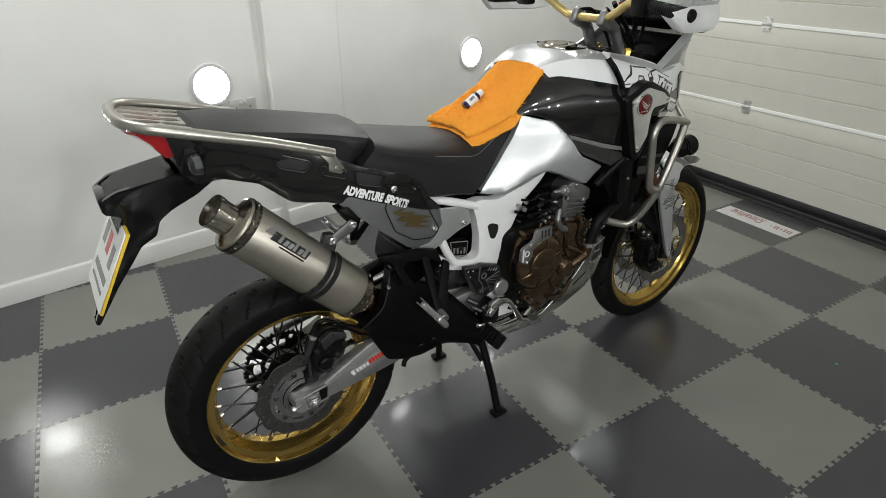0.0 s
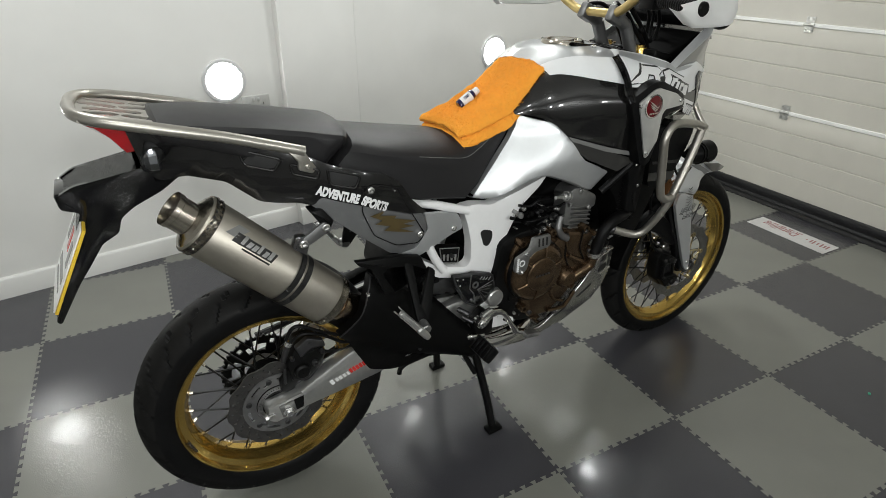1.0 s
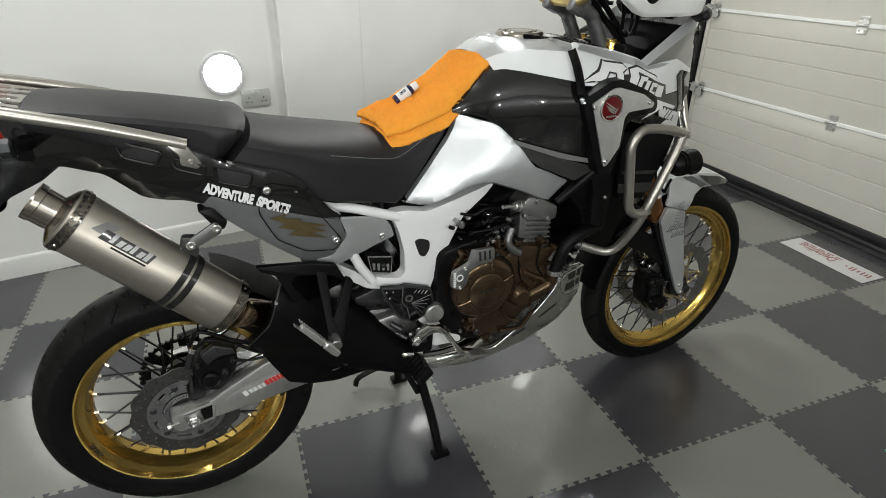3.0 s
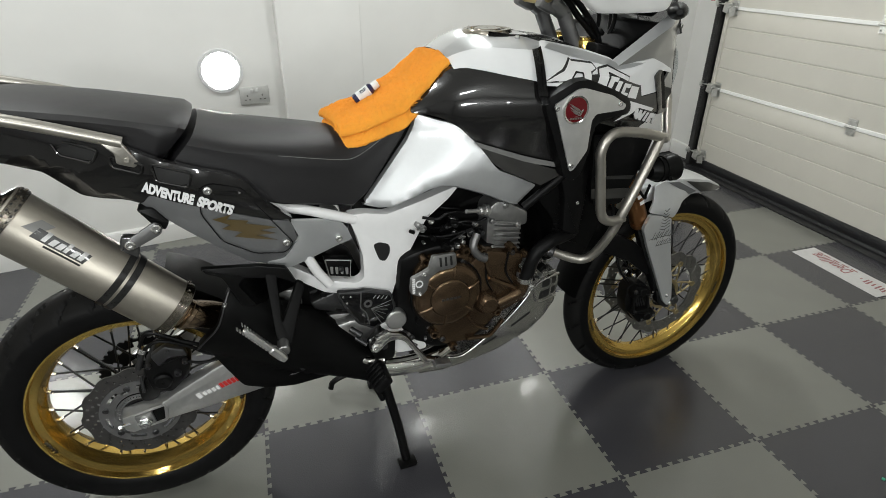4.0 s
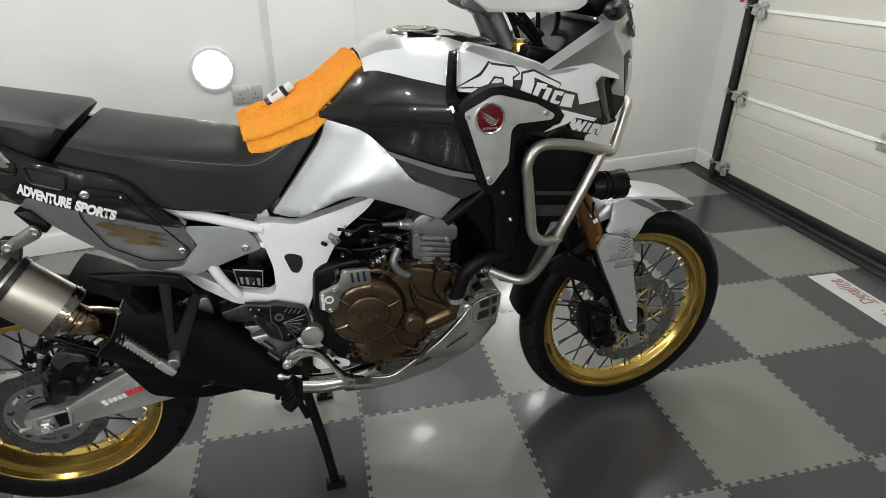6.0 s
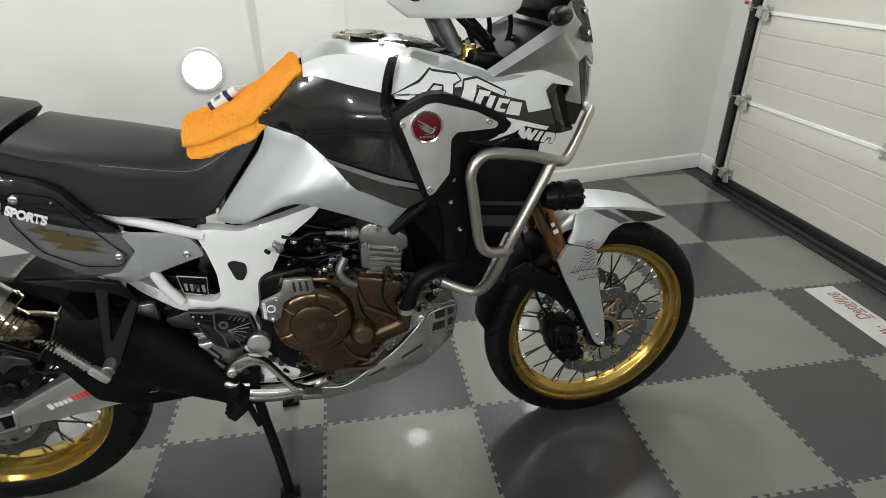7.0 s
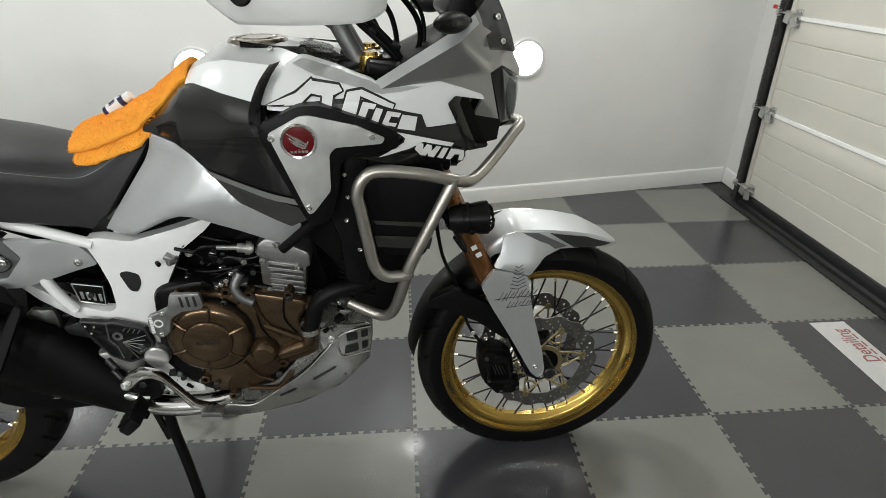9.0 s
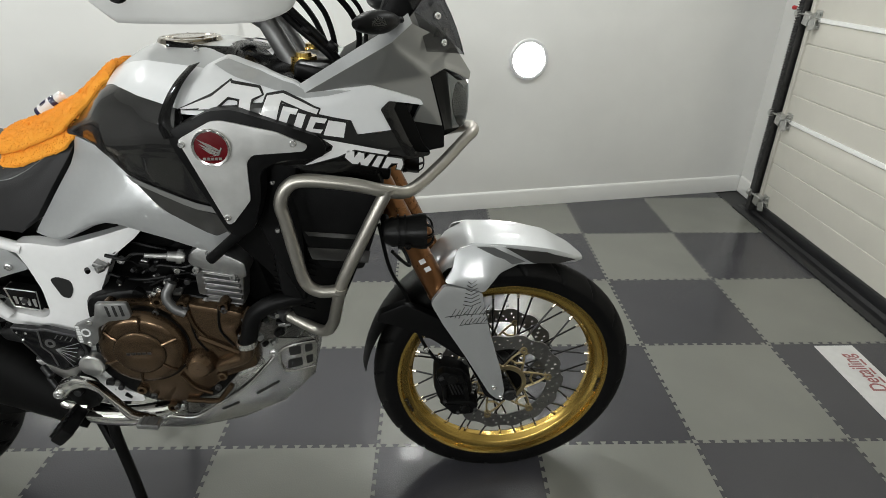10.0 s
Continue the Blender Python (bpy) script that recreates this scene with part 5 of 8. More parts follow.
lathe(bm, [(-0.2195, 0.0535), (-0.2195, 0.0552), (-0.217, 0.0552), (-0.217, 0.0535)], (0.777, 0, 0.587), 56)
part("cover_groove", bm, BLACK_METAL, c2, "dark groove round cover")
bm = bmesh.new()
lathe(bm, [(-0.194, 0.095), (-0.194, 0.0995), (-0.18, 0.0995), (-0.18, 0.095)], (0.777, 0, 0.587), 72)
part("gasket", bm, BLACK_METAL, c2, "dark gasket line")
bm = bmesh.new()
for k in range(5):
    box(bm, (0.755 + k * 0.011, -0.2245, 0.588), (0.008, 0.0012, 0.006))
part("maker_mark", bm, ALU_DARK, c2, "small embossed mark", smooth=False)
bm = bmesh.new()
lathe(bm, [(-0.18, 0.002), (-0.222, 0.002), (-0.222, 0.022), (-0.219, 0.025), (-0.205, 0.033), (-0.18, 0.04)], (0.892, 0, 0.535), 10)
part("oil_filler", bm, BRONZE, c1, "bronze faceted cap")
for pts, r, mm in (([(0.838, 0.423), (0.902, 0.415), (0.922, 0.428), (0.948, 0.462)], 0.0065, BRONZE), ([(0.885, 0.675), (0.90, 0.62), (0.945, 0.565)], 0.0055, BRONZE), ([(0.955, 0.68), (0.948, 0.62), (0.972, 0.575)], 0.0028, BLACK_METAL),
                   ([(0.888, 0.66), (0.892, 0.60), (0.915, 0.555)], 0.0026, BLACK_METAL), ([(0.90, 0.605), (0.985, 0.555)], 0.009, BRONZE), ([(0.84, 0.50), (0.862, 0.46), (0.90, 0.44)], 0.005, BRONZE)):
    bm = bmesh.new()
    tube(bm, [(x, -0.1915, z) for x, z in pts], r, seg=8, steps=3)
    part("cover_rib", bm, mm, c1)
for x, z in ((0.878, 0.688), (0.965, 0.682), (1.012, 0.65), (0.996, 0.598), (0.742, 0.46), (0.80, 0.402), (0.93, 0.49), (0.72, 0.69), (0.83, 0.70)):
    bm = bmesh.new()
    lathe(bm, [(-0.196, 0.006), (-0.196, 0.011), (-0.193, 0.0125), (-0.165, 0.0125), (-0.165, 0.006)], (x, 0, z), 16)
    part("bolt_boss", bm, BRONZE, c1)
for x, z in ((0.885, 0.68), (0.965, 0.672), (1.006, 0.645), (0.99, 0.6), (0.945, 0.525), (0.915, 0.455), (0.87, 0.408), (0.81, 0.402), (0.765, 0.44), (0.82, 0.672)):
    bm = bmesh.new()
    bolt(bm, (x, -0.192, z), (0, -1, 0), 0.0075, 0.005)
    part("bolt", bm, ALU_DARK, c1)
# guard plate on the clutch cover
bm = bmesh.new()
slab(bm, [(0.664, 0.632), (0.668, 0.674), (0.69, 0.682), (0.714, 0.692), (0.724, 0.726), (0.786, 0.723), (0.789, 0.69), (0.78, 0.683), (0.74, 0.68), (0.716, 0.665), (0.708, 0.63), (0.69, 0.616)], -0.232, -0.222, 0.002, 0.006)
cg = part("cover_guard", bm, ALU_CAST, engine, "aluminium cover guard plate")
for k in range(3):
    bm = bmesh.new()
    x = 0.744 + k * 0.014
    slab(bm, [(x - 0.003, 0.719), (x + 0.003, 0.718), (x + 0.005, 0.692), (x - 0.001, 0.692)], -0.2326, -0.225, 0.0005, 0.002)
    part("slot", bm, BLACK_HOLE, cg)
bm = bmesh.new()
lathe(bm, [(-0.2335, 0.007), (-0.2335, 0.010), (-0.231, 0.010), (-0.231, 0.007)], (0.688, 0, 0.655), 24)
for k in range(7):
    box(bm, (0.6735, -0.2325, 0.633 + k * 0.0062), (0.007, 0.001, 0.0045))
part("maker_mark", bm, DECAL_WHITE, cg, "pale lettering shapes", smooth=False)
for x, z in ((0.689, 0.626), (0.702, 0.68)):
    bm = bmesh.new()
    bolt(bm, (x, -0.232, z), (0, -1, 0), 0.006, 0.004)
    part("bolt", bm, STEEL, cg)
# cylinders, fins and head
bm = bmesh.new()
slab(bm, [(0.905, 0.780), (1.012, 0.75), (0.998, 0.655), (0.903, 0.680)], -0.155, 0.155, 0.006, 0.008)
cy = part("cylinder", bm, ALU_CAST, engine, "cast aluminium cylinder")
for k in range(6):
    z = 0.676 + k * 0.0145
    bm = bmesh.new()
    slab(bm, [(0.925, z + 0.011), (1.0, z - 0.005), (1.0, z - 0.010), (0.925, z + 0.006)], -0.168, -0.15, 0.0015, 0.002)
    part("fin", bm, ALU_CAST, cy)
bm = bmesh.new()
slab(bm, [(0.905, 0.80), (0.925, 0.815), (0.96, 0.808), (1.02, 0.772), (1.02, 0.738), (1.005, 0.732), (0.908, 0.766), (0.898, 0.78)], -0.165, 0.165, 0.006, 0.01)
for x, z in ((0.915, 0.76), (0.99, 0.74), (0.92, 0.68), (0.985, 0.66), (0.95, 0.80)):
    bolt(bm, (x, -0.165, z), (0, -1, 0), 0.008, 0.006)
part("cylinder_head", bm, ALU_CAST, engine, "cast cylinder head")
bm = bmesh.new()
cyl(bm, (0.90, -0.17, 0.795), (0.868, -0.18, 0.804), 0.012, 0.011, ch=0.002)
cyl(bm, (0.868, -0.18, 0.804), (0.828, -0.19, 0.812), 0.006, 0.005)
cyl(bm, (0.895, -0.17, 0.796), (0.885, -0.172, 0.799), 0.016)
part("valve_stem", bm, ALU, engine, "small metal pipe union")
bm = bmesh.new()
tube(bm, [(0.865, -0.18, 0.74), (0.85, -0.19, 0.71), (0.862, -0.195, 0.685), (0.885, -0.195, 0.67)], 0.011, seg=12)
part("coolant_pipe", bm, CARRIER, engine, "bent metal coolant pipe")
bm = bmesh.new()
tube(bm, [(1.19, -0.16, 0.70), (1.133, -0.185, 0.695), (1.074, -0.20, 0.69), (1.03, -0.202, 0.66), (1.011, -0.2, 0.605), (1.002, -0.2, 0.58)], 0.019, seg=16)
hose = part("radiator_hose", bm, BLACK_PLASTIC, bike, "thick black rubber hose")
bm = bmesh.new()
lathe(bm, [(-0.007, 0.0205), (-0.007, 0.0225), (0.007, 0.0225), (0.007, 0.0205)], (1.004, -0.2, 0.588), 24, axis="z")
part("hose_clip", bm, STEEL, hose, "steel hose clip")
bm = bmesh.new()
tube(bm, [(1.003, -0.2, 0.585), (0.994, -0.198, 0.55), (0.965, -0.195, 0.535), (0.93, -0.19, 0.52)], 0.017, seg=14)
part("water_pump_elbow", bm, BRONZE, engine)
random.seed(4)
# wiring, hoses and small boxes behind the engine
for k in range(10):
    x0, z0 = random.uniform(0.68, 0.86), random.uniform(0.70, 0.80)
    bm = bmesh.new()
    p = Vector((x0, random.uniform(-0.15, -0.10), z0))
    pts = [p]
    for j in range(3):
        p = p + Vector((random.uniform(0.02, 0.05), random.uniform(-0.01, 0.01), random.uniform(-0.018, 0.018)))
        pts.append(p)
    tube(bm, pts, random.uniform(0.002, 0.0045), seg=8)
    part("hose", bm, random.choice([BLACK_PLASTIC, BLACK_PLASTIC, BLACK_METAL]), engine)
NOOKS = ((0.68, 0.89, -0.165, -0.13, 0.69, 0.78), (0.68, 0.89, -0.165, -0.13, 0.69, 0.78), (0.42, 0.56, -0.13, -0.11, 0.55, 0.69), (1.02, 1.10, -0.19, -0.16, 0.57, 0.66), (0.66, 0.74, -0.165, -0.15, 0.42, 0.5))
for k in range(64):
    bm = bmesh.new()
    nook = NOOKS[k % 5]
    c = (random.uniform(*nook[:2]), random.uniform(*nook[2:4]), random.uniform(*nook[4:]))
    if k % 2:
        box(bm, c, (random.uniform(0.01, 0.026), 0.02, random.uniform(0.006, 0.014)), pose(0, 0, 0, 0, random.uniform(-40, 40)), bev=0.002)
    else:
        cyl(bm, c, (c[0] + random.uniform(-0.01, 0.01), c[1] - 0.012, c[2]), random.uniform(0.004, 0.008), ch=0.001)
    part("fitting", bm, random.choice([ALU_CAST, ALU_DARK, BLACK_METAL, STEEL]), engine)
bm = bmesh.new()
slab(bm, [(0.60, 0.83), (0.88, 0.88), (1.12, 0.95), (1.13, 0.60), (1.05, 0.60), (1.0, 0.82), (0.86, 0.79), (0.78, 0.70), (0.66, 0.66), (0.58, 0.66), (0.60, 0.74)], -0.10, 0.10, 0.01, 0.02)
part("airbox", bm, BLACK_MATT, bike, "black airbox and inner bodywork")
# Black slab added to fill the see-through gap above the engine.
bm = bmesh.new()
slab(bm, [(0.69, 0.64), (0.69, 0.78), (0.78, 0.86), (0.95, 0.86), (0.99, 0.80), (1.10, 0.80), (1.10, 0.62), (0.95, 0.64)], -0.10, 0.10, 0.01, 0.02)
part("engine_gap_filler", bm, BLACK_MATT, bike, "black filler slab added in gap above engine")
bm = bmesh.new()
slab(bm, [(0.36, 0.70), (0.46, 0.70), (0.58, 0.62), (0.60, 0.48), (0.66, 0.42), (0.60, 0.38), (0.40, 0.50), (0.34, 0.62)], -0.095, 0.095, 0.01, 0.02)
part("rear_linkage", bm, BLACK_METAL, bike, "black shock linkage")
bm = bmesh.new()
slab(bm, [(0.345, 0.623), (0.365, 0.639), (0.385, 0.632), (0.409, 0.634), (0.414, 0.60), (0.412, 0.569), (0.38, 0.565), (0.36, 0.59)], -0.108, -0.09, 0.004, 0.008)
part("shock_reservoir_bracket", bm, ALU_CAST, bike, "pale cast bracket beside shock")
bm = bmesh.new()
slab(bm, [(0.441, 0.527), (0.482, 0.538), (0.545, 0.530), (0.56, 0.50), (0.552, 0.470), (0.512, 0.455), (0.454, 0.490)], -0.112, -0.09, 0.006, 0.010)
pivot = part("swing_arm_pivot", bm, ALU_CAST, bike, "cast aluminium swing arm pivot end")
for p in ((0.47, 0.515), (0.53, 0.505)):
    bm = bmesh.new()
    bolt(bm, (p[0], -0.112, p[1]), (0, -1, 0), 0.007, 0.004)
    part("bolt", bm, STEEL, pivot)
bm = bmesh.new()
cyl(bm, (0.40, 0, 0.50), (0.50, 0, 0.80), 0.045, 0.045, 20)
part("shock_absorber", bm, BLACK_METAL, bike)
bm = bmesh.new()
slab(bm, [(0.43, 0.60), (0.50, 0.62), (0.57, 0.60), (0.60, 0.55), (0.50, 0.555), (0.44, 0.575)], -0.135, -0.09, 0.006, 0.01)
part("arm_bridge", bm, ALU_DARK, bike, "dark linkage casting")
bm = bmesh.new()
lathe(bm, [(-0.16, 0.002), (-0.172, 0.002), (-0.172, 0.018), (-0.16, 0.021)], (0.715, 0, 0.50), 24)
box(bm, (0.715, -0.173, 0.50), (0.028, 0.003, 0.006), pose(0, 0, 0, 0, 35), bev=0.001)
part("oil_filter_cap", bm, BLACK_METAL, engine)
bm = bmesh.new()
slab(bm, [(0.66, 0.452), (0.70, 0.447), (0.735, 0.435), (0.735, 0.425), (0.70, 0.43), (0.66, 0.44)], -0.152, -0.13, 0.004, 0.008)
part("frame_lug", bm, FRAME_WHITE, bike)

# ---- exhaust header, skid plate ----
bm = bmesh.new()
tube(bm, [(0.50, -0.13, 0.42), (0.57, -0.15, 0.372), (0.65, -0.155, 0.352), (0.74, -0.15, 0.352), (0.80, -0.13, 0.36)], 0.026, seg=18)
part("header_pipe", bm, CHROME, bike, "polished steel exhaust pipe")
bm = bmesh.new()
tube(bm, [(0.52, -0.165, 0.425), (0.56, -0.178, 0.412), (0.60, -0.178, 0.405)], 0.012, seg=10)
part("header_clamp", bm, CHROME, bike, "bright exhaust clamp")
SK = [(1.008, 0.548), (1.02, 0.560), (1.056, 0.572), (1.140, 0.562), (1.150, 0.535), (1.137, 0.455), (1.06, 0.385), (0.950, 0.326), (0.85, 0.3), (0.784, 0.292), (0.716, 0.3), (0.70, 0.308), (0.725, 0.332), (0.766, 0.353), (0.835, 0.346), (0.9, 0.388), (0.974, 0.441), (1.028, 0.498)]
bm = bmesh.new()
skw = lambda x, z: 0.165 - 0.25 * max(0, 0.37 - z) - 0.35 * max(0, x - 1.10)
panel(bm, SK, skw, 0.004, 0.005, 0.02, 0.012)
sk = part("skid_plate", bm, SKID, bike, "polished aluminium skid plate")
twin(sk, bike)
bm = bmesh.new()
edge = [(1.150, 0.545), (1.149, 0.525), (1.137, 0.455), (1.06, 0.385), (0.950, 0.326), (0.85, 0.3), (0.784, 0.292), (0.71, 0.302)]
rings(bm, [[(x, y * skw(x, z), z) for y in (-1, -0.5, 0, 0.5, 1)] for x, z in edge], close=False)
bmesh.ops.solidify(bm, geom=bm.faces[:], thickness=0.004)
part("skid_plate_base", bm, SKID, sk)
for quad in ([(1.085, 0.545), (1.112, 0.545), (1.112, 0.522), (1.085, 0.520)], [(1.121, 0.545), (1.138, 0.543), (1.137, 0.523), (1.121, 0.522)], [(1.080, 0.508), (1.112, 0.512), (1.112, 0.488), (1.076, 0.482)], [(1.121, 0.512), (1.137, 0.512), (1.135, 0.49), (1.121, 0.488)],
             [(0.99, 0.412), (1.05, 0.448), (1.052, 0.441), (0.992, 0.405)], [(0.90, 0.366), (0.945, 0.388), (0.947, 0.381), (0.902, 0.359)]):
    bm = bmesh.new()
    panel(bm, quad, skw, 0.003, 0.001, 0.03, 0.004, lift=0.0012)
    part("slot", bm, BLACK_HOLE, sk, "dark cut-out")
bm = bmesh.new()
tube(bm, [(x, -skw(x, z) - 0.001, z) for x, z in ((1.06, 0.5), (1.065, 0.535), (1.1, 0.553), (1.145, 0.55))], 0.004, seg=8)
tube(bm, [(x, -skw(x, z) - 0.001, z) for x, z in ((1.06, 0.5), (1.075, 0.475), (1.14, 0.478))], 0.004, seg=8)
part("pressed_rib", bm, SKID, sk)
bm = bmesh.new()
tube(bm, [(1.05, -0.160, 0.52), (1.03, -0.167, 0.496), (0.975, -0.168, 0.438), (0.9, -0.168, 0.385), (0.835, -0.167, 0.345), (0.77, -0.166, 0.35), (0.72, -0.165, 0.33)], 0.005, seg=12)
part("plate_fold", bm, SKID, sk, "bright rolled upper edge")
for x, z in ((0.745, 0.325), (1.048, 0.528)):
    bm = bmesh.new()
    bolt(bm, (x, -skw(x, z) - 0.001, z), (0, -1, 0), 0.010, 0.004)
    part("bolt", bm, STEEL, sk)

# ---- foot controls, stands ----
HEEL = [(0.493, 0.640), (0.550, 0.630), (0.562, 0.633), (0.632, 0.608), (0.642, 0.562), (0.619, 0.526), (0.577, 0.511), (0.538, 0.535), (0.499, 0.610)]
bm = bmesh.new()
slab(bm, HEEL, -0.176, -0.162, 0.003, 0.008)
hg = part("heel_guard", bm, ALU_DARK, bike, "dark heel guard with pale engraving")
bm = bmesh.new()
slab(bm, inset_loop(HEEL, 0.007), -0.1775, -0.17, 0.001, 0.006)
part("heel_inlay", bm, BLACK_GLOSS, hg)
bm = bmesh.new()
tube(bm, [(0.552, -0.178, 0.628), (0.548, -0.178, 0.585), (0.562, -0.178, 0.565), (0.568, -0.178, 0.53)], 0.002, seg=6, steps=1)
for k in range(6):
    tube(bm, [(0.575, -0.178, 0.575), (0.60 + 0.006 * k, -0.178, 0.525 + 0.013 * k)], 0.0008, seg=5, steps=1)
lathe(bm, [(-0.1765, 0.005), (-0.179, 0.006), (-0.179, 0.011), (-0.1765, 0.012)], (0.568, 0, 0.592), 20)
for k in range(4):
    tube(bm, [(0.582 + k * 0.010, -0.178, 0.605 - 0.003 * k), (0.590 + k * 0.010, -0.178, 0.614 - 0.003 * k)], 0.0012, seg=5, steps=1)
part("engraving", bm, CARRIER, hg, "pale engraved lines")
for x, z in ((0.507, 0.625), (0.525, 0.622), (0.515, 0.605)):
    bm = bmesh.new()
    bolt(bm, (x, -0.178, z), (0, -1, 0), 0.003, 0.002)
    part("bolt", bm, STEEL, hg)
bm = bmesh.new()
slab(bm, [(0.556, 0.480), (0.575, 0.505), (0.608, 0.517), (0.64, 0.508), (0.658, 0.492), (0.686, 0.445), (0.712, 0.405), (0.76, 0.385), (0.765, 0.372), (0.748, 0.372), (0.7, 0.39), (0.676, 0.436), (0.65, 0.476), (0.632, 0.488), (0.606, 0.485), (0.59, 0.47), (0.576, 0.457), (0.562, 0.462)], -0.216, -0.198, 0.006, 0.008)
pedal = part("brake_pedal", bm, CHROME, bike, "polished aluminium brake pedal")
bm = bmesh.new()
lathe(bm, [(-0.222, 0.003), (-0.222, 0.009), (-0.219, 0.012), (-0.185, 0.012), (-0.185, 0.003)], (0.572, 0, 0.478), 24)
part("pedal_pivot", bm, STEEL, pedal)
for k, (c0, c1, r) in enumerate((((0.53, -0.17, 0.49), (0.555, -0.19, 0.475), 0.006), ((0.545, -0.18, 0.50), (0.52, -0.16, 0.515), 0.008), ((0.60, -0.185, 0.463), (0.60, -0.2, 0.463), 0.009))):
    bm = bmesh.new()
    cyl(bm, c0, c1, r, seg=12, ch=0.001)
    part("pushrod", bm, ALU_DARK, pedal)
bm = bmesh.new()
box(bm, (0.752, -0.222, 0.384), (0.05, 0.03, 0.014), pose(0, 0, 0, 0, 8), bev=0.003)
for k in range(4):
    box(bm, (0.737 + k * 0.011, -0.222, 0.392 - k * 0.0015), (0.004, 0.028, 0.006))
part("pedal_pad", bm, ALU_CAST, pedal)
for s in (-1, 1):
    bm = bmesh.new()
    box(bm, (0.575, s * 0.222, 0.392), (0.05, 0.09, 0.03), pose(0, 0, 0, 0, -42), bev=0.007)
    for k in range(5):
        box(bm, Vector((0.575, s * (0.19 + k * 0.016), 0.392)) + Vector((-0.011, 0, 0.013)), (0.046, 0.009, 0.006), pose(0, 0, 0, 0, -42), bev=0.001, seg=1)
    pg = part("footpeg", bm, BLACK_PLASTIC, bike, "black rubber footpeg")
    bm = bmesh.new()
    slab(bm, [(0.56, 0.46), (0.60, 0.50), (0.635, 0.47), (0.63, 0.41), (0.585, 0.395)], s * 0.185, s * 0.15, 0.004, 0.01)
    part("peg_mount", bm, BLACK_METAL, pg)
    # pillion peg on its bracket
    bm = bmesh.new()
    slab(bm, [(0.332, 0.742), (0.358, 0.736), (0.353, 0.632), (0.4, 0.712), (0.416, 0.702), (0.366, 0.586), (0.358, 0.572), (0.338, 0.572), (0.334, 0.61)], s * 0.2, s * 0.188, 0.003, 0.006)
    for v in bm.verts:
        v.co.y += s * 0.5 * max(0.0, 0.73 - v.co.z)
    br = part("pillion_bracket", bm, BLACK_MATT, bike, "black pillion peg bracket")
    bm = bmesh.new()
    p, q = Vector((0.338, s * 0.297, 0.578)), Vector((0.271, s * 0.297, 0.666))
    d = (q - p).normalized()
    u = d.cross(Vector((0, 1, 0))).normalized()
    w = d.cross(u).normalized()
    corner = lambda c, a, b: [c + u * a * 0.72 * sx + w * b * 0.8 * sy for sx, sy in ((-1, -0.6), (-0.6, -1), (0.6, -1), (1, -0.6), (1, 0.6), (0.6, 1), (-0.6, 1), (-1, 0.6))]
    rings(bm, [corner(p - d * 0.012, 0.010, 0.011), corner(p, 0.013, 0.013), corner(p + d * 0.03, 0.013, 0.013), corner(p + d * 0.034, 0.009, 0.009), corner(q - d * 0.004, 0.0085, 0.009), corner(q, 0.006, 0.006)])
    for k in range(11):
        c = p + d * (0.042 + k * 0.0082)
        for e in (-1, 1):
            rings(bm, [corner(c + u * 0.007 * e - d * 0.0022, 0.0022, 0.0085), corner(c + u * 0.0078 * e + d * 0.0012, 0.0014, 0.0075)])
    bmesh.ops.recalc_face_normals(bm, faces=bm.faces)
    part("pillion_peg", bm, ALU, br, "serrated aluminium pillion peg")
    bm = bmesh.new()
    cyl(bm, (0.348, s * 0.255, 0.59), (0.345, s * 0.292, 0.585), 0.014, ch=0.002)
    part("peg_hinge", bm, ALU_CAST, br)
bm = bmesh.new()
for s in (-1, 1):
    tube(bm, [(0.60, s * 0.11, 0.36), (0.612, s * 0.14, 0.27), (0.635, s * 0.165, 0.14), (0.650, s * 0.185, 0.02)], 0.0135, seg=10)
tube(bm, [(0.607, -0.13, 0.29), (0.60, 0, 0.29), (0.607, 0.13, 0.29)], 0.012, seg=10)
tube(bm, [(0.57, -0.12, 0.31), (0.60, -0.145, 0.235)], 0.009, seg=8, steps=1)
stand = part("centre_stand", bm, BLACK_METAL, bike, "black centre stand resting on floor")
for s in (-1, 1):
    bm = bmesh.new()
    box(bm, (0.652, s * 0.19, 0.0085), (0.055, 0.035, 0.017), bev=0.004)
    part("stand_foot", bm, BLACK_METAL, stand)
bm = bmesh.new()
tube(bm, [(0.64, 0.17, 0.09), (0.58, 0.2, 0.075), (0.51, 0.205, 0.05), (0.495, 0.205, 0.02)], 0.010, seg=8)
part("stand_lever", bm, BLACK_METAL, stand)
bm = bmesh.new()
cyl(bm, (0.67, -0.10, 0.32), (0.70, -0.10, 0.315), 0.012)
cyl(bm, (0.61, -0.12, 0.31), (0.585, -0.12, 0.30), 0.011, ch=0.002)
part("stand_spring", bm, BLACK_METAL, stand)

# ---- tank ----
TOP_X, TOP_Z = [0.5, 0.62, 0.7, 0.8, 0.86, 0.9, 1.0, 1.1, 1.2, 1.3, 1.42], [1.0, 1.02, 1.06, 1.155, 1.192, 1.205, 1.204, 1.188, 1.175, 1.2, 1.25]


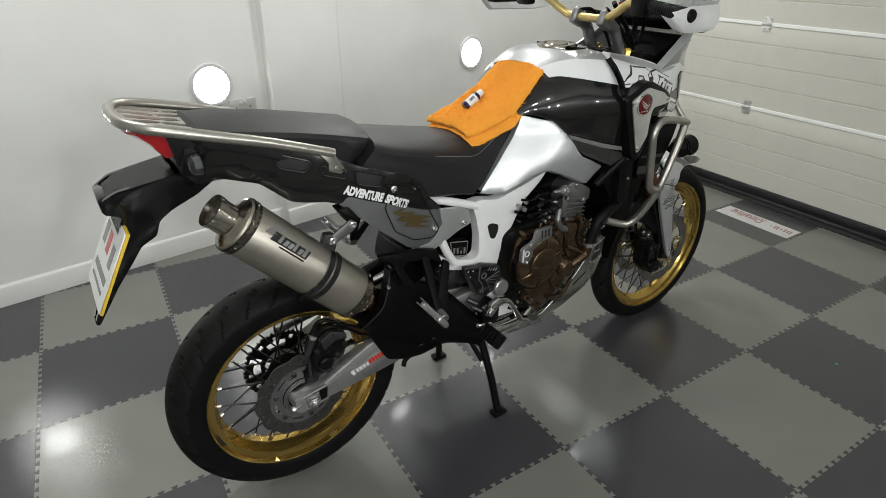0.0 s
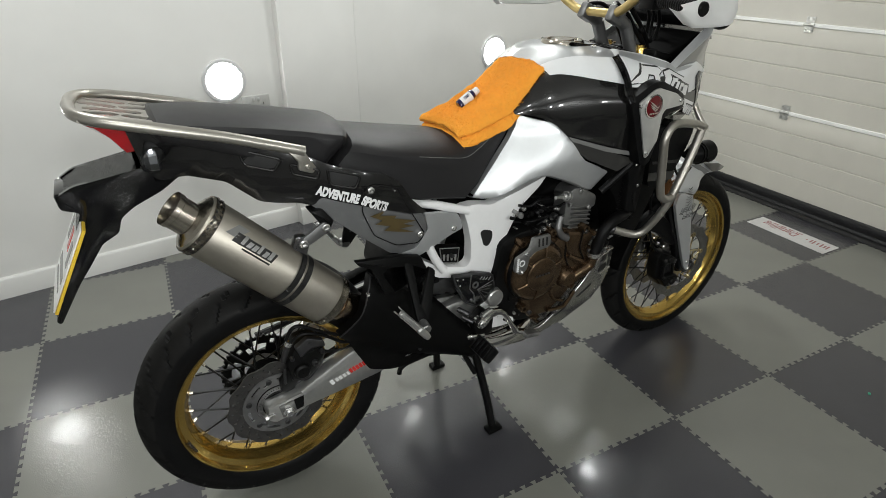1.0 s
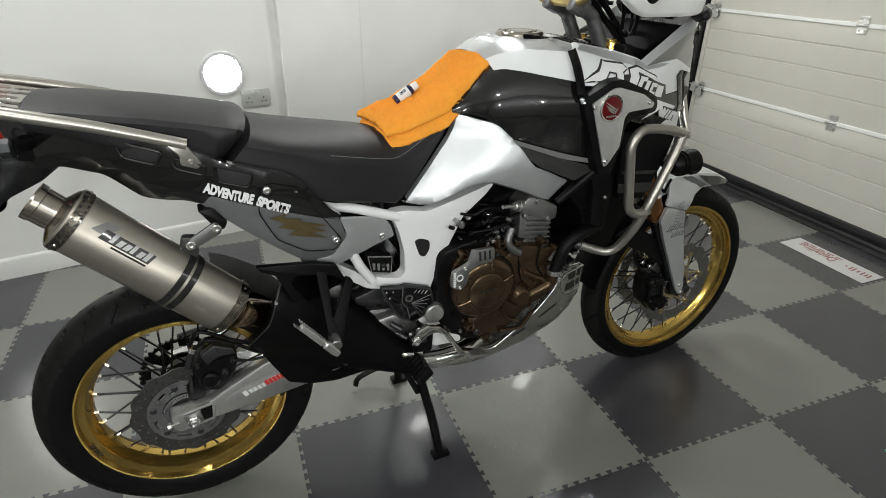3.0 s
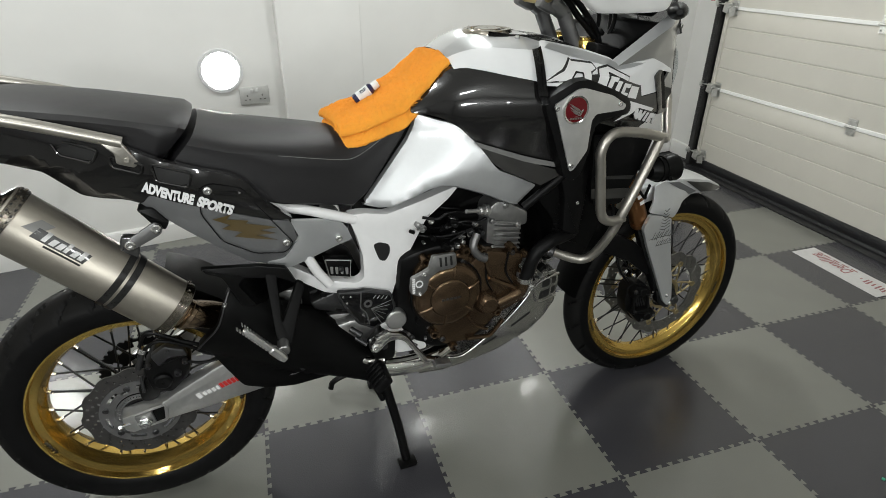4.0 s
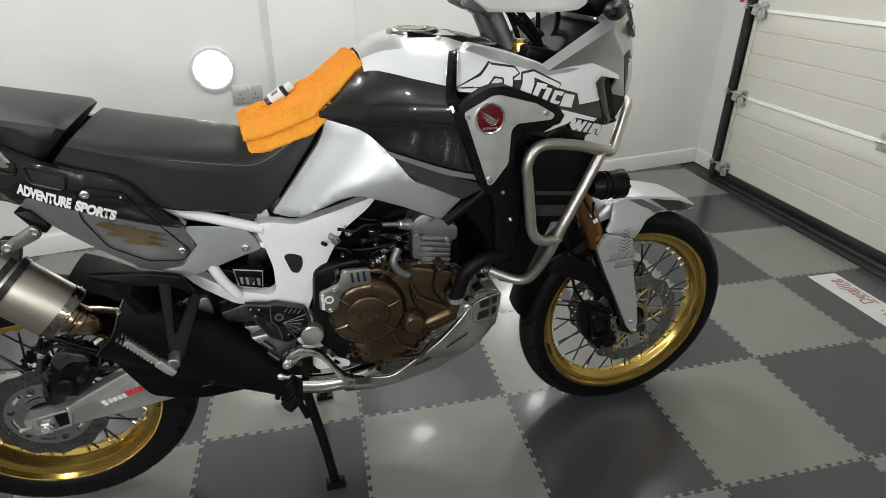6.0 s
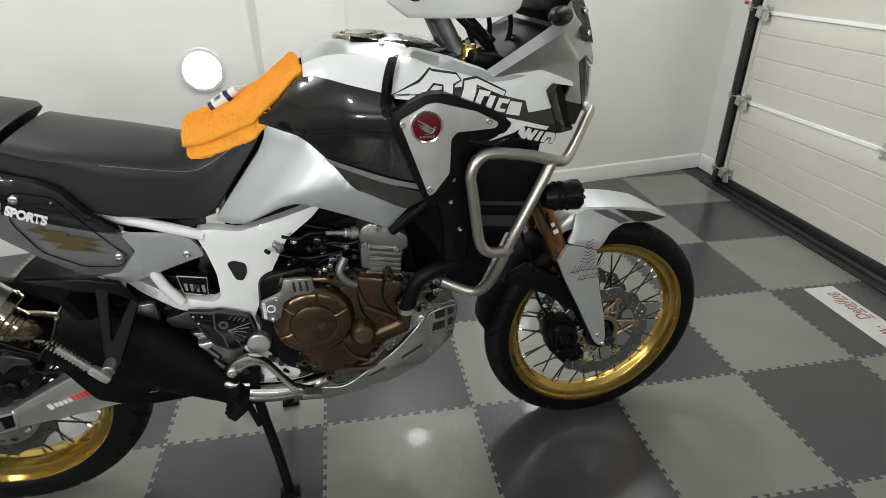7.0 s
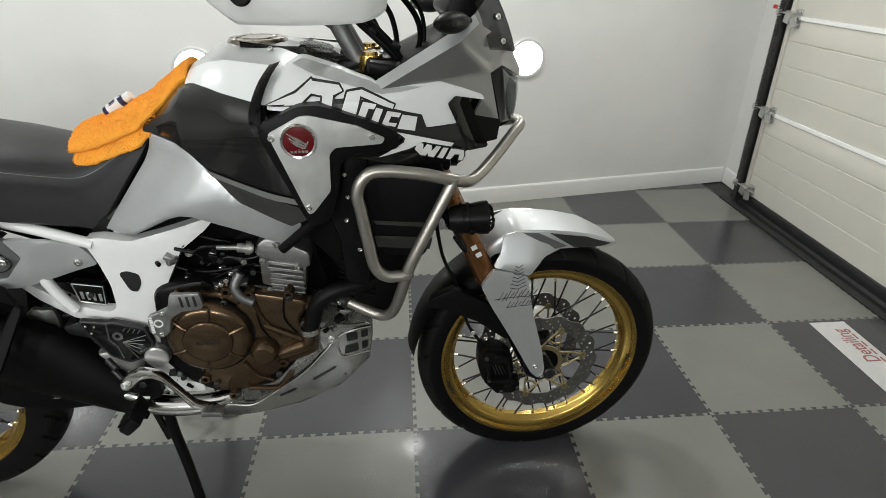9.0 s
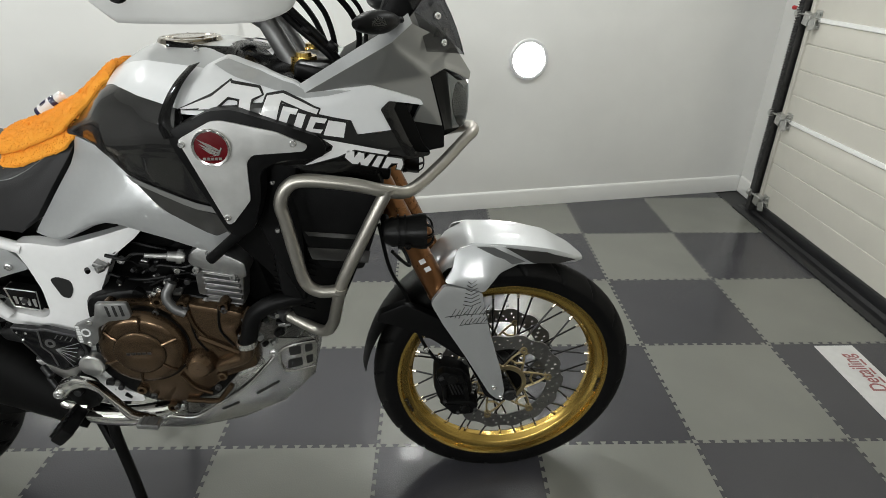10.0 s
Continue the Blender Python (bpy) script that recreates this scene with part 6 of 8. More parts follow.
def tank_w(x, z):
    """Half width of the tank at a place along and up the bike."""
    top = interp(x, TOP_X, TOP_Z)
    wm = interp(x, [0.5, 0.62, 0.7, 0.75, 0.8, 0.9, 0.98, 1.05, 1.2, 1.35, 1.45], [0.112, 0.114, 0.118, 0.141, 0.184, 0.24, 0.272, 0.278, 0.255, 0.21, 0.15])
    if z > 1.05:
        u = min(1, (z - 1.05) / max(0.02, top + 0.01 - 1.05))
        return wm * max(0.02, 1 - u ** 2.4) ** 0.5
    return wm * (1 - interp(x, [0.68, 0.9], [0.02, 0.06]) * (1.05 - z) / 0.2)


def white_edge(x):
    return interp(x, [0.66, 0.70, 0.74, 0.80, 0.835, 0.868, 0.979, 1.1], [1.04, 1.06, 1.1, 1.142, 1.151, 1.148, 1.127, 1.10])


bm = bmesh.new()
loops = []
for k in range(26):
    x = 0.815 + 0.305 * k / 25
    top, lowz = interp(x, TOP_X, TOP_Z), white_edge(x)
    row = []
    for j in range(15):
        u = j / 14
        z = lowz + (top + 0.008 - lowz) * math.sin(u * math.pi / 2) ** 0.8
        row.append((x, -tank_w(x, z) if u < 1 else -0.004, z))
    loops.append(row + [(px, -py, pz) for px, py, pz in row[::-1]])
rings(bm, loops, close=False)
bmesh.ops.recalc_face_normals(bm, faces=bm.faces)
if sum(f.normal.z for f in bm.faces) < 0:
    bmesh.ops.reverse_faces(bm, faces=bm.faces)
bm.faces.ensure_lookup_table()
for i, f in enumerate(bm.faces):
    if 6 <= i % 29 <= 22:
        f.material_index = 1
tank = part("fuel_tank", bm, [WHITE_PAINT, BAND_PAINT], bike, "fuel tank with white band and silver top")
DARKP = [(0.711, 1.052), (0.718, 1.08), (0.745, 1.105), (0.79, 1.138), (0.818, 1.152), (0.862, 1.148), (0.979, 1.128), (0.99, 1.10), (1.005, 1.03), (1.046, 0.93), (0.95, 0.956), (0.859, 0.984), (0.846, 0.988), (0.811, 1.023), (0.779, 1.042), (0.749, 1.049)]
crease = lambda x, z: tank_w(x, z) + 0.006 * math.exp(-((z - interp(x, [0.7, 0.8, 0.9, 1.0], [1.05, 1.06, 1.085, 1.09])) / 0.012) ** 2) * interp(x, [0.84, 0.92, 1.0], [0, 0.6, 1.0]) - 0.016 * max(0, min(1, (1.05 - z) / 0.1)) * interp(x, [0.75, 0.9], [0, 1])
bm = bmesh.new()
panel(bm, DARKP, crease, 0.012, 0.004, 0.014, 0.006)
dk = part("tank_side", bm, DARK_PAINT, bike, "dark metallic grey tank side")
twin(dk, bike)
SILP = [(0.724, 1.049), (0.764, 1.038), (0.804, 1.028), (0.82, 1.021), (0.842, 0.992), (0.86, 0.971), (0.888, 0.933), (0.905, 0.916), (0.949, 0.896), (1.017, 0.86), (0.976, 0.81), (0.952, 0.819), (0.884, 0.854), (0.841, 0.872), (0.793, 0.891), (0.767, 0.893), (0.736, 0.883), (0.698, 0.864), (0.653, 0.841), (0.622, 0.838), (0.588, 0.843), (0.651, 0.925), (0.702, 0.991), (0.718, 1.021)]


def knee(x, z):
    """Half width of the knee panel, swelling forwards from its slanted rear edge."""
    d = x - interp(z, [0.82, 0.838, 0.925, 1.0, 1.04, 1.1], [0.58, 0.59, 0.65, 0.712, 0.725, 0.73])
    return interp(d, [-0.05, 0.0, 0.05, 0.09, 0.14, 0.19, 0.25, 0.35], [0.11, 0.126, 0.152, 0.175, 0.198, 0.209, 0.214, 0.218]) - 0.3 * max(0, 0.92 - z) * interp(d, [0.08, 0.2], [0, 1])


bm = bmesh.new()
panel(bm, SILP, knee, 0.02, 0.006, 0.014, 0.008)
kn = part("knee_panel", bm, SILVER, bike, "silver metallic knee panel")
twin(kn, bike)
GREYP = [(0.855, 0.978), (0.95, 0.945), (1.05, 0.912), (1.05, 0.9), (1.002, 0.878), (0.953, 0.9), (0.91, 0.919), (0.882, 0.941)]
bm = bmesh.new()
panel(bm, GREYP, crease, 0.012, 0.003, 0.02, 0.004, lift=0.002)
gp = part("tank_lower", bm, SHADE_PAINT, bike, "dark grey lower tank panel")
twin(gp, bike)
bm = bmesh.new()
panel(bm, [(0.842, 0.992), (0.95, 0.958), (1.044, 0.933), (1.046, 0.921), (0.95, 0.944), (0.853, 0.978)], crease, 0.002, 0, 0.03, 0, lift=0.0045)
part("stripe", bm, DECAL_GREY, dk, "light grey stripe")
bm = bmesh.new()
LIP = [(0.588, 0.843), (0.622, 0.838), (0.653, 0.841), (0.698, 0.864), (0.736, 0.883), (0.767, 0.893), (0.793, 0.891), (0.841, 0.872), (0.884, 0.854), (0.952, 0.819), (0.976, 0.81)]
rings(bm, [[(x, -knee(x, z) + 0.002, z + 0.002), (x, -knee(x, z) + 0.004, z - 0.004), (x, -knee(x, z) + 0.02, z - 0.011), (x, -knee(x, z) + 0.045, z - 0.013)] for x, z in LIP], close=False)
bmesh.ops.recalc_face_normals(bm, faces=bm.faces)
part("knee_lip", bm, SILVER, kn, "turned-under lip of knee panel")
bm = bmesh.new()
slab(bm, [(0.66, 1.0), (0.75, 1.08), (0.85, 1.12), (1.10, 1.12), (1.2, 1.06), (1.2, 0.94), (1.0, 0.90), (0.80, 0.91), (0.66, 0.87), (0.60, 0.85)], -0.08, 0.08, 0.01, 0.02)
part("inner_tank", bm, BLACK_MATT, bike)
# filler cap and black top cover
bm = bmesh.new()
lathe(bm, [(0.0, 0.002), (0.013, 0.002), (0.013, 0.032), (0.009, 0.034), (0.009, 0.043), (0.012, 0.046), (0.012, 0.058), (0.006, 0.062), (0.0, 0.062)], (0.948, -0.02, 1.206), 48, axis="z")
for k in range(8):
    t = radians(45 * k)
    bolt(bm, (0.948 + 0.052 * math.cos(t), -0.02 + 0.052 * math.sin(t), 1.2165), (0, 0, 1), 0.004, 0.002)
part("filler_cap", bm, BAND, tank, "bright metal filler cap")
COVER_X, COVER_W, COVER_Z = [0.922, 0.987, 1.06, 1.12, 1.19], [0.066, 0.104, 0.132, 0.16, 0.19], [1.206, 1.197, 1.193, 1.18, 1.157]
bm = bmesh.new()
loops = []
for k in range(10):
    x = 0.922 + 0.135 * k / 9
    out, z = interp(x, COVER_X, COVER_W), interp(x, COVER_X, COVER_Z)
    wide = interp(x, [0.922, 0.96, 1.057], [0.004, 0.026, 0.07])
    loops.append([(x, -0.02 - out + wide * u, z - 0.012 * (1 - u) ** 2 + 0.012 * u) for u in (0, 0.08, 0.3, 0.6, 0.9, 1)])
rings(bm, loops, close=False)
bmesh.ops.solidify(bm, geom=bm.faces[:], thickness=0.006)
leaf = part("tank_cover", bm, BLACK_GLOSS, tank, "gloss black shoulder cover")
twin(leaf, tank, Matrix.Translation((0, -0.04, 0)) @ Matrix.Diagonal((1, -1, 1, 1)))
bm = bmesh.new()
bolt(bm, (0.985, -0.11, 1.205), (0, -0.4, 1), 0.006, 0.004)
part("bolt", bm, STEEL, leaf)
bm = bmesh.new()
loops = []
for k in range(9):
    x = 1.035 + 0.15 * k / 8
    w = interp(x, COVER_X, COVER_W)
    zt = interp(x, COVER_X, COVER_Z) + 0.012
    loops.append([(x, -0.02 + y * w, zt - 0.024 * abs(y) ** 2.6) for y in [j / 8 - 1 for j in range(17)]])
rings(bm, loops, close=False)
bmesh.ops.solidify(bm, geom=bm.faces[:], thickness=0.008)
part("tank_cover", bm, BLACK_GLOSS, tank, "gloss black cover before handlebar")

# ---- side plate with badge ----
plate_w = lambda x, z: interp(x, [0.98, 1.06, 1.18, 1.24], [0.299, 0.297, 0.279, 0.26])
BEZ = [(0.97, 1.097), (1.045, 1.132), (1.082, 1.132), (1.165, 1.1), (1.22, 1.074), (1.23, 1.05), (1.222, 1.036), (1.146, 1.037), (1.112, 1.02), (1.106, 0.965), (1.085, 0.905), (1.06, 0.895), (1.04, 0.905), (0.972, 1.075)]
bm = bmesh.new()
panel(bm, BEZ, plate_w, 0.06, 0.01, 0.02, 0.012, lift=-0.006)
bez = part("plate_bezel", bm, BLACK_PLASTIC, bike, "black moulded surround")
twin(bez, bike)
PLATE = [(0.988, 1.086), (1.046, 1.116), (1.064, 1.117), (1.15, 1.092), (1.2, 1.064), (1.194, 1.054), (1.106, 1.054), (1.094, 1.041), (1.091, 0.97), (1.055, 0.928), (1.045, 0.925)]
bm = bmesh.new()
panel(bm, PLATE, plate_w, 0.004, 0.003, 0.03, 0.006, lift=0.001)
pl = part("side_plate", bm, PLATE_ALU, bike, "brushed aluminium side plate")
twin(pl, bike)
for x, z in ((0.994, 1.078), (1.176, 1.07), (1.047, 0.94)):
    bm = bmesh.new()
    bolt(bm, (x, -plate_w(x, z) - 0.0015, z), (0, -1, 0), 0.006, 0.003)
    part("bolt", bm, STEEL, pl)
bc = Vector((1.042, -plate_w(1.042, 1.07) - 0.001, 1.072))
bm = bmesh.new()
lathe(bm, [(0, 0.028), (-0.004, 0.028), (-0.005, 0.0315), (-0.003, 0.033), (0, 0.033)], bc, 48)
ring = part("badge_ring", bm, CHROME, pl, "chrome badge ring")
bm = bmesh.new()
lathe(bm, [(0, 0.001), (-0.0052, 0.001), (-0.0045, 0.018), (-0.003, 0.0285), (0, 0.0285)], bc, 48)
part("badge", bm, RED_BADGE, ring, "deep red domed badge")
bm = bmesh.new()
FEATHERS = [((-0.022, 0.017), (0.0, 0.006), (0.014, -0.004), (0.013, -0.007), (-0.004, 0.001)), ((-0.02, 0.009), (-0.002, 0.0), (0.012, -0.008), (0.011, -0.0105), (-0.006, -0.004)), ((-0.016, 0.002), (0.0, -0.006), (0.01, -0.0115), (0.008, -0.0135), (-0.004, -0.009)), ((0.017, 0.001), (0.019, -0.001), (0.012, -0.0135), (-0.004, -0.0145), (0.009, -0.0118))]
for feather in FEATHERS:
    slab(bm, [(bc.x + u, bc.z + v) for u, v in feather], bc.y - 0.0058, bc.y - 0.003, 0.0005, 0)
for k in range(5):
    box(bm, bc + Vector((-0.0132 + k * 0.0066, -0.005, -0.019)), (0.005, 0.001, 0.0045))
part("badge_shape", bm, CHROME, ring, "plain wing shape and bars", smooth=False)
bm = bmesh.new()
strap_line = smooth_path([(1.0, -0.178, 1.19), (0.984, -0.222, 1.168), (0.972, -0.258, 1.14), (0.966, -0.28, 1.112), (0.974, -0.29, 1.088)], 4)
rings(bm, [[(p.x + o, p.y - (0.004 if abs(o) < 0.009 else 0.0), p.z + 0.3 * o) for o in (-0.011, -0.009, -0.003, 0.003, 0.009, 0.011)] for p in strap_line], close=False)
bmesh.ops.solidify(bm, geom=bm.faces[:], thickness=0.004)
part("tank_strap", bm, BLACK_GLOSS, bike, "gloss black joint trim")

# ---- fairing ----
def fair_w(x, z):
    w = interp(x, [0.95, 1.05, 1.2, 1.31, 1.35, 1.42, 1.48, 1.53], [0.262, 0.266, 0.247, 0.209, 0.195, 0.165, 0.12, 0.03])
    w = w - 0.9 * max(0, z - interp(x, [1.0, 1.2, 1.3, 1.42], [1.15, 1.12, 1.16, 1.2])) - 0.25 * max(0, 1.03 - z)
    k = interp(x, [1.02, 1.16], [0.0, 1.0])
    return w * k + (tank_w(x, min(z, 1.195)) + 0.004) * (1 - k)


FAIR = [(0.985, 1.12), (1.015, 1.185), (1.045, 1.198), (1.117, 1.184), (1.181, 1.163), (1.204, 1.145), (1.26, 1.151), (1.313, 1.154), (1.36, 1.137), (1.406, 1.118), (1.411, 1.107), (1.373, 1.116), (1.347, 1.122), (1.329, 1.109), (1.35, 1.067), (1.292, 1.066), (1.222, 1.068), (1.18, 1.09), (1.1, 1.11)]
bm = bmesh.new()
panel(bm, FAIR, fair_w, 0.015, 0.005, 0.018, 0.006)
fair = part("fairing", bm, WHITE_PAINT, bike, "pearl white side fairing with black shapes")
twin(fair, bike)
LOWF = [(1.12, 1.07), (1.221, 1.077), (1.347, 1.055), (1.392, 1.009), (1.365, 0.996), (1.315, 0.978), (1.253, 0.986), (1.168, 1.012), (1.12, 1.028)]
bm = bmesh.new()
panel(bm, LOWF, fair_w, 0.015, 0.005, 0.02, 0.006, lift=-0.003)
lf = part("fairing_lower", bm, DARK_PAINT, bike, "dark grey lower fairing")
twin(lf, bike)


def facets(name, corners, faces, mat, parent, label="", cuts=9, thick=0.006):
    """A skin of flat facets between named corners, with softened creases and thickness."""
    bm = bmesh.new()
    vs = {k: bm.verts.new(c) for k, c in corners.items() if any(k in f for f in faces)}
    for f in faces:
        bm.faces.new([vs[k] for k in f])
    bmesh.ops.recalc_face_normals(bm, faces=bm.faces)
    if sum(f.normal.y * f.calc_area() for f in bm.faces) > 0:
        bmesh.ops.reverse_faces(bm, faces=bm.faces)
    if len(bm.faces) > 1:
        bmesh.ops.triangulate(bm, faces=bm.faces[:])
        bmesh.ops.subdivide_edges(bm, edges=bm.edges[:], cuts=cuts, use_grid_fill=True)
        for k in range(3):
            bmesh.ops.smooth_vert(bm, verts=[v for v in bm.verts if not v.is_boundary], factor=0.5, use_axis_x=True, use_axis_y=True, use_axis_z=True)
    bmesh.ops.solidify(bm, geom=bm.faces[:], thickness=thick)
    return part(name, bm, mat, parent, label)


MIRROR = Matrix.Translation((0, -0.04, 0)) @ Matrix.Diagonal((1, -1, 1, 1))
# corners of the folded nose: edge root, edge top, screen corner, fold over the white wedge, wedge tip, lamp corners
NOSE = {"root": (1.198, -0.226, 1.146), "edge": (1.353, -0.207, 1.226), "screen": (1.392, -0.186, 1.256), "fold": (1.313, -0.203, 1.153), "tip": (1.409, -0.163, 1.112), "low": (1.390, -0.166, 1.076),
        "low_front": (1.449, -0.137, 1.058), "lamp_top": (1.425, -0.149, 1.157), "brow": (1.424, -0.140, 1.178), "peak": (1.456, -0.120, 1.167), "peak_up": (1.455, -0.116, 1.180), "base": (1.475, -0.090, 1.207),
        "beak": (1.512, -0.050, 1.132), "beak_up": (1.515, -0.045, 1.146), "lamp_low": (1.453, -0.136, 1.046), "chin": (1.455, -0.105, 1.003), "vent_low": (1.385, -0.172, 1.012),
        "root_in": (1.186, -0.214, 1.158), "edge_in": (1.345, -0.190, 1.246), "screen_in": (1.385, -0.172, 1.272)}
up = facets("fairing_upper", NOSE, [("root", "fold", "edge"), ("edge", "fold", "lamp_top"), ("edge", "lamp_top", "brow"), ("fold", "tip", "lamp_top"), ("tip", "low", "low_front", "lamp_top"), ("edge", "brow", "base", "screen"), ("brow", "peak_up", "base"), ("brow", "lamp_top", "peak", "peak_up"), ("peak_up", "peak", "beak", "beak_up"), ("peak_up", "beak_up", "base")], UPPER_PAINT, bike, "folded grey metallic upper fairing")
twin(up, bike, MIRROR)
edge = facets("fairing_edge", NOSE, [("root", "edge", "edge_in", "root_in"), ("edge", "screen", "screen_in", "edge_in")], SILVER, up, "bright silver upper edge")
chin = facets("fairing_chin", NOSE, [("low", "vent_low", "chin", "lamp_low", "low_front")], BLACK_PLASTIC, bike, "black chin under headlamp")
twin(chin, bike, MIRROR)
# hooked vent: raised dark surround on a black recess
VENT = [(1.329, 1.108), (1.345, 1.122), (1.373, 1.115), (1.391, 1.079), (1.408, 1.031), (1.424, 1.009), (1.378, 1.004)]
bm = bmesh.new()
panel(bm, VENT, fair_w, 0.01, 0.004, 0.02, 0.004, lift=-0.002)
vent = part("air_vent", bm, BLACK_MATT, fair, "black air vent")
bm = bmesh.new()
panel(bm, [(1.329, 1.109), (1.345, 1.123), (1.359, 1.12), (1.354, 1.108), (1.379, 1.047), (1.394, 1.017), (1.424, 1.011), (1.42, 1.004), (1.378, 1.003)], fair_w, 0.012, 0.004, 0.012, 0.003, lift=0.004)
part("vent_surround", bm, DARK_PAINT, vent, "dark grey hooked vent surround")
INNER = [(1.15, 0.985), (1.335, 0.96), (1.305, 0.86), (1.277, 0.775), (1.19, 0.782), (1.165, 0.85)]
inner_w = lambda x, z: 0.232 - 0.15 * max(0, 0.9 - z)
bm = bmesh.new()
panel(bm, INNER, inner_w, 0.02, 0.006, 0.03, 0.01)
inn = part("radiator_shroud", bm, BLACK_PLASTIC, bike, "black radiator shroud")
twin(inn, bike)
for z0, z1 in ((0.868, 0.858), (0.83, 0.80)):
    bm = bmesh.new()
    panel(bm, [(1.168, z0 + 0.006), (1.295, z0 - 0.008), (1.288, z1 - 0.008), (1.174, z1 + 0.006)], inner_w, 0.001, 0, 0.05, 0, lift=0.0015)
    part("stripe", bm, SHADE_PAINT, inn, "grey stripe")
bm = bmesh.new()
slab(bm, [(1.03, 0.95), (1.10, 1.03), (1.30, 1.03), (1.33, 0.95), (1.27, 0.78), (1.20, 0.62), (1.13, 0.60), (1.08, 0.75), (1.0, 0.85)], -0.19, 0.15, 0.01, 0.02)
part("radiator", bm, BLACK_MATT, bike, "black radiator and inner fairing")
bm = bmesh.new()
for k in range(22):
    z = 0.68 + k * 0.014
    box(bm, (1.12 + 0.12 * (z - 0.68), -0.1925, z), (0.09, 0.003, 0.0035), pose(0, 0, 0, 0, 20))
part("radiator_fins", bm, BLACK_METAL, bike, "thin black cooling fins")
for x, z in ((1.115, 0.975), (1.118, 0.925), (1.112, 0.872), (1.135, 0.80)):
    bm = bmesh.new()
    bolt(bm, (x, -0.215, z), (0, -1, 0), 0.0055, 0.004)
    part("bolt", bm, STEEL, inn)
bm = bmesh.new()
slab(bm, [(1.07, 0.90), (1.11, 1.02), (1.165, 1.02), (1.16, 0.80), (1.15, 0.70), (1.10, 0.72), (1.095, 0.82)], -0.215, -0.185, 0.006, 0.008)
tube(bm, [(1.068, -0.25, 0.905), (1.03, -0.238, 0.868), (0.972, -0.222, 0.815)], 0.011, seg=10)
part("shroud_inner", bm, BLACK_PLASTIC, bike, "black plastic shroud inner")

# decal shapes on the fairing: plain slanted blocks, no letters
def shard(quad, mat, lift, host, w=fair_w, label=""):
    bm = bmesh.new()
    panel(bm, quad, w, 0.001, 0, 0.008, 0, lift=lift)
    return part("decal", bm, mat, host, label, smooth=False)


shard([(1.03, 1.187), (1.05, 1.194), (1.117, 1.18), (1.179, 1.16), (1.204, 1.146), (1.25, 1.149), (1.278, 1.148), (1.238, 1.141), (1.198, 1.138), (1.16, 1.149), (1.12, 1.16), (1.075, 1.171)], BAND_PAINT, 0.0012, fair, label="silver grey band on fairing top")
# each white shape sits on a slightly larger black one, which shows as its outline
ROW_ONE = [[(0.985, 1.128), (1.04, 1.146), (1.068, 1.166), (1.074, 1.157), (1.03, 1.129)], [(1.018, 1.127), (1.07, 1.163), (1.119, 1.156), (1.125, 1.147), (1.108, 1.141), (1.103, 1.117), (1.086, 1.124), (1.088, 1.141), (1.068, 1.145), (1.046, 1.128)],
           [(1.121, 1.113), (1.134, 1.145), (1.161, 1.148), (1.221, 1.12), (1.217, 1.112), (1.158, 1.138), (1.147, 1.104)], [(1.151, 1.103), (1.162, 1.129), (1.187, 1.123), (1.182, 1.114), (1.172, 1.116), (1.164, 1.099)],
           [(1.175, 1.092), (1.186, 1.117), (1.199, 1.113), (1.188, 1.088)], [(1.195, 1.084), (1.207, 1.109), (1.234, 1.102), (1.229, 1.094), (1.214, 1.098), (1.208, 1.087), (1.225, 1.083), (1.221, 1.077)], [(1.225, 1.073), (1.236, 1.099), (1.266, 1.091), (1.26, 1.064)]]
ROW_TWO = [[(1.223, 1.067), (1.343, 1.028), (1.337, 1.021), (1.277, 1.04), (1.247, 1.03), (1.186, 1.02), (1.237, 1.044), (1.24, 1.052)], [(1.259, 1.027), (1.265, 1.04), (1.277, 1.036), (1.276, 1.024), (1.285, 1.034), (1.295, 1.03), (1.294, 1.017), (1.305, 1.027), (1.315, 1.024), (1.299, 1.002), (1.287, 1.007), (1.286, 1.014), (1.281, 1.009), (1.271, 1.012)],
           [(1.307, 1.001), (1.32, 1.021), (1.331, 1.018), (1.319, 0.996)], [(1.326, 0.994), (1.337, 1.016), (1.349, 1.013), (1.366, 1.007), (1.368, 0.994), (1.363, 0.983), (1.354, 0.986), (1.357, 0.999), (1.345, 1.001), (1.336, 0.991)]]


def grown(pts, d):
    """An outline pushed outwards by d, sharp corners held back."""
    return rounded(inset_loop(pts, -d), d * 0.6, 2)


shard([(0.99, 1.1255), (1.045, 1.125), (1.10, 1.111), (1.17, 1.086), (1.22, 1.065), (1.273, 1.051), (1.338, 1.04), (1.286, 1.063), (1.275, 1.094), (1.245, 1.103), (1.15, 1.135), (1.11, 1.135)], DECAL_BLACK, 0.0012, fair, label="black decal ground")
shard([(1.215, 1.066), (1.292, 1.065), (1.348, 1.066), (1.378, 1.008), (1.342, 1.02), (1.24, 1.046)], DECAL_BLACK, 0.0008, lf, label="black wedge below white fairing")
for pts in ROW_ONE:
    shard(grown(pts, 0.0042), DECAL_BLACK, 0.0016, fair)
    shard(pts, DECAL_WHITE, 0.0032, fair)
for pts in ROW_TWO:
    shard(grown(pts, 0.003), DECAL_BLACK, 0.0046, fair)
    shard(pts, DECAL_WHITE, 0.0060, fair)

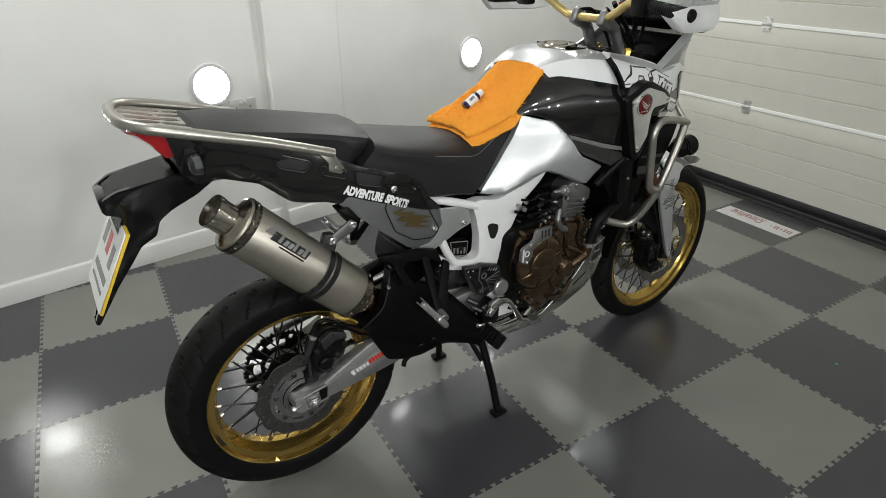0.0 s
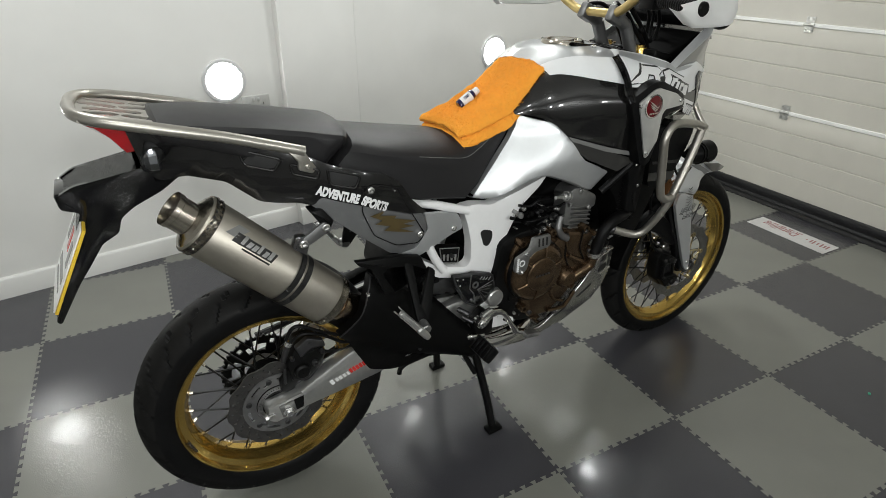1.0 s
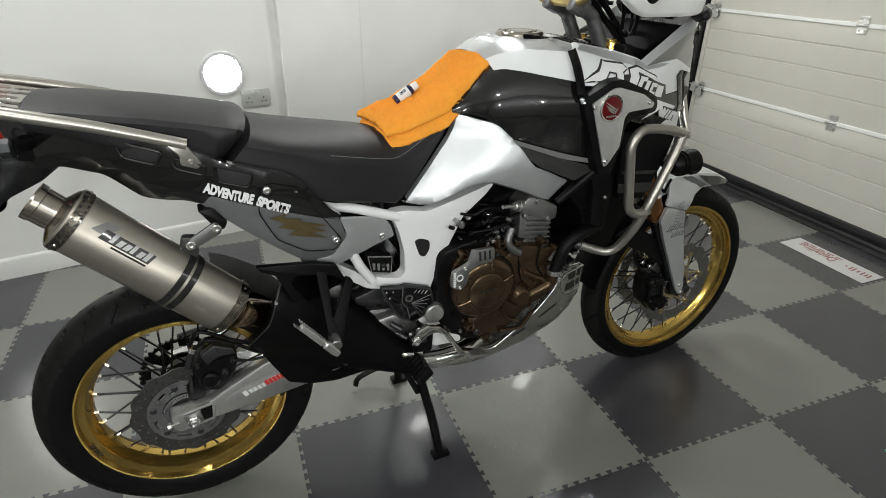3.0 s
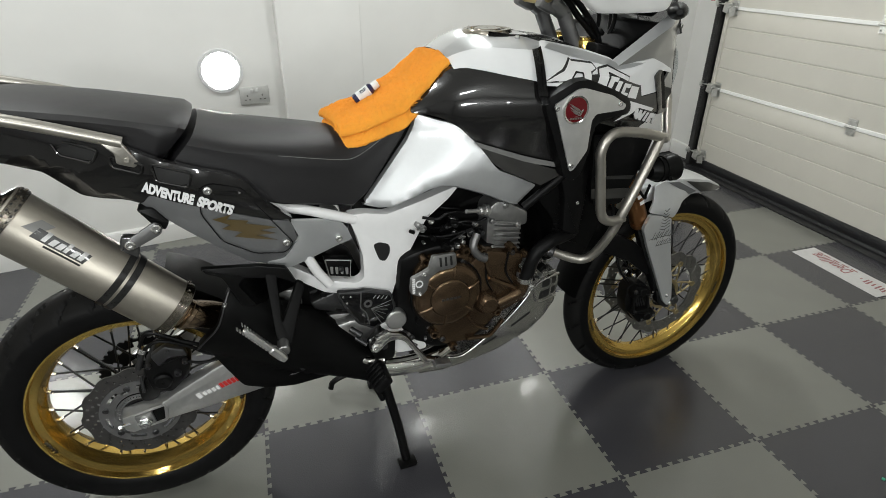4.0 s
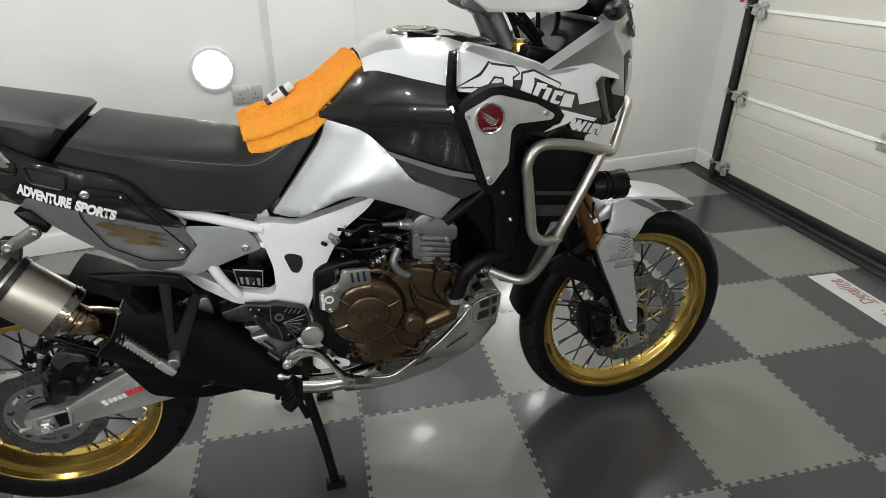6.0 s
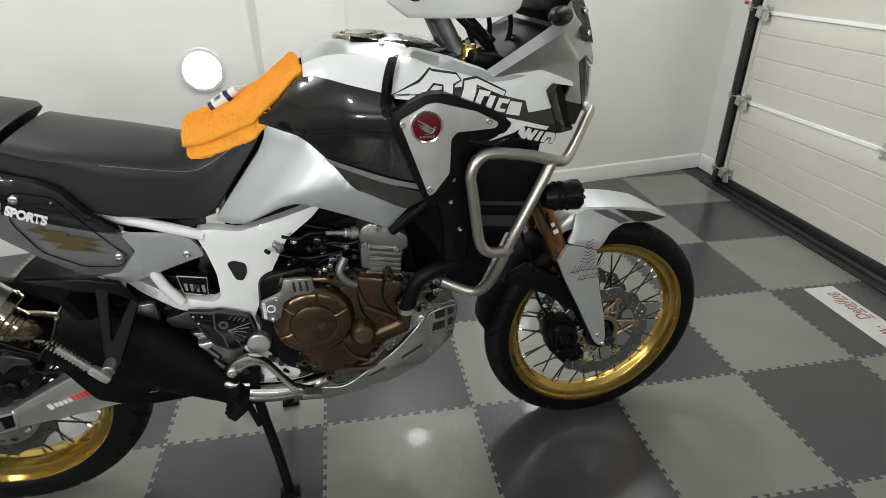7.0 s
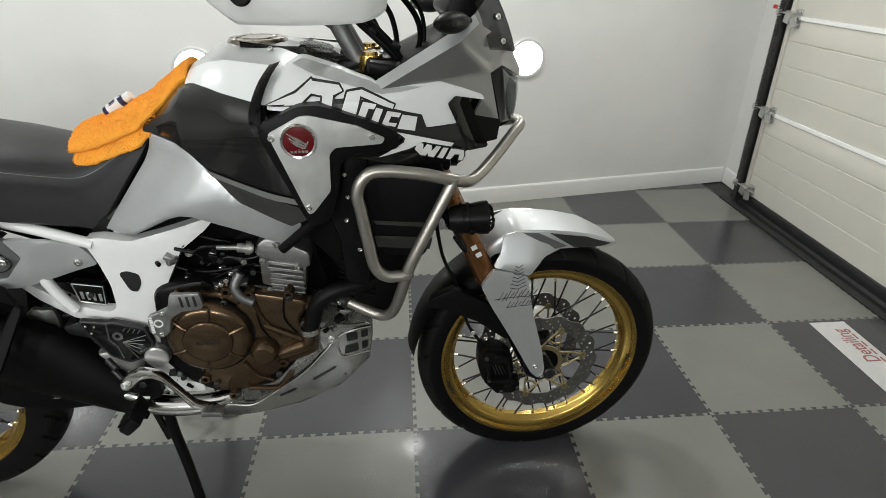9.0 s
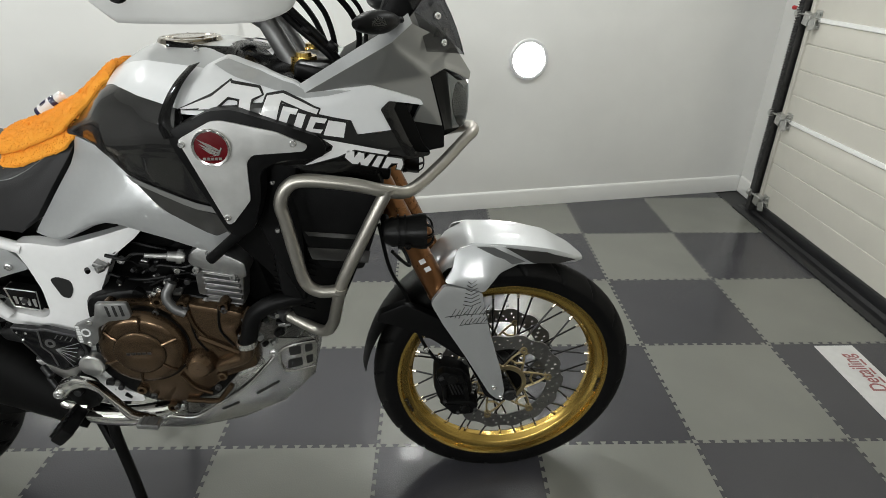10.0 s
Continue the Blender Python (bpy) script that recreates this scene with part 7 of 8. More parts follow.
# ---- nose: headlamp, screen ----
bm = bmesh.new()
nose_rows = [(1.345, 0.14, 1.02, 1.16), (1.40, 0.125, 1.015, 1.17), (1.445, 0.10, 1.02, 1.17), (1.485, 0.065, 1.03, 1.16), (1.505, 0.035, 1.04, 1.135), (1.512, 0.02, 1.06, 1.12)]
loops = []
for x, w, z0, z1 in nose_rows:
    zm = (z0 + z1) / 2
    loops.append([(x, -0.02 + sy * w, z) for sy, z in ((-0.75, z0), (-0.97, z0 * 0.7 + z1 * 0.3), (-1, zm), (-0.9, z1 * 0.75 + z0 * 0.25), (-0.6, z1), (0, z1 + 0.004), (0.6, z1), (0.9, z1 * 0.75 + z0 * 0.25), (1, zm), (0.97, z0 * 0.7 + z1 * 0.3), (0.75, z0), (0, z0 - 0.004))])
rings(bm, loops)
bmesh.ops.recalc_face_normals(bm, faces=bm.faces)
for f in bm.faces:
    if f.calc_center_median().z > 1.15:
        f.material_index = 1
nose = part("headlamp_housing", bm, [BLACK_GLOSS, UPPER_PAINT], bike, "grey and black nose round headlamp")


def lamp_skin(u0, u1, push, n=10):
    """Part of the bulged lamp face between its side edge (0) and the beak (1)."""
    top0, top1, low0, low1 = Vector((1.427, -0.146, 1.156)), Vector((1.511, -0.044, 1.127)), Vector((1.454, -0.133, 1.048)), Vector((1.503, -0.04, 1.03))
    mid = Vector((1.455, -0.120, 1.164)) - top0.lerp(top1, 0.33)
    bm = bmesh.new()
    loops = []
    for i in range(n + 1):
        u = u0 + (u1 - u0) * i / n
        a, b = top0.lerp(top1, u) + mid * max(0, 1 - abs(u - 0.33) / 0.33), low0.lerp(low1, u)
        loops.append([a.lerp(b, v) + Vector((0.5, -0.85, 0)) * push * math.sin(v * math.pi) ** 0.6 * math.sin((0.15 + 0.7 * u) * math.pi) for v in [j / n for j in range(n + 1)]])
    rings(bm, loops, close=False)
    bmesh.ops.recalc_face_normals(bm, faces=bm.faces)
    bmesh.ops.solidify(bm, geom=bm.faces[:], thickness=0.003)
    return bm


border = part("lamp_border", lamp_skin(0.0, 0.36, 0.004), BLACK_METAL, nose, "dark headlamp border")
twin(border, nose, MIRROR)
hl = part("headlamp", lamp_skin(0.36, 1.0, 0.016), LENS, nose, "clear headlamp lens")
twin(hl, nose, MIRROR)
part("reflector", lamp_skin(0.4, 0.97, 0.0, 6), ALU_CAST, nose, "bright reflector behind lens", smooth=False)
bm = bmesh.new()
loops = []
for k in range(12):
    u = k / 11
    z = 1.175 + 0.30 * u
    xf = 1.503 - 0.22 * u * u * 0.6 - 0.07 * u
    w = 0.145 - 0.03 * u
    loops.append([(xf - 0.085 * (abs(s) ** 2.2), -0.02 + s * w, z + 0.03 * abs(s)) for s in [j / 8 - 1 for j in range(17)]])
rings(bm, loops, close=False)
bmesh.ops.solidify(bm, geom=bm.faces[:], thickness=0.004)
scr = part("windscreen", bm, SMOKE, bike, "smoked windscreen")
for x, y, z in ((1.452, -0.12, 1.215), (1.44, -0.118, 1.262), (1.468, 0.08, 1.215)):
    bm = bmesh.new()
    bolt(bm, (x, y - 0.006, z), (0.5, -1, 0), 0.007, 0.005)
    part("bolt", bm, STEEL, scr)
bm = bmesh.new()
slab(bm, [(1.36, 1.235), (1.392, 1.262), (1.42, 1.30), (1.42, 1.40), (1.38, 1.36), (1.33, 1.27)], -0.125, 0.085, 0.008, 0.012)
part("instrument_pod", bm, BLACK_PLASTIC, bike, "black instrument pod behind screen")
bm = bmesh.new()
slab(bm, [(1.22, 1.165), (1.29, 1.20), (1.36, 1.23), (1.40, 1.22), (1.38, 1.10), (1.24, 1.08)], -0.165, 0.12, 0.008, 0.012)
part("cockpit_inner", bm, BLACK_MATT, bike, "black cockpit inner panel")
for s in (-1, 1):
    bm = bmesh.new()
    c0, c1 = Vector((1.372, -0.02 + s * 0.165, 1.262)), Vector((1.298, -0.02 + s * 0.265, 1.265))
    tube(bm, [c0.lerp(c1, k / 6) for k in range(7)], lambda u: 0.007 + 0.016 * math.sin(max(0, u - 0.1) / 0.9 * math.pi) ** 0.7, seg=16, flat=0.85)
    lp = part("front_indicator", bm, BLACK_PLASTIC, bike, "black teardrop front indicator")
    bm = bmesh.new()
    out = Vector((0.8, s * 0.6, 0))
    tube(bm, [c0.lerp(c1, 0.45 + 0.1 * k) + out * 0.011 for k in range(5)], lambda u: 0.004 + 0.009 * math.sin(u * math.pi) ** 0.7, seg=14)
    part("lens", bm, LENS, lp, "clear lens")

# ---- front fork, fender ----
FY = -0.03
fork_x = lambda z: 1.385 - 0.45 * (z - 0.78)
for s in (-1, 1):
    y = FY + s * 0.082
    bm = bmesh.new()
    cyl(bm, (fork_x(0.64), y, 0.64), (fork_x(1.145), y, 1.145), 0.0275, seg=28)
    ft = part("fork_tube", bm, FORK_GOLD, bike, "bronze anodised fork tube")
    bm = bmesh.new()
    lathe(bm, [(0, 0.0276), (0, 0.0295), (0.012, 0.0295), (0.012, 0.0276)], (0, 0, 0), 28, axis="z")
    sealr = part("dust_seal", bm, FORK_GOLD, ft)
    sealr.matrix_basis = Matrix.Translation((fork_x(0.645), y, 0.645)) @ Matrix.Rotation(radians(-24.2), 4, "Y")
    bm = bmesh.new()
    cyl(bm, (fork_x(0.33), y, 0.33), (fork_x(0.66), y, 0.66), 0.0225, seg=24)
    slab(bm, [(1.54, 0.40), (1.60, 0.375), (1.64, 0.36), (1.645, 0.325), (1.60, 0.31), (1.56, 0.335)], y - 0.024, y + 0.024, 0.006, 0.012)
    box(bm, (1.61, y, 0.35), (0.06, 0.045, 0.07), pose(0, 0, 0, 0, -27), bev=0.01)
    part("fork_leg", bm, BLACK_GLOSS, bike, "black lower fork leg")
bm = bmesh.new()
for k in range(2):
    box(bm, (fork_x(0.725) + 0.006 - k * 0.012, FY - 0.1105, 0.728 + k * 0.020), (0.014, 0.001, 0.012), pose(0, 0, 0, 0, -27))
part("sticker", bm, DECAL_WHITE, bike, "pale sticker shapes", smooth=False)
GUARDF = [(1.421, 0.648), (1.452, 0.685), (1.5, 0.672), (1.546, 0.655), (1.547, 0.635), (1.569, 0.533), (1.60, 0.42), (1.612, 0.355), (1.607, 0.328), (1.592, 0.33), (1.572, 0.352), (1.504, 0.485), (1.45, 0.585)]
gw = lambda x, z: 0.138 + 0.006 * math.exp(-((x - (1.50 + (0.6 - z) * 0.32)) / 0.03) ** 2) + 0.4 * max(0.0, 1.50 + (0.6 - z) * 0.32 - x)
bm = bmesh.new()
panel(bm, GUARDF, gw, 0.012, 0.004, 0.012, 0.008)
fg = part("fork_guard", bm, SILVER, bike, "silver fork guard")
twin(fg, bike, Matrix.Translation((0, 2 * FY, 0)) @ Matrix.Diagonal((1, -1, 1, 1)))
scratch = lambda x0, z0, x1, z1, r: tube(bm, [(x, -gw(x, z) - 0.0003, z) for x, z in ((x0, z0), ((x0 + x1) / 2, (z0 + z1) / 2), (x1, z1))], r, seg=5, steps=1)
bm = bmesh.new()
for k in range(7):
    w = 0.010 + 0.012 * (k / 6)
    scratch(1.520 - w, 0.690 - 0.010 * k, 1.518, 0.683 - 0.010 * k, 0.0011)
    scratch(1.518, 0.683 - 0.010 * k, 1.519 + w, 0.692 - 0.010 * k, 0.0011)
for k in range(10):
    scratch(1.468 + 0.010 * k, 0.600 - 0.003 * (k % 3), 1.482 + 0.010 * k, 0.622 - 0.005 * (k % 2), 0.0010)
for k in range(7):
    scratch(1.492 + 0.010 * k, 0.576 - 0.002 * (k % 3), 1.502 + 0.010 * k, 0.590 - 0.003 * (k % 2), 0.0010)
scratch(1.455, 0.605, 1.565, 0.598, 0.0009)
scratch(1.49, 0.575, 1.565, 0.571, 0.0009)
part("engraving", bm, DECAL_BLACK, fg, "fine dark engraved strokes")
for x, z in ((1.583, 0.372), (1.603, 0.336)):
    bm = bmesh.new()
    bolt(bm, (x, -gw(x, z) - 0.001, z), (0, -1, 0), 0.007, 0.004)
    part("bolt", bm, STEEL, fg)
# fender: an arched shell
bm = bmesh.new()
loops = []
ctrl_x = [1.43, 1.47, 1.52, 1.58, 1.65, 1.72, 1.78, 1.808]
ctrl_z = [0.70, 0.748, 0.774, 0.772, 0.762, 0.745, 0.714, 0.694]
ctrl_w = [0.055, 0.066, 0.074, 0.076, 0.074, 0.066, 0.045, 0.014]
ctrl_d = [0.04, 0.045, 0.055, 0.058, 0.05, 0.036, 0.018, 0.007]
for k in range(30):
    x = 1.43 + 0.378 * k / 29
    z, w, d = interp(x, ctrl_x, ctrl_z), interp(x, ctrl_x, ctrl_w), interp(x, ctrl_x, ctrl_d)
    row = []
    for s in [j / 10 - 1 for j in range(21)]:
        a = abs(s)
        drop = 0.12 * d * (a / 0.62) ** 2 if a < 0.62 else 0.12 * d + d * 0.88 * ((a - 0.62) / 0.38)
        yy = w * (a / 0.62) * 0.92 if a < 0.62 else w * (0.92 + 0.08 * min(1, (a - 0.62) / 0.15))
        row.append((x - 0.1 * drop, FY + math.copysign(yy, s), z - drop))
    loops.append(row)
rings(bm, loops, close=False)
bmesh.ops.recalc_face_normals(bm, faces=bm.faces)
bmesh.ops.solidify(bm, geom=bm.faces[:], thickness=0.003)
fend = part("front_fender", bm, SILVER, bike, "silver front fender with grey stripes")
SK1 = [(1.486, 0.757), (1.52, 0.766), (1.60, 0.76), (1.645, 0.722), (1.632, 0.712), (1.587, 0.7), (1.562, 0.676), (1.549, 0.657), (1.5, 0.674), (1.454, 0.688), (1.474, 0.715), (1.482, 0.745)]
skirt_w = lambda x, z: 0.103 + 0.036 * max(0, min(1, (0.765 - z) / 0.08)) * interp(x, [1.45, 1.56, 1.64], [1, 1, 0.1])
bm = bmesh.new()
panel(bm, SK1, skirt_w, 0.006, 0.004, 0.012, 0.008)
fs = part("fender_side", bm, SILVER, fend)
twin(fs, fend, Matrix.Translation((0, 2 * FY, 0)) @ Matrix.Diagonal((1, -1, 1, 1)))
fend_w = lambda x, z: -FY + interp(x, ctrl_x, ctrl_w) + 0.0025
for quad, mat in (([(1.53, 0.766), (1.572, 0.763), (1.648, 0.722), (1.618, 0.716)], MID_PAINT), ([(1.598, 0.762), (1.70, 0.742), (1.778, 0.708), (1.745, 0.707), (1.668, 0.716)], SHADE_PAINT)):
    bm = bmesh.new()
    panel(bm, quad, fend_w, 0.001, 0, 0.012, 0, lift=0.004)
    part("stripe", bm, mat, fend, "grey stripe")
bm = bmesh.new()
loops = []
for k in range(12):
    a = radians(122 + k * 4.4)
    r = 0.372
    loops.append([(FA.x + (r + 0.012 - 2.4 * y * y) * math.cos(a), FY + y, FA.z + (r + 0.012 - 2.4 * y * y) * math.sin(a)) for y in (-0.068, -0.05, -0.025, 0, 0.025, 0.05, 0.068)])
rings(bm, loops, close=False)
bmesh.ops.solidify(bm, geom=bm.faces[:], thickness=0.004)
part("rear_flap", bm, BLACK_PLASTIC, bike, "black flap behind front wheel")
bm = bmesh.new()
slab(bm, [(1.30, 0.60), (1.36, 0.625), (1.44, 0.58), (1.52, 0.50), (1.545, 0.46), (1.50, 0.455), (1.42, 0.52), (1.33, 0.565), (1.29, 0.575)], -0.125, -0.10, 0.004, 0.008)
part("fork_brace", bm, BLACK_PLASTIC, bike, "black fork brace")
bm = bmesh.new()
slab(bm, [(1.430, 0.425), (1.452, 0.438), (1.50, 0.425), (1.522, 0.40), (1.53, 0.345), (1.548, 0.32), (1.53, 0.288), (1.475, 0.287), (1.440, 0.325), (1.428, 0.37)], -0.128, -0.085, 0.006, 0.01)
fc = part("front_caliper", bm, BLACK_METAL, bike, "black radial brake caliper")
for outline in ([(1.432, 0.42), (1.455, 0.436), (1.505, 0.415), (1.512, 0.39), (1.47, 0.395), (1.445, 0.385)], [(1.44, 0.335), (1.47, 0.34), (1.53, 0.335), (1.545, 0.318), (1.528, 0.29), (1.478, 0.29)]):
    bm = bmesh.new()
    slab(bm, outline, -0.152, -0.12, 0.006, 0.008)
    part("caliper_body", bm, BLACK_METAL, fc)
for x0, z0, x1, z1 in ((1.452, 0.392, 1.458, 0.335), (1.505, 0.392, 1.515, 0.335)):
    bm = bmesh.new()
    cyl(bm, (x0, -0.140, z0), (x1, -0.140, z1), 0.006, seg=12)
    part("caliper_bridge", bm, BLACK_METAL, fc)
for k in range(4):
    bm = bmesh.new()
    cyl(bm, (1.464 + 0.009 * k, -0.134, 0.385 - 0.003 * k), (1.478 + 0.009 * k, -0.134, 0.345), 0.002, seg=6)
    part("pad_spring", bm, ALU_DARK, fc)
for x, z, r in ((1.474, 0.412, 0.015), (1.508, 0.31, 0.015), (1.445, 0.418, 0.007), (1.535, 0.308, 0.006), (1.49, 0.30, 0.006), (1.455, 0.34, 0.005)):
    bm = bmesh.new()
    cyl(bm, (x, -0.148, z), (x, -0.157, z), r, r * 0.9, 20, ch=0.0015)
    part("caliper_cap", bm, BLACK_METAL if r > 0.01 else ALU_DARK, fc)
bm = bmesh.new()
for k in range(5):
    box(bm, (1.53 + 0.002 * k, -0.1292, 0.345 + k * 0.010), (0.008, 0.001, 0.005), pose(0, 0, 0, 0, 8))
part("maker_mark", bm, DECAL_GREY, fc, "pale bars", smooth=False)
for x, z in ((1.41, 0.49), (1.445, 0.468)):
    bm = bmesh.new()
    bolt(bm, (x, -0.128, z), (0, -1, 0), 0.007, 0.005)
    part("bolt", bm, STEEL, fc)
bm = bmesh.new()
tube(bm, [(1.45, -0.11, 0.42), (1.40, -0.10, 0.50), (1.37, -0.10, 0.62), (1.33, -0.12, 0.72), (1.31, -0.13, 0.84)], 0.0045, seg=8)
part("brake_hose", bm, BLACK_PLASTIC, bike, "black brake hose")
bm = bmesh.new()
cyl(bm, (1.628, FY - 0.112, 0.337), (1.628, FY - 0.09, 0.337), 0.017, ch=0.002)
cyl(bm, (1.628, FY - 0.115, 0.337), (1.628, FY - 0.107, 0.337), 0.011, seg=6)
part("front_axle", bm, ALU_DARK, bike, "front axle end")
# fork clamps
for z in (0.97, 1.16):
    bm = bmesh.new()
    slab(bm, [(fork_x(z) - 0.045, z + 0.0), (fork_x(z) + 0.04, z - 0.018), (fork_x(z) + 0.045, z + 0.012), (fork_x(z) - 0.04, z + 0.03)], FY - 0.135, FY + 0.135, 0.006, 0.01)
    part("fork_clamp", bm, BLACK_METAL, bike)
bm = bmesh.new()
lathe(bm, [(-0.02, 0.002), (0.018, 0.002), (0.018, 0.014), (0.012, 0.016), (0.012, 0.025), (-0.006, 0.027), (-0.006, 0.02), (-0.02, 0.02)], (1.182, -0.098, 1.178), 24, axis="z", rfun=lambda a, h, r: 0.0015 * math.sin(a * 12) if r > 0.012 else 0)
fcap = part("fork_cap", bm, GOLD, bike, "gold fork adjuster cap")
twin(fcap, bike, Matrix.Translation((0, 0.13, 0)))

# ---- crash bars, fog lamps ----
bm = bmesh.new()
A = [(1.229, -0.275, 0.762), (1.190, -0.28, 0.766), (1.166, -0.28, 0.79), (1.155, -0.28, 0.85), (1.145, -0.28, 0.92), (1.140, -0.28, 0.955), (1.153, -0.279, 0.986), (1.185, -0.277, 1.0), (1.268, -0.270, 0.988), (1.335, -0.258, 0.968), (1.38, -0.225, 0.955), (1.44, -0.15, 0.975), (1.50, -0.075, 1.008), (1.522, -0.045, 1.018), (1.527, -0.02, 1.02)]
tube(bm, A, 0.0128, seg=16)
crash = part("crash_bar", bm, BARS, bike, "satin steel crash bar")
bm = bmesh.new()
tube(bm, [(1.335, -0.258, 0.968), (1.298, -0.268, 0.90), (1.24, -0.275, 0.785), (1.222, -0.262, 0.72), (1.205, -0.235, 0.655), (1.185, -0.218, 0.625), (1.155, -0.20, 0.622), (1.095, -0.177, 0.645)], 0.0128, seg=16)
cr2 = part("crash_bar_brace", bm, BARS, crash)
twin(crash, bike, Matrix.Translation((0, -0.04, 0)) @ Matrix.Diagonal((1, -1, 1, 1)))
twin(cr2, crash, Matrix.Translation((0, -0.04, 0)) @ Matrix.Diagonal((1, -1, 1, 1)))
for p in ((1.335, -0.258, 0.968), (1.232, -0.275, 0.764)):
    bm = bmesh.new()
    lathe(bm, [(-0.004, 0.0125), (-0.004, 0.0155), (0.004, 0.0155), (0.004, 0.0125)], p, 16, axis="z")
    part("weld", bm, BARS, crash)
bm = bmesh.new()
cyl(bm, (1.10, -0.185, 0.644), (1.075, -0.165, 0.653), 0.017, ch=0.003)
part("crash_bar_mount", bm, ALU_DARK, crash)
for s in (-1, 1):
    y = -0.02 + s * 0.222
    bm = bmesh.new()
    lathe(bm, [(-0.05, 0.002), (-0.05, 0.022), (-0.035, 0.03), (0.0, 0.032), (0.022, 0.036), (0.034, 0.036), (0.034, 0.03), (0.028, 0.028), (0.028, 0.002)], (1.376, y, 0.874), 28, axis="x")
    fog = part("fog_lamp", bm, BLACK_METAL, bike, "black round auxiliary lamp")
    bm = bmesh.new()
    lathe(bm, [(0.0275, 0.001), (0.031, 0.001), (0.029, 0.029), (0.0275, 0.029)], (1.376, y, 0.874), 28, axis="x")
    part("lens", bm, LENS, fog, "clear lens")
    bm = bmesh.new()
    for k in range(4):
        t = radians(45 * k)
        d = Vector((0, math.cos(t), math.sin(t)))
        c = Vector((1.404, y, 0.874))
        tube(bm, [c + d * 0.036, c + Vector((0.016, 0, 0)) + d * 0.02, c + Vector((0.018, 0, 0)) - d * 0.02, c - d * 0.036], 0.002, seg=6)
    lathe(bm, [(0.0, 0.031), (0.0, 0.0345), (0.004, 0.0345), (0.004, 0.031)], (1.352, y, 0.874), 28, axis="x")
    lathe(bm, [(0.0, 0.031), (0.0, 0.0345), (0.004, 0.0345), (0.004, 0.031)], (1.366, y, 0.874), 28, axis="x")
    bolt(bm, (1.372, y - 0.036, 0.858), (0, -1, 0), 0.006, 0.004)
    part("cage", bm, BLACK_METAL, fog, "black wire cage and fins")
    bm = bmesh.new()
    tube(bm, [(1.34, y, 0.83), (1.36, y + 0.03, 0.79), (1.375, y + 0.05, 0.77), (1.36, y + 0.07, 0.80), (1.32, y + 0.05, 0.86)], 0.004, seg=8)
    part("cable", bm, BLACK_PLASTIC, fog)
    bm = bmesh.new()
    cyl(bm, (1.33, y, 0.86), (1.325, y - s * 0.06, 0.88), 0.009)
    part("lamp_mount", bm, BLACK_METAL, fog)

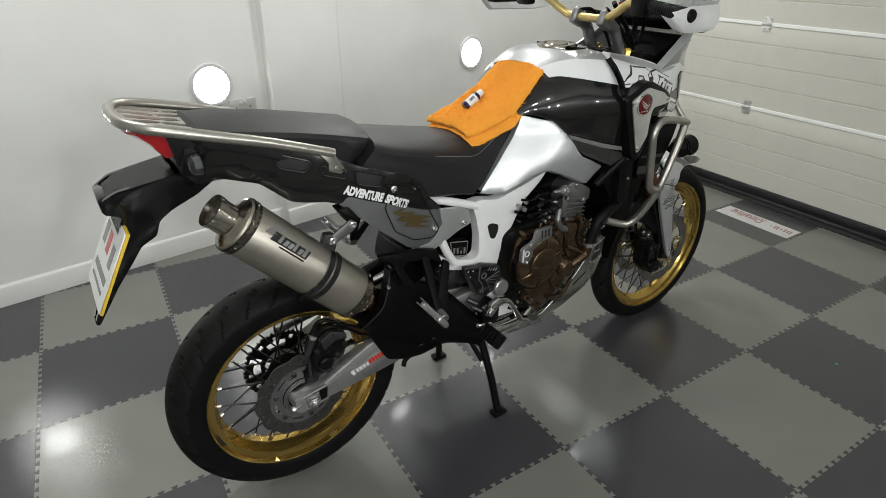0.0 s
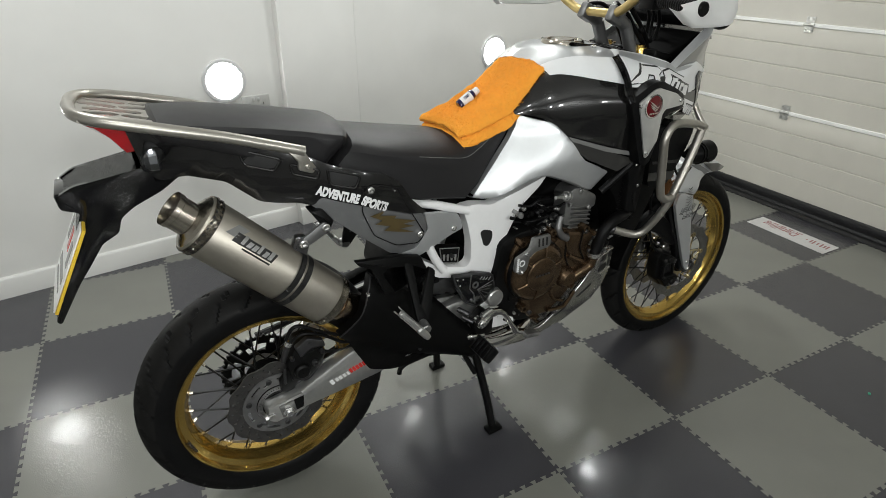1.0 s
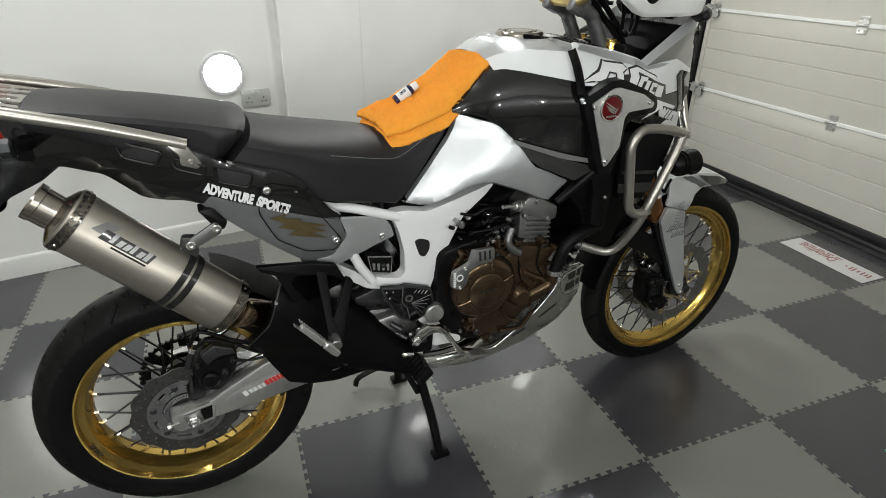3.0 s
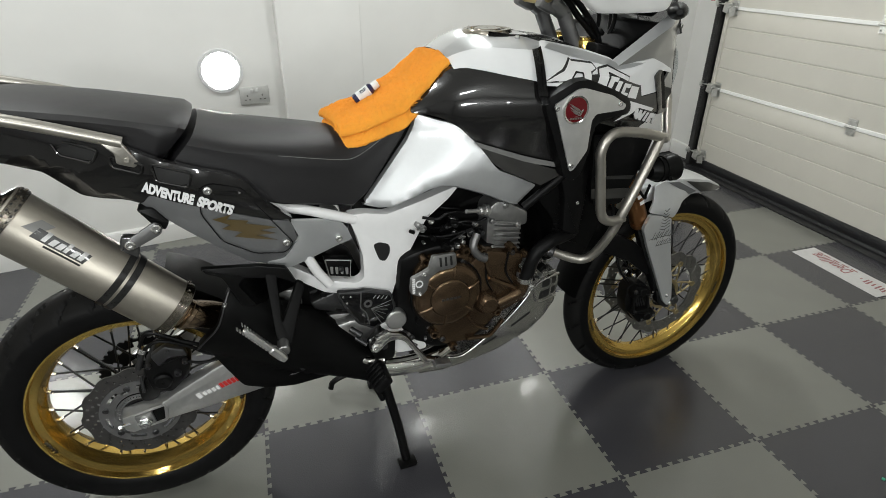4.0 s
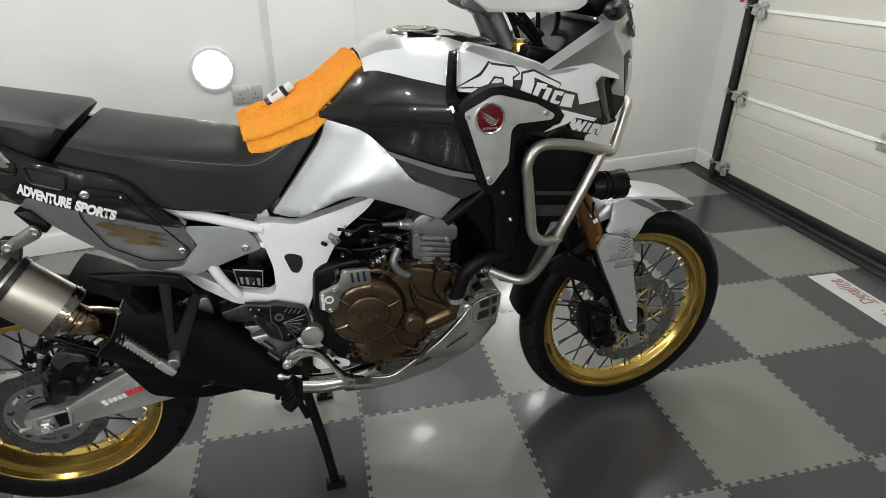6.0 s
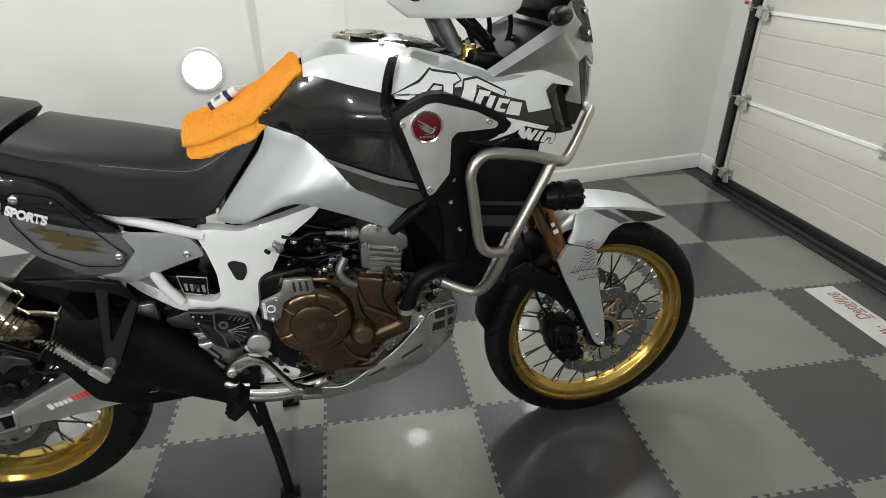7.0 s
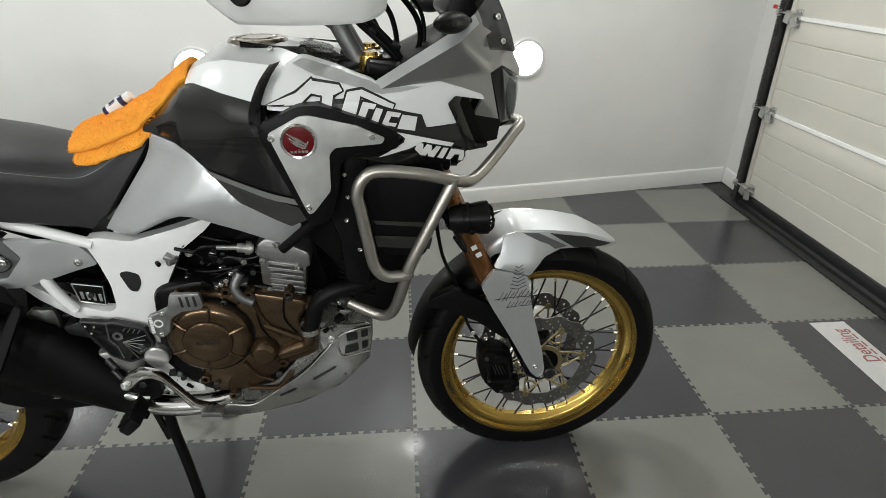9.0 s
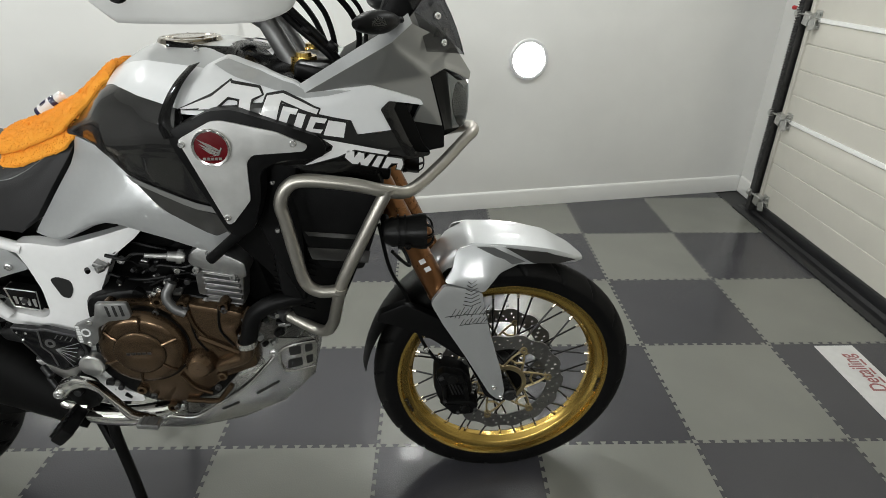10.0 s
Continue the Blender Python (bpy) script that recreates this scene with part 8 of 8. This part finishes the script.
# ---- handlebar, guards, grips ----
bm = bmesh.new()
tube(bm, [(1.005, -0.40, 1.325), (1.02, -0.30, 1.335), (1.045, -0.20, 1.338), (1.06, -0.135, 1.305), (1.065, -0.09, 1.287), (1.065, -0.02, 1.285), (1.065, 0.05, 1.287), (1.06, 0.095, 1.305), (1.045, 0.16, 1.338), (1.02, 0.26, 1.335), (1.005, 0.36, 1.325)], 0.0125, seg=14)
bar = part("handlebar", bm, GOLD_PALE, bike, "pale gold tapered handlebar")
for s in (-1, 1):
    cy0 = -0.034 + s * 0.056
    bm = bmesh.new()
    cyl(bm, (1.163, cy0, 1.165), (1.118, cy0, 1.252), 0.0195, 0.018, 18)
    cyl(bm, (1.118, cy0, 1.252), (1.075, cy0, 1.28), 0.018, 0.018, 18)
    box(bm, (1.073, cy0, 1.28), (0.052, 0.03, 0.046), pose(0, 0, 0, 0, 25), bev=0.008)
    rs = part("bar_clamp", bm, CARRIER, bar, "grey cast handlebar clamp")
    for dx in (-0.016, 0.016):
        bm = bmesh.new()
        bolt(bm, (1.082 + dx, cy0, 1.303 - dx * 0.5), (0.4, 0, 1), 0.005, 0.004)
        part("bolt", bm, STEEL, rs)
    ge = Vector((1.003, -0.02 + s * 0.385, 1.324))
    gi = Vector((1.020, -0.02 + s * 0.265, 1.334))
    bm = bmesh.new()
    tube(bm, [gi.lerp(ge, k / 48) for k in range(49)], lambda u: 0.0188 if round(u * 48) % 3 == 1 else 0.0176, seg=18, steps=1)
    gr = part("grip", bm, RUBBER, bar, "black ribbed rubber grip")
    bm = bmesh.new()
    cyl(bm, ge, ge + Vector((-0.002, s * 0.022, -0.001)), 0.0165, 0.0165, 20, ch=0.003)
    part("bar_end", bm, BLACK_METAL, gr)
    bm = bmesh.new()
    box(bm, gi + Vector((0.0, -s * 0.03, 0.0)), (0.045, 0.05, 0.05), bev=0.008)
    box(bm, gi + Vector((0.03, -s * 0.05, 0.01)), (0.05, 0.04, 0.03), bev=0.006)
    cyl(bm, gi + Vector((0.02, -s * 0.02, 0.0)), ge + Vector((0.075, -s * 0.03, -0.01)), 0.006)
    part("switchgear", bm, BLACK_PLASTIC, bar, "black switch block and lever")
    # hand guard: curved white shell with translucent top
    for name, z0, z1, mat, lab in (("hand_guard", 1.285, 1.345, WHITE_PLASTIC, "white plastic hand guard"), ("guard_deflector", 1.345, 1.42, LENS, "clear wind deflector")):
        bm = bmesh.new()
        path = [(0.942, 0.385), (0.99, 0.397), (1.05, 0.398), (1.11, 0.39), (1.165, 0.37), (1.205, 0.325), (1.205, 0.25), (1.16, 0.16)]
        loops = []
        sp_ = smooth_path([(a, b, 0) for a, b in path], 4)
        for i, p in enumerate(sp_):
            u = i / (len(sp_) - 1)
            zz0 = z0 + (0.034 * max(0, 1 - u * 7) - 0.006 * math.sin(u * math.pi) + 0.07 * max(0, u - 0.6) if z0 < 1.3 else 0)
            zz1 = z1 - 0.012 * max(0, 1 - u * 6)
            lip = [(p.x - 0.025 * u, -0.02 + s * (p.y - 0.03), zz0 + 0.006)] if z0 < 1.3 else []
            loops.append(lip + [(p.x + 0.004 * math.sin(v * math.pi) - (0.004 if v == 0 else 0) * u, -0.02 + s * (p.y + 0.006 * math.sin(v * math.pi) - (0.004 if v == 0 else 0)), zz0 + (zz1 - zz0) * v) for v in (0, 0.06, 0.15, 0.35, 0.6, 0.85, 1)])
        rings(bm, loops, close=False)
        bmesh.ops.solidify(bm, geom=bm.faces[:], thickness=0.005)
        part(name, bm, mat, bar, lab)
    # mirror
    bm = bmesh.new()
    cyl(bm, (1.05, -0.02 + s * 0.20, 1.345), (1.06, -0.02 + s * 0.235, 1.50), 0.006)
    part("mirror_stem", bm, BLACK_METAL, bar)
for r, pts in ((0.008, [(1.09, -0.07, 1.31), (1.134, -0.075, 1.28), (1.166, -0.075, 1.247), (1.206, -0.075, 1.21), (1.24, -0.07, 1.172), (1.25, -0.06, 1.12)]),
               (0.0075, [(1.10, -0.09, 1.33), (1.15, -0.085, 1.285), (1.185, -0.085, 1.25), (1.222, -0.08, 1.212), (1.25, -0.07, 1.17)]),
               (0.0055, [(1.14, -0.10, 1.335), (1.19, -0.09, 1.31), (1.222, -0.08, 1.275), (1.236, -0.07, 1.235), (1.24, -0.06, 1.19), (1.235, -0.06, 1.14)]),
               (0.006, [(1.15, -0.12, 1.36), (1.22, -0.10, 1.325), (1.262, -0.08, 1.285), (1.284, -0.07, 1.25), (1.289, -0.06, 1.215), (1.28, -0.05, 1.18)]),
               (0.0045, [(1.16, -0.06, 1.36), (1.24, -0.05, 1.32), (1.285, -0.04, 1.28), (1.30, -0.03, 1.24), (1.30, -0.03, 1.19)]),
               (0.006, [(1.07, 0.04, 1.30), (1.14, 0.03, 1.30), (1.19, 0.02, 1.25), (1.22, 0.0, 1.18), (1.23, 0.0, 1.12)])):
    bm = bmesh.new()
    tube(bm, pts, r, seg=10)
    part("cable", bm, BLACK_PLASTIC, bar, "black control cable")
for c, r in (((1.237, -0.075, 1.205), 0.011), ((1.19, -0.077, 1.235), 0.0105)):
    bm = bmesh.new()
    box(bm, c, (0.02, 0.03, 0.012), pose(0, 0, 0, 0, 40), bev=0.003)
    part("cable_clip", bm, BLACK_PLASTIC, bar)

BIKE = pose(-2.257, -0.104, 0, 0, 0, 3.2)
towel = thing("towel", BIKE @ pose(0.68, -0.03, 1.10), "folded fluffy orange microfibre towel lying on seat and tank", "towel")
TX, TZ = [0.53, 0.608, 0.704, 0.76, 0.80, 0.84], [0.998, 1.021, 1.068, 1.108, 1.139, 1.158]


def towel_top(x, y):
    u = (y + 0.005) / 0.085
    k = interp(x, [0.52, 0.6, 0.68, 0.75, 0.79, 0.83], [0.026, 0.025, 0.023, 0.021, 0.018, 0.012])
    n = 0.0035 * noise.noise(Vector((x * 30, y * 30, 1.0))) + 0.0018 * noise.noise(Vector((x * 110, y * 110, 3.0)))
    return interp(x, TX, TZ) - k * (0.2 * u ** 2 if u > 0 else 0.62 * abs(u) ** 3) + n


def towel_layer(x0, x1, ya, yb, lift, thick):
    """One folded layer as a puffy closed sheet."""
    bm = bmesh.new()
    nx, ny = 170, 110
    top, low = [], []
    for i in range(nx + 1):
        r1, r2 = [], []
        for j in range(ny + 1):
            u, v = i / nx, j / ny
            x = x0 + (x1 - x0) * u + 0.02 * (v - 0.5)
            y = ya + (yb + interp(x, [0.53, 0.6, 0.7, 0.81], [0.012, 0.002, -0.012, 0.0]) - ya) * v
            e = min(1, min(u, 1 - u) * (x1 - x0) / (thick * 0.6), min(v, 1 - v) * abs(yb - ya) / (thick * 0.6))
            h = thick * (0.5 + 0.5 * math.sqrt(max(0, 1 - (1 - e) ** 2)))
            z = towel_top(x, y) + lift + 0.0016 * noise.noise(Vector((x * 260, y * 260, lift * 90))) + 0.0009 * noise.noise(Vector((x * 520, y * 520, lift * 70)))
            r1.append(bm.verts.new((x - 0.68, y + 0.03, z + h - thick - 1.10)))
            r2.append(bm.verts.new((x - 0.68, y + 0.03, z - h - 1.10)))
        top.append(r1)
        low.append(r2)
    for i in range(nx):
        for j in range(ny):
            bm.faces.new((top[i][j], top[i + 1][j], top[i + 1][j + 1], top[i][j + 1]))
            bm.faces.new((low[i][j], low[i][j + 1], low[i + 1][j + 1], low[i + 1][j]))
    rim = [(i, 0) for i in range(nx)] + [(nx, j) for j in range(ny)] + [(i, ny) for i in range(nx, 0, -1)] + [(0, j) for j in range(ny, 0, -1)]
    for (a, b), (c, d) in zip(rim, rim[1:] + rim[:1]):
        bm.faces.new((top[a][b], low[a][b], low[c][d], top[c][d]))
    bmesh.ops.recalc_face_normals(bm, faces=bm.faces)
    return bm


def pile(src, count, seed):
    """Short tufts standing on a layer."""
    rnd = random.Random(seed)
    bm = bmesh.new()
    src.faces.ensure_lookup_table()
    faces = [f for f in src.faces if f.normal.z > -0.3 and f.calc_center_median().y < 0.09]
    for k in range(count):
        f = rnd.choice(faces)
        c = f.calc_center_median() + Vector((rnd.uniform(-1, 1), rnd.uniform(-1, 1), rnd.uniform(-1, 1))) * 0.002
        n = (f.normal + Vector((rnd.uniform(-1, 1), rnd.uniform(-1, 1), rnd.uniform(-1, 1))) * 0.45).normalized()
        u, v = basis(n)
        r, h = rnd.uniform(0.0011, 0.0018), rnd.uniform(0.0012, 0.0024)
        if f.normal.z > 0.5:
            r, h = r * 1.6, h * 0.4
        a = [bm.verts.new(c + (u * math.cos(t) + v * math.sin(t)) * r) for t in (0, 2.1, 4.2)]
        tip = bm.verts.new(c + n * h + u * rnd.uniform(-1, 1) * 0.002)
        for i in range(3):
            bm.faces.new((a[i], a[(i + 1) % 3], tip))
    return bm


for lift, dx, near, seed in ((0.040, 0.0, -0.110, 1), (0.015, 0.006, -0.117, 2)):
    src = towel_layer(0.538 + dx, 0.804 + dx, 0.075, near, lift, 0.025)
    tufts = pile(src, 12000, seed)
    lay = part("layer", src, TOWEL, towel, "orange folded towel layer")
    tagged(part("nap", tufts, TOWEL, lay), kind="stuff")

bottle = thing("bottle", BIKE @ Matrix.Translation((0.633, -0.012, 1.083)) @ Matrix.Rotation(radians(-3), 4, "Z") @ Matrix.Rotation(radians(90 - 33), 4, "Y") @ Matrix.Diagonal((0.92, 0.92, 0.92, 1)), "small dark blue bottle with white label and cap", "bottle")
bm = bmesh.new()
lathe(bm, [(-0.036, 0.001), (-0.036, 0.012), (-0.034, 0.0145), (0.018, 0.0145), (0.023, 0.011), (0.024, 0.001)], (0, 0, 0), 28, axis="z")
part("body", bm, BOTTLE_BLUE, bottle, "dark blue bottle body")
bm = bmesh.new()
lathe(bm, [(-0.024, 0.0142), (-0.024, 0.0149), (0.012, 0.0149), (0.012, 0.0142)], (0, 0, 0), 28, axis="z")
part("label", bm, PAPER, bottle, "white paper label")
bm = bmesh.new()
for k in range(4):
    t = radians(-150 + k * 9)
    box(bm, (0.0152 * math.cos(t), 0.0152 * math.sin(t), -0.004), (0.0008, 0.0012, 0.02 - 0.004 * (k % 2)), Matrix.Rotation(t, 4, "Z"))
part("label_bars", bm, BOTTLE_BLUE, bottle, smooth=False)
bm = bmesh.new()
lathe(bm, [(0.023, 0.001), (0.023, 0.010), (0.025, 0.0112), (0.039, 0.0105), (0.041, 0.009), (0.041, 0.001)], (0, 0, 0), 28, axis="z")
part("cap", bm, WHITE_PLASTIC, bottle, "white screw cap")

# ---- sign strip on the floor ----
sign = thing("floor_sign", pose(0.745, 0.247, 0.0), "white floor strip with dark red lettering beside garage door", "sign")
bm = bmesh.new()
box(bm, (0, 0, 0.0013), (0.152, 0.466, 0.0022), bev=0.0005, seg=1)
part("strip", bm, SIGN_GREY, sign)
tm = Matrix.Translation((0.012, 0.075, 0.0028)) @ Matrix.Rotation(radians(90), 4, "Z")
letters("Detailing", 0.082, tm, SIGN_RED, sign, "lettering", 0.0002, 0.0008, 0.72)
bm = bmesh.new()
for y, h in ((-0.205, 0.05), (-0.19, 0.036), (-0.172, 0.05), (-0.15, 0.03), (-0.128, 0.05), (-0.112, 0.044), (-0.088, 0.012)):
    box(bm, (0.012, y, 0.0028), (h, 0.008, 0.0006), pose(0, 0, 0, 0, 0, 8))
part("lettering_bars", bm, SIGN_RED, sign, smooth=False)
bm = bmesh.new()
for y in (-0.02, 0.03, 0.08, 0.13):
    box(bm, (0.05, y, 0.0028), (0.008, 0.035, 0.0006))
part("lettering_bars", bm, SIGN_RED, sign, smooth=False)

# ---- a small fleck on the floor ----
fleck = bmesh.new()
box(fleck, (0, 0, 0.002), (0.012, 0.009, 0.004), pose(0, 0, 0, 0, 0, 30), bev=0.0015, seg=1)
fleck = part("fleck", fleck, GREEN)
fleck.matrix_world = pose(-0.265, -0.741, 0)
tagged(fleck, "tiny green scrap lying on floor tile", "scrap")

# ---- floor tiles, 0.5 m, with interlocking edges ----
SIZE, TEETH, DEPTH, GAP = 0.5, 13, 0.0062, 0.0006


def tile_mesh(name, mat):
    """A square core with dovetailed tongues that fill the gaps of the next tile."""
    p, d, g = SIZE / TEETH, DEPTH, GAP
    quads = [[(d, d), (SIZE - d, d), (SIZE - d, SIZE - d), (d, SIZE - d)], [(-d + g, -d + g), (d, -d + g), (d, d), (-d + g, d)]]
    for k in range(TEETH + 1):
        lo = [((k - 0.44) * p + g, -d + g), ((k + 0.30) * p - g, -d + g), ((k + 0.16) * p - g, d), ((k - 0.30) * p + g, d)]
        lo = [(min(max(u, d), SIZE - d - g), v) for u, v in lo]
        if lo[1][0] - lo[0][0] > 0.002:
            quads += [lo, [(v, u) for u, v in lo[::-1]]]
        if k < TEETH:
            hi = [((k + 0.30) * p + g, -d), ((k + 0.56) * p - g, -d), ((k + 0.70) * p - g, d - g), ((k + 0.16) * p + g, d - g)]
            hi = [(min(max(u, d + g), SIZE - d - g), SIZE + v) for u, v in hi]
            quads += [hi, [(v, u) for u, v in hi[::-1]]]
    bm = bmesh.new()
    for q in quads:
        rings(bm, [[(x, y, -0.007) for x, y in q], [(x, y, 0.0) for x, y in q]])
    bmesh.ops.recalc_face_normals(bm, faces=bm.faces)
    bmesh.ops.delete(bm, geom=[f for f in bm.faces if f.normal.z < -0.5], context="FACES_ONLY")
    me = bpy.data.meshes.new(name)
    bm.to_mesh(me)
    bm.free()
    me.materials.append(mat)
    return me


bm = bmesh.new()
box(bm, (-1.7, -0.9, -0.06), (7.4, 7.6, 0.1))
floor = tagged(part("floor", bm, SUBFLOOR, None, "", smooth=False), "checkered light and dark grey interlocking garage floor tiles", "floor", "", "structure")
meshes = (tile_mesh("tile_light", TILE_LIGHT), tile_mesh("tile_dark", TILE_DARK))
for i in range(-9, 2):
    for j in range(-8, 5):
        if j * SIZE > wall_y(i * SIZE + SIZE):
            continue
        o = new("tile", meshes[(i + j) % 2])
        o.parent = floor
        o.matrix_basis = Matrix.Translation((i * SIZE, j * SIZE, 0))
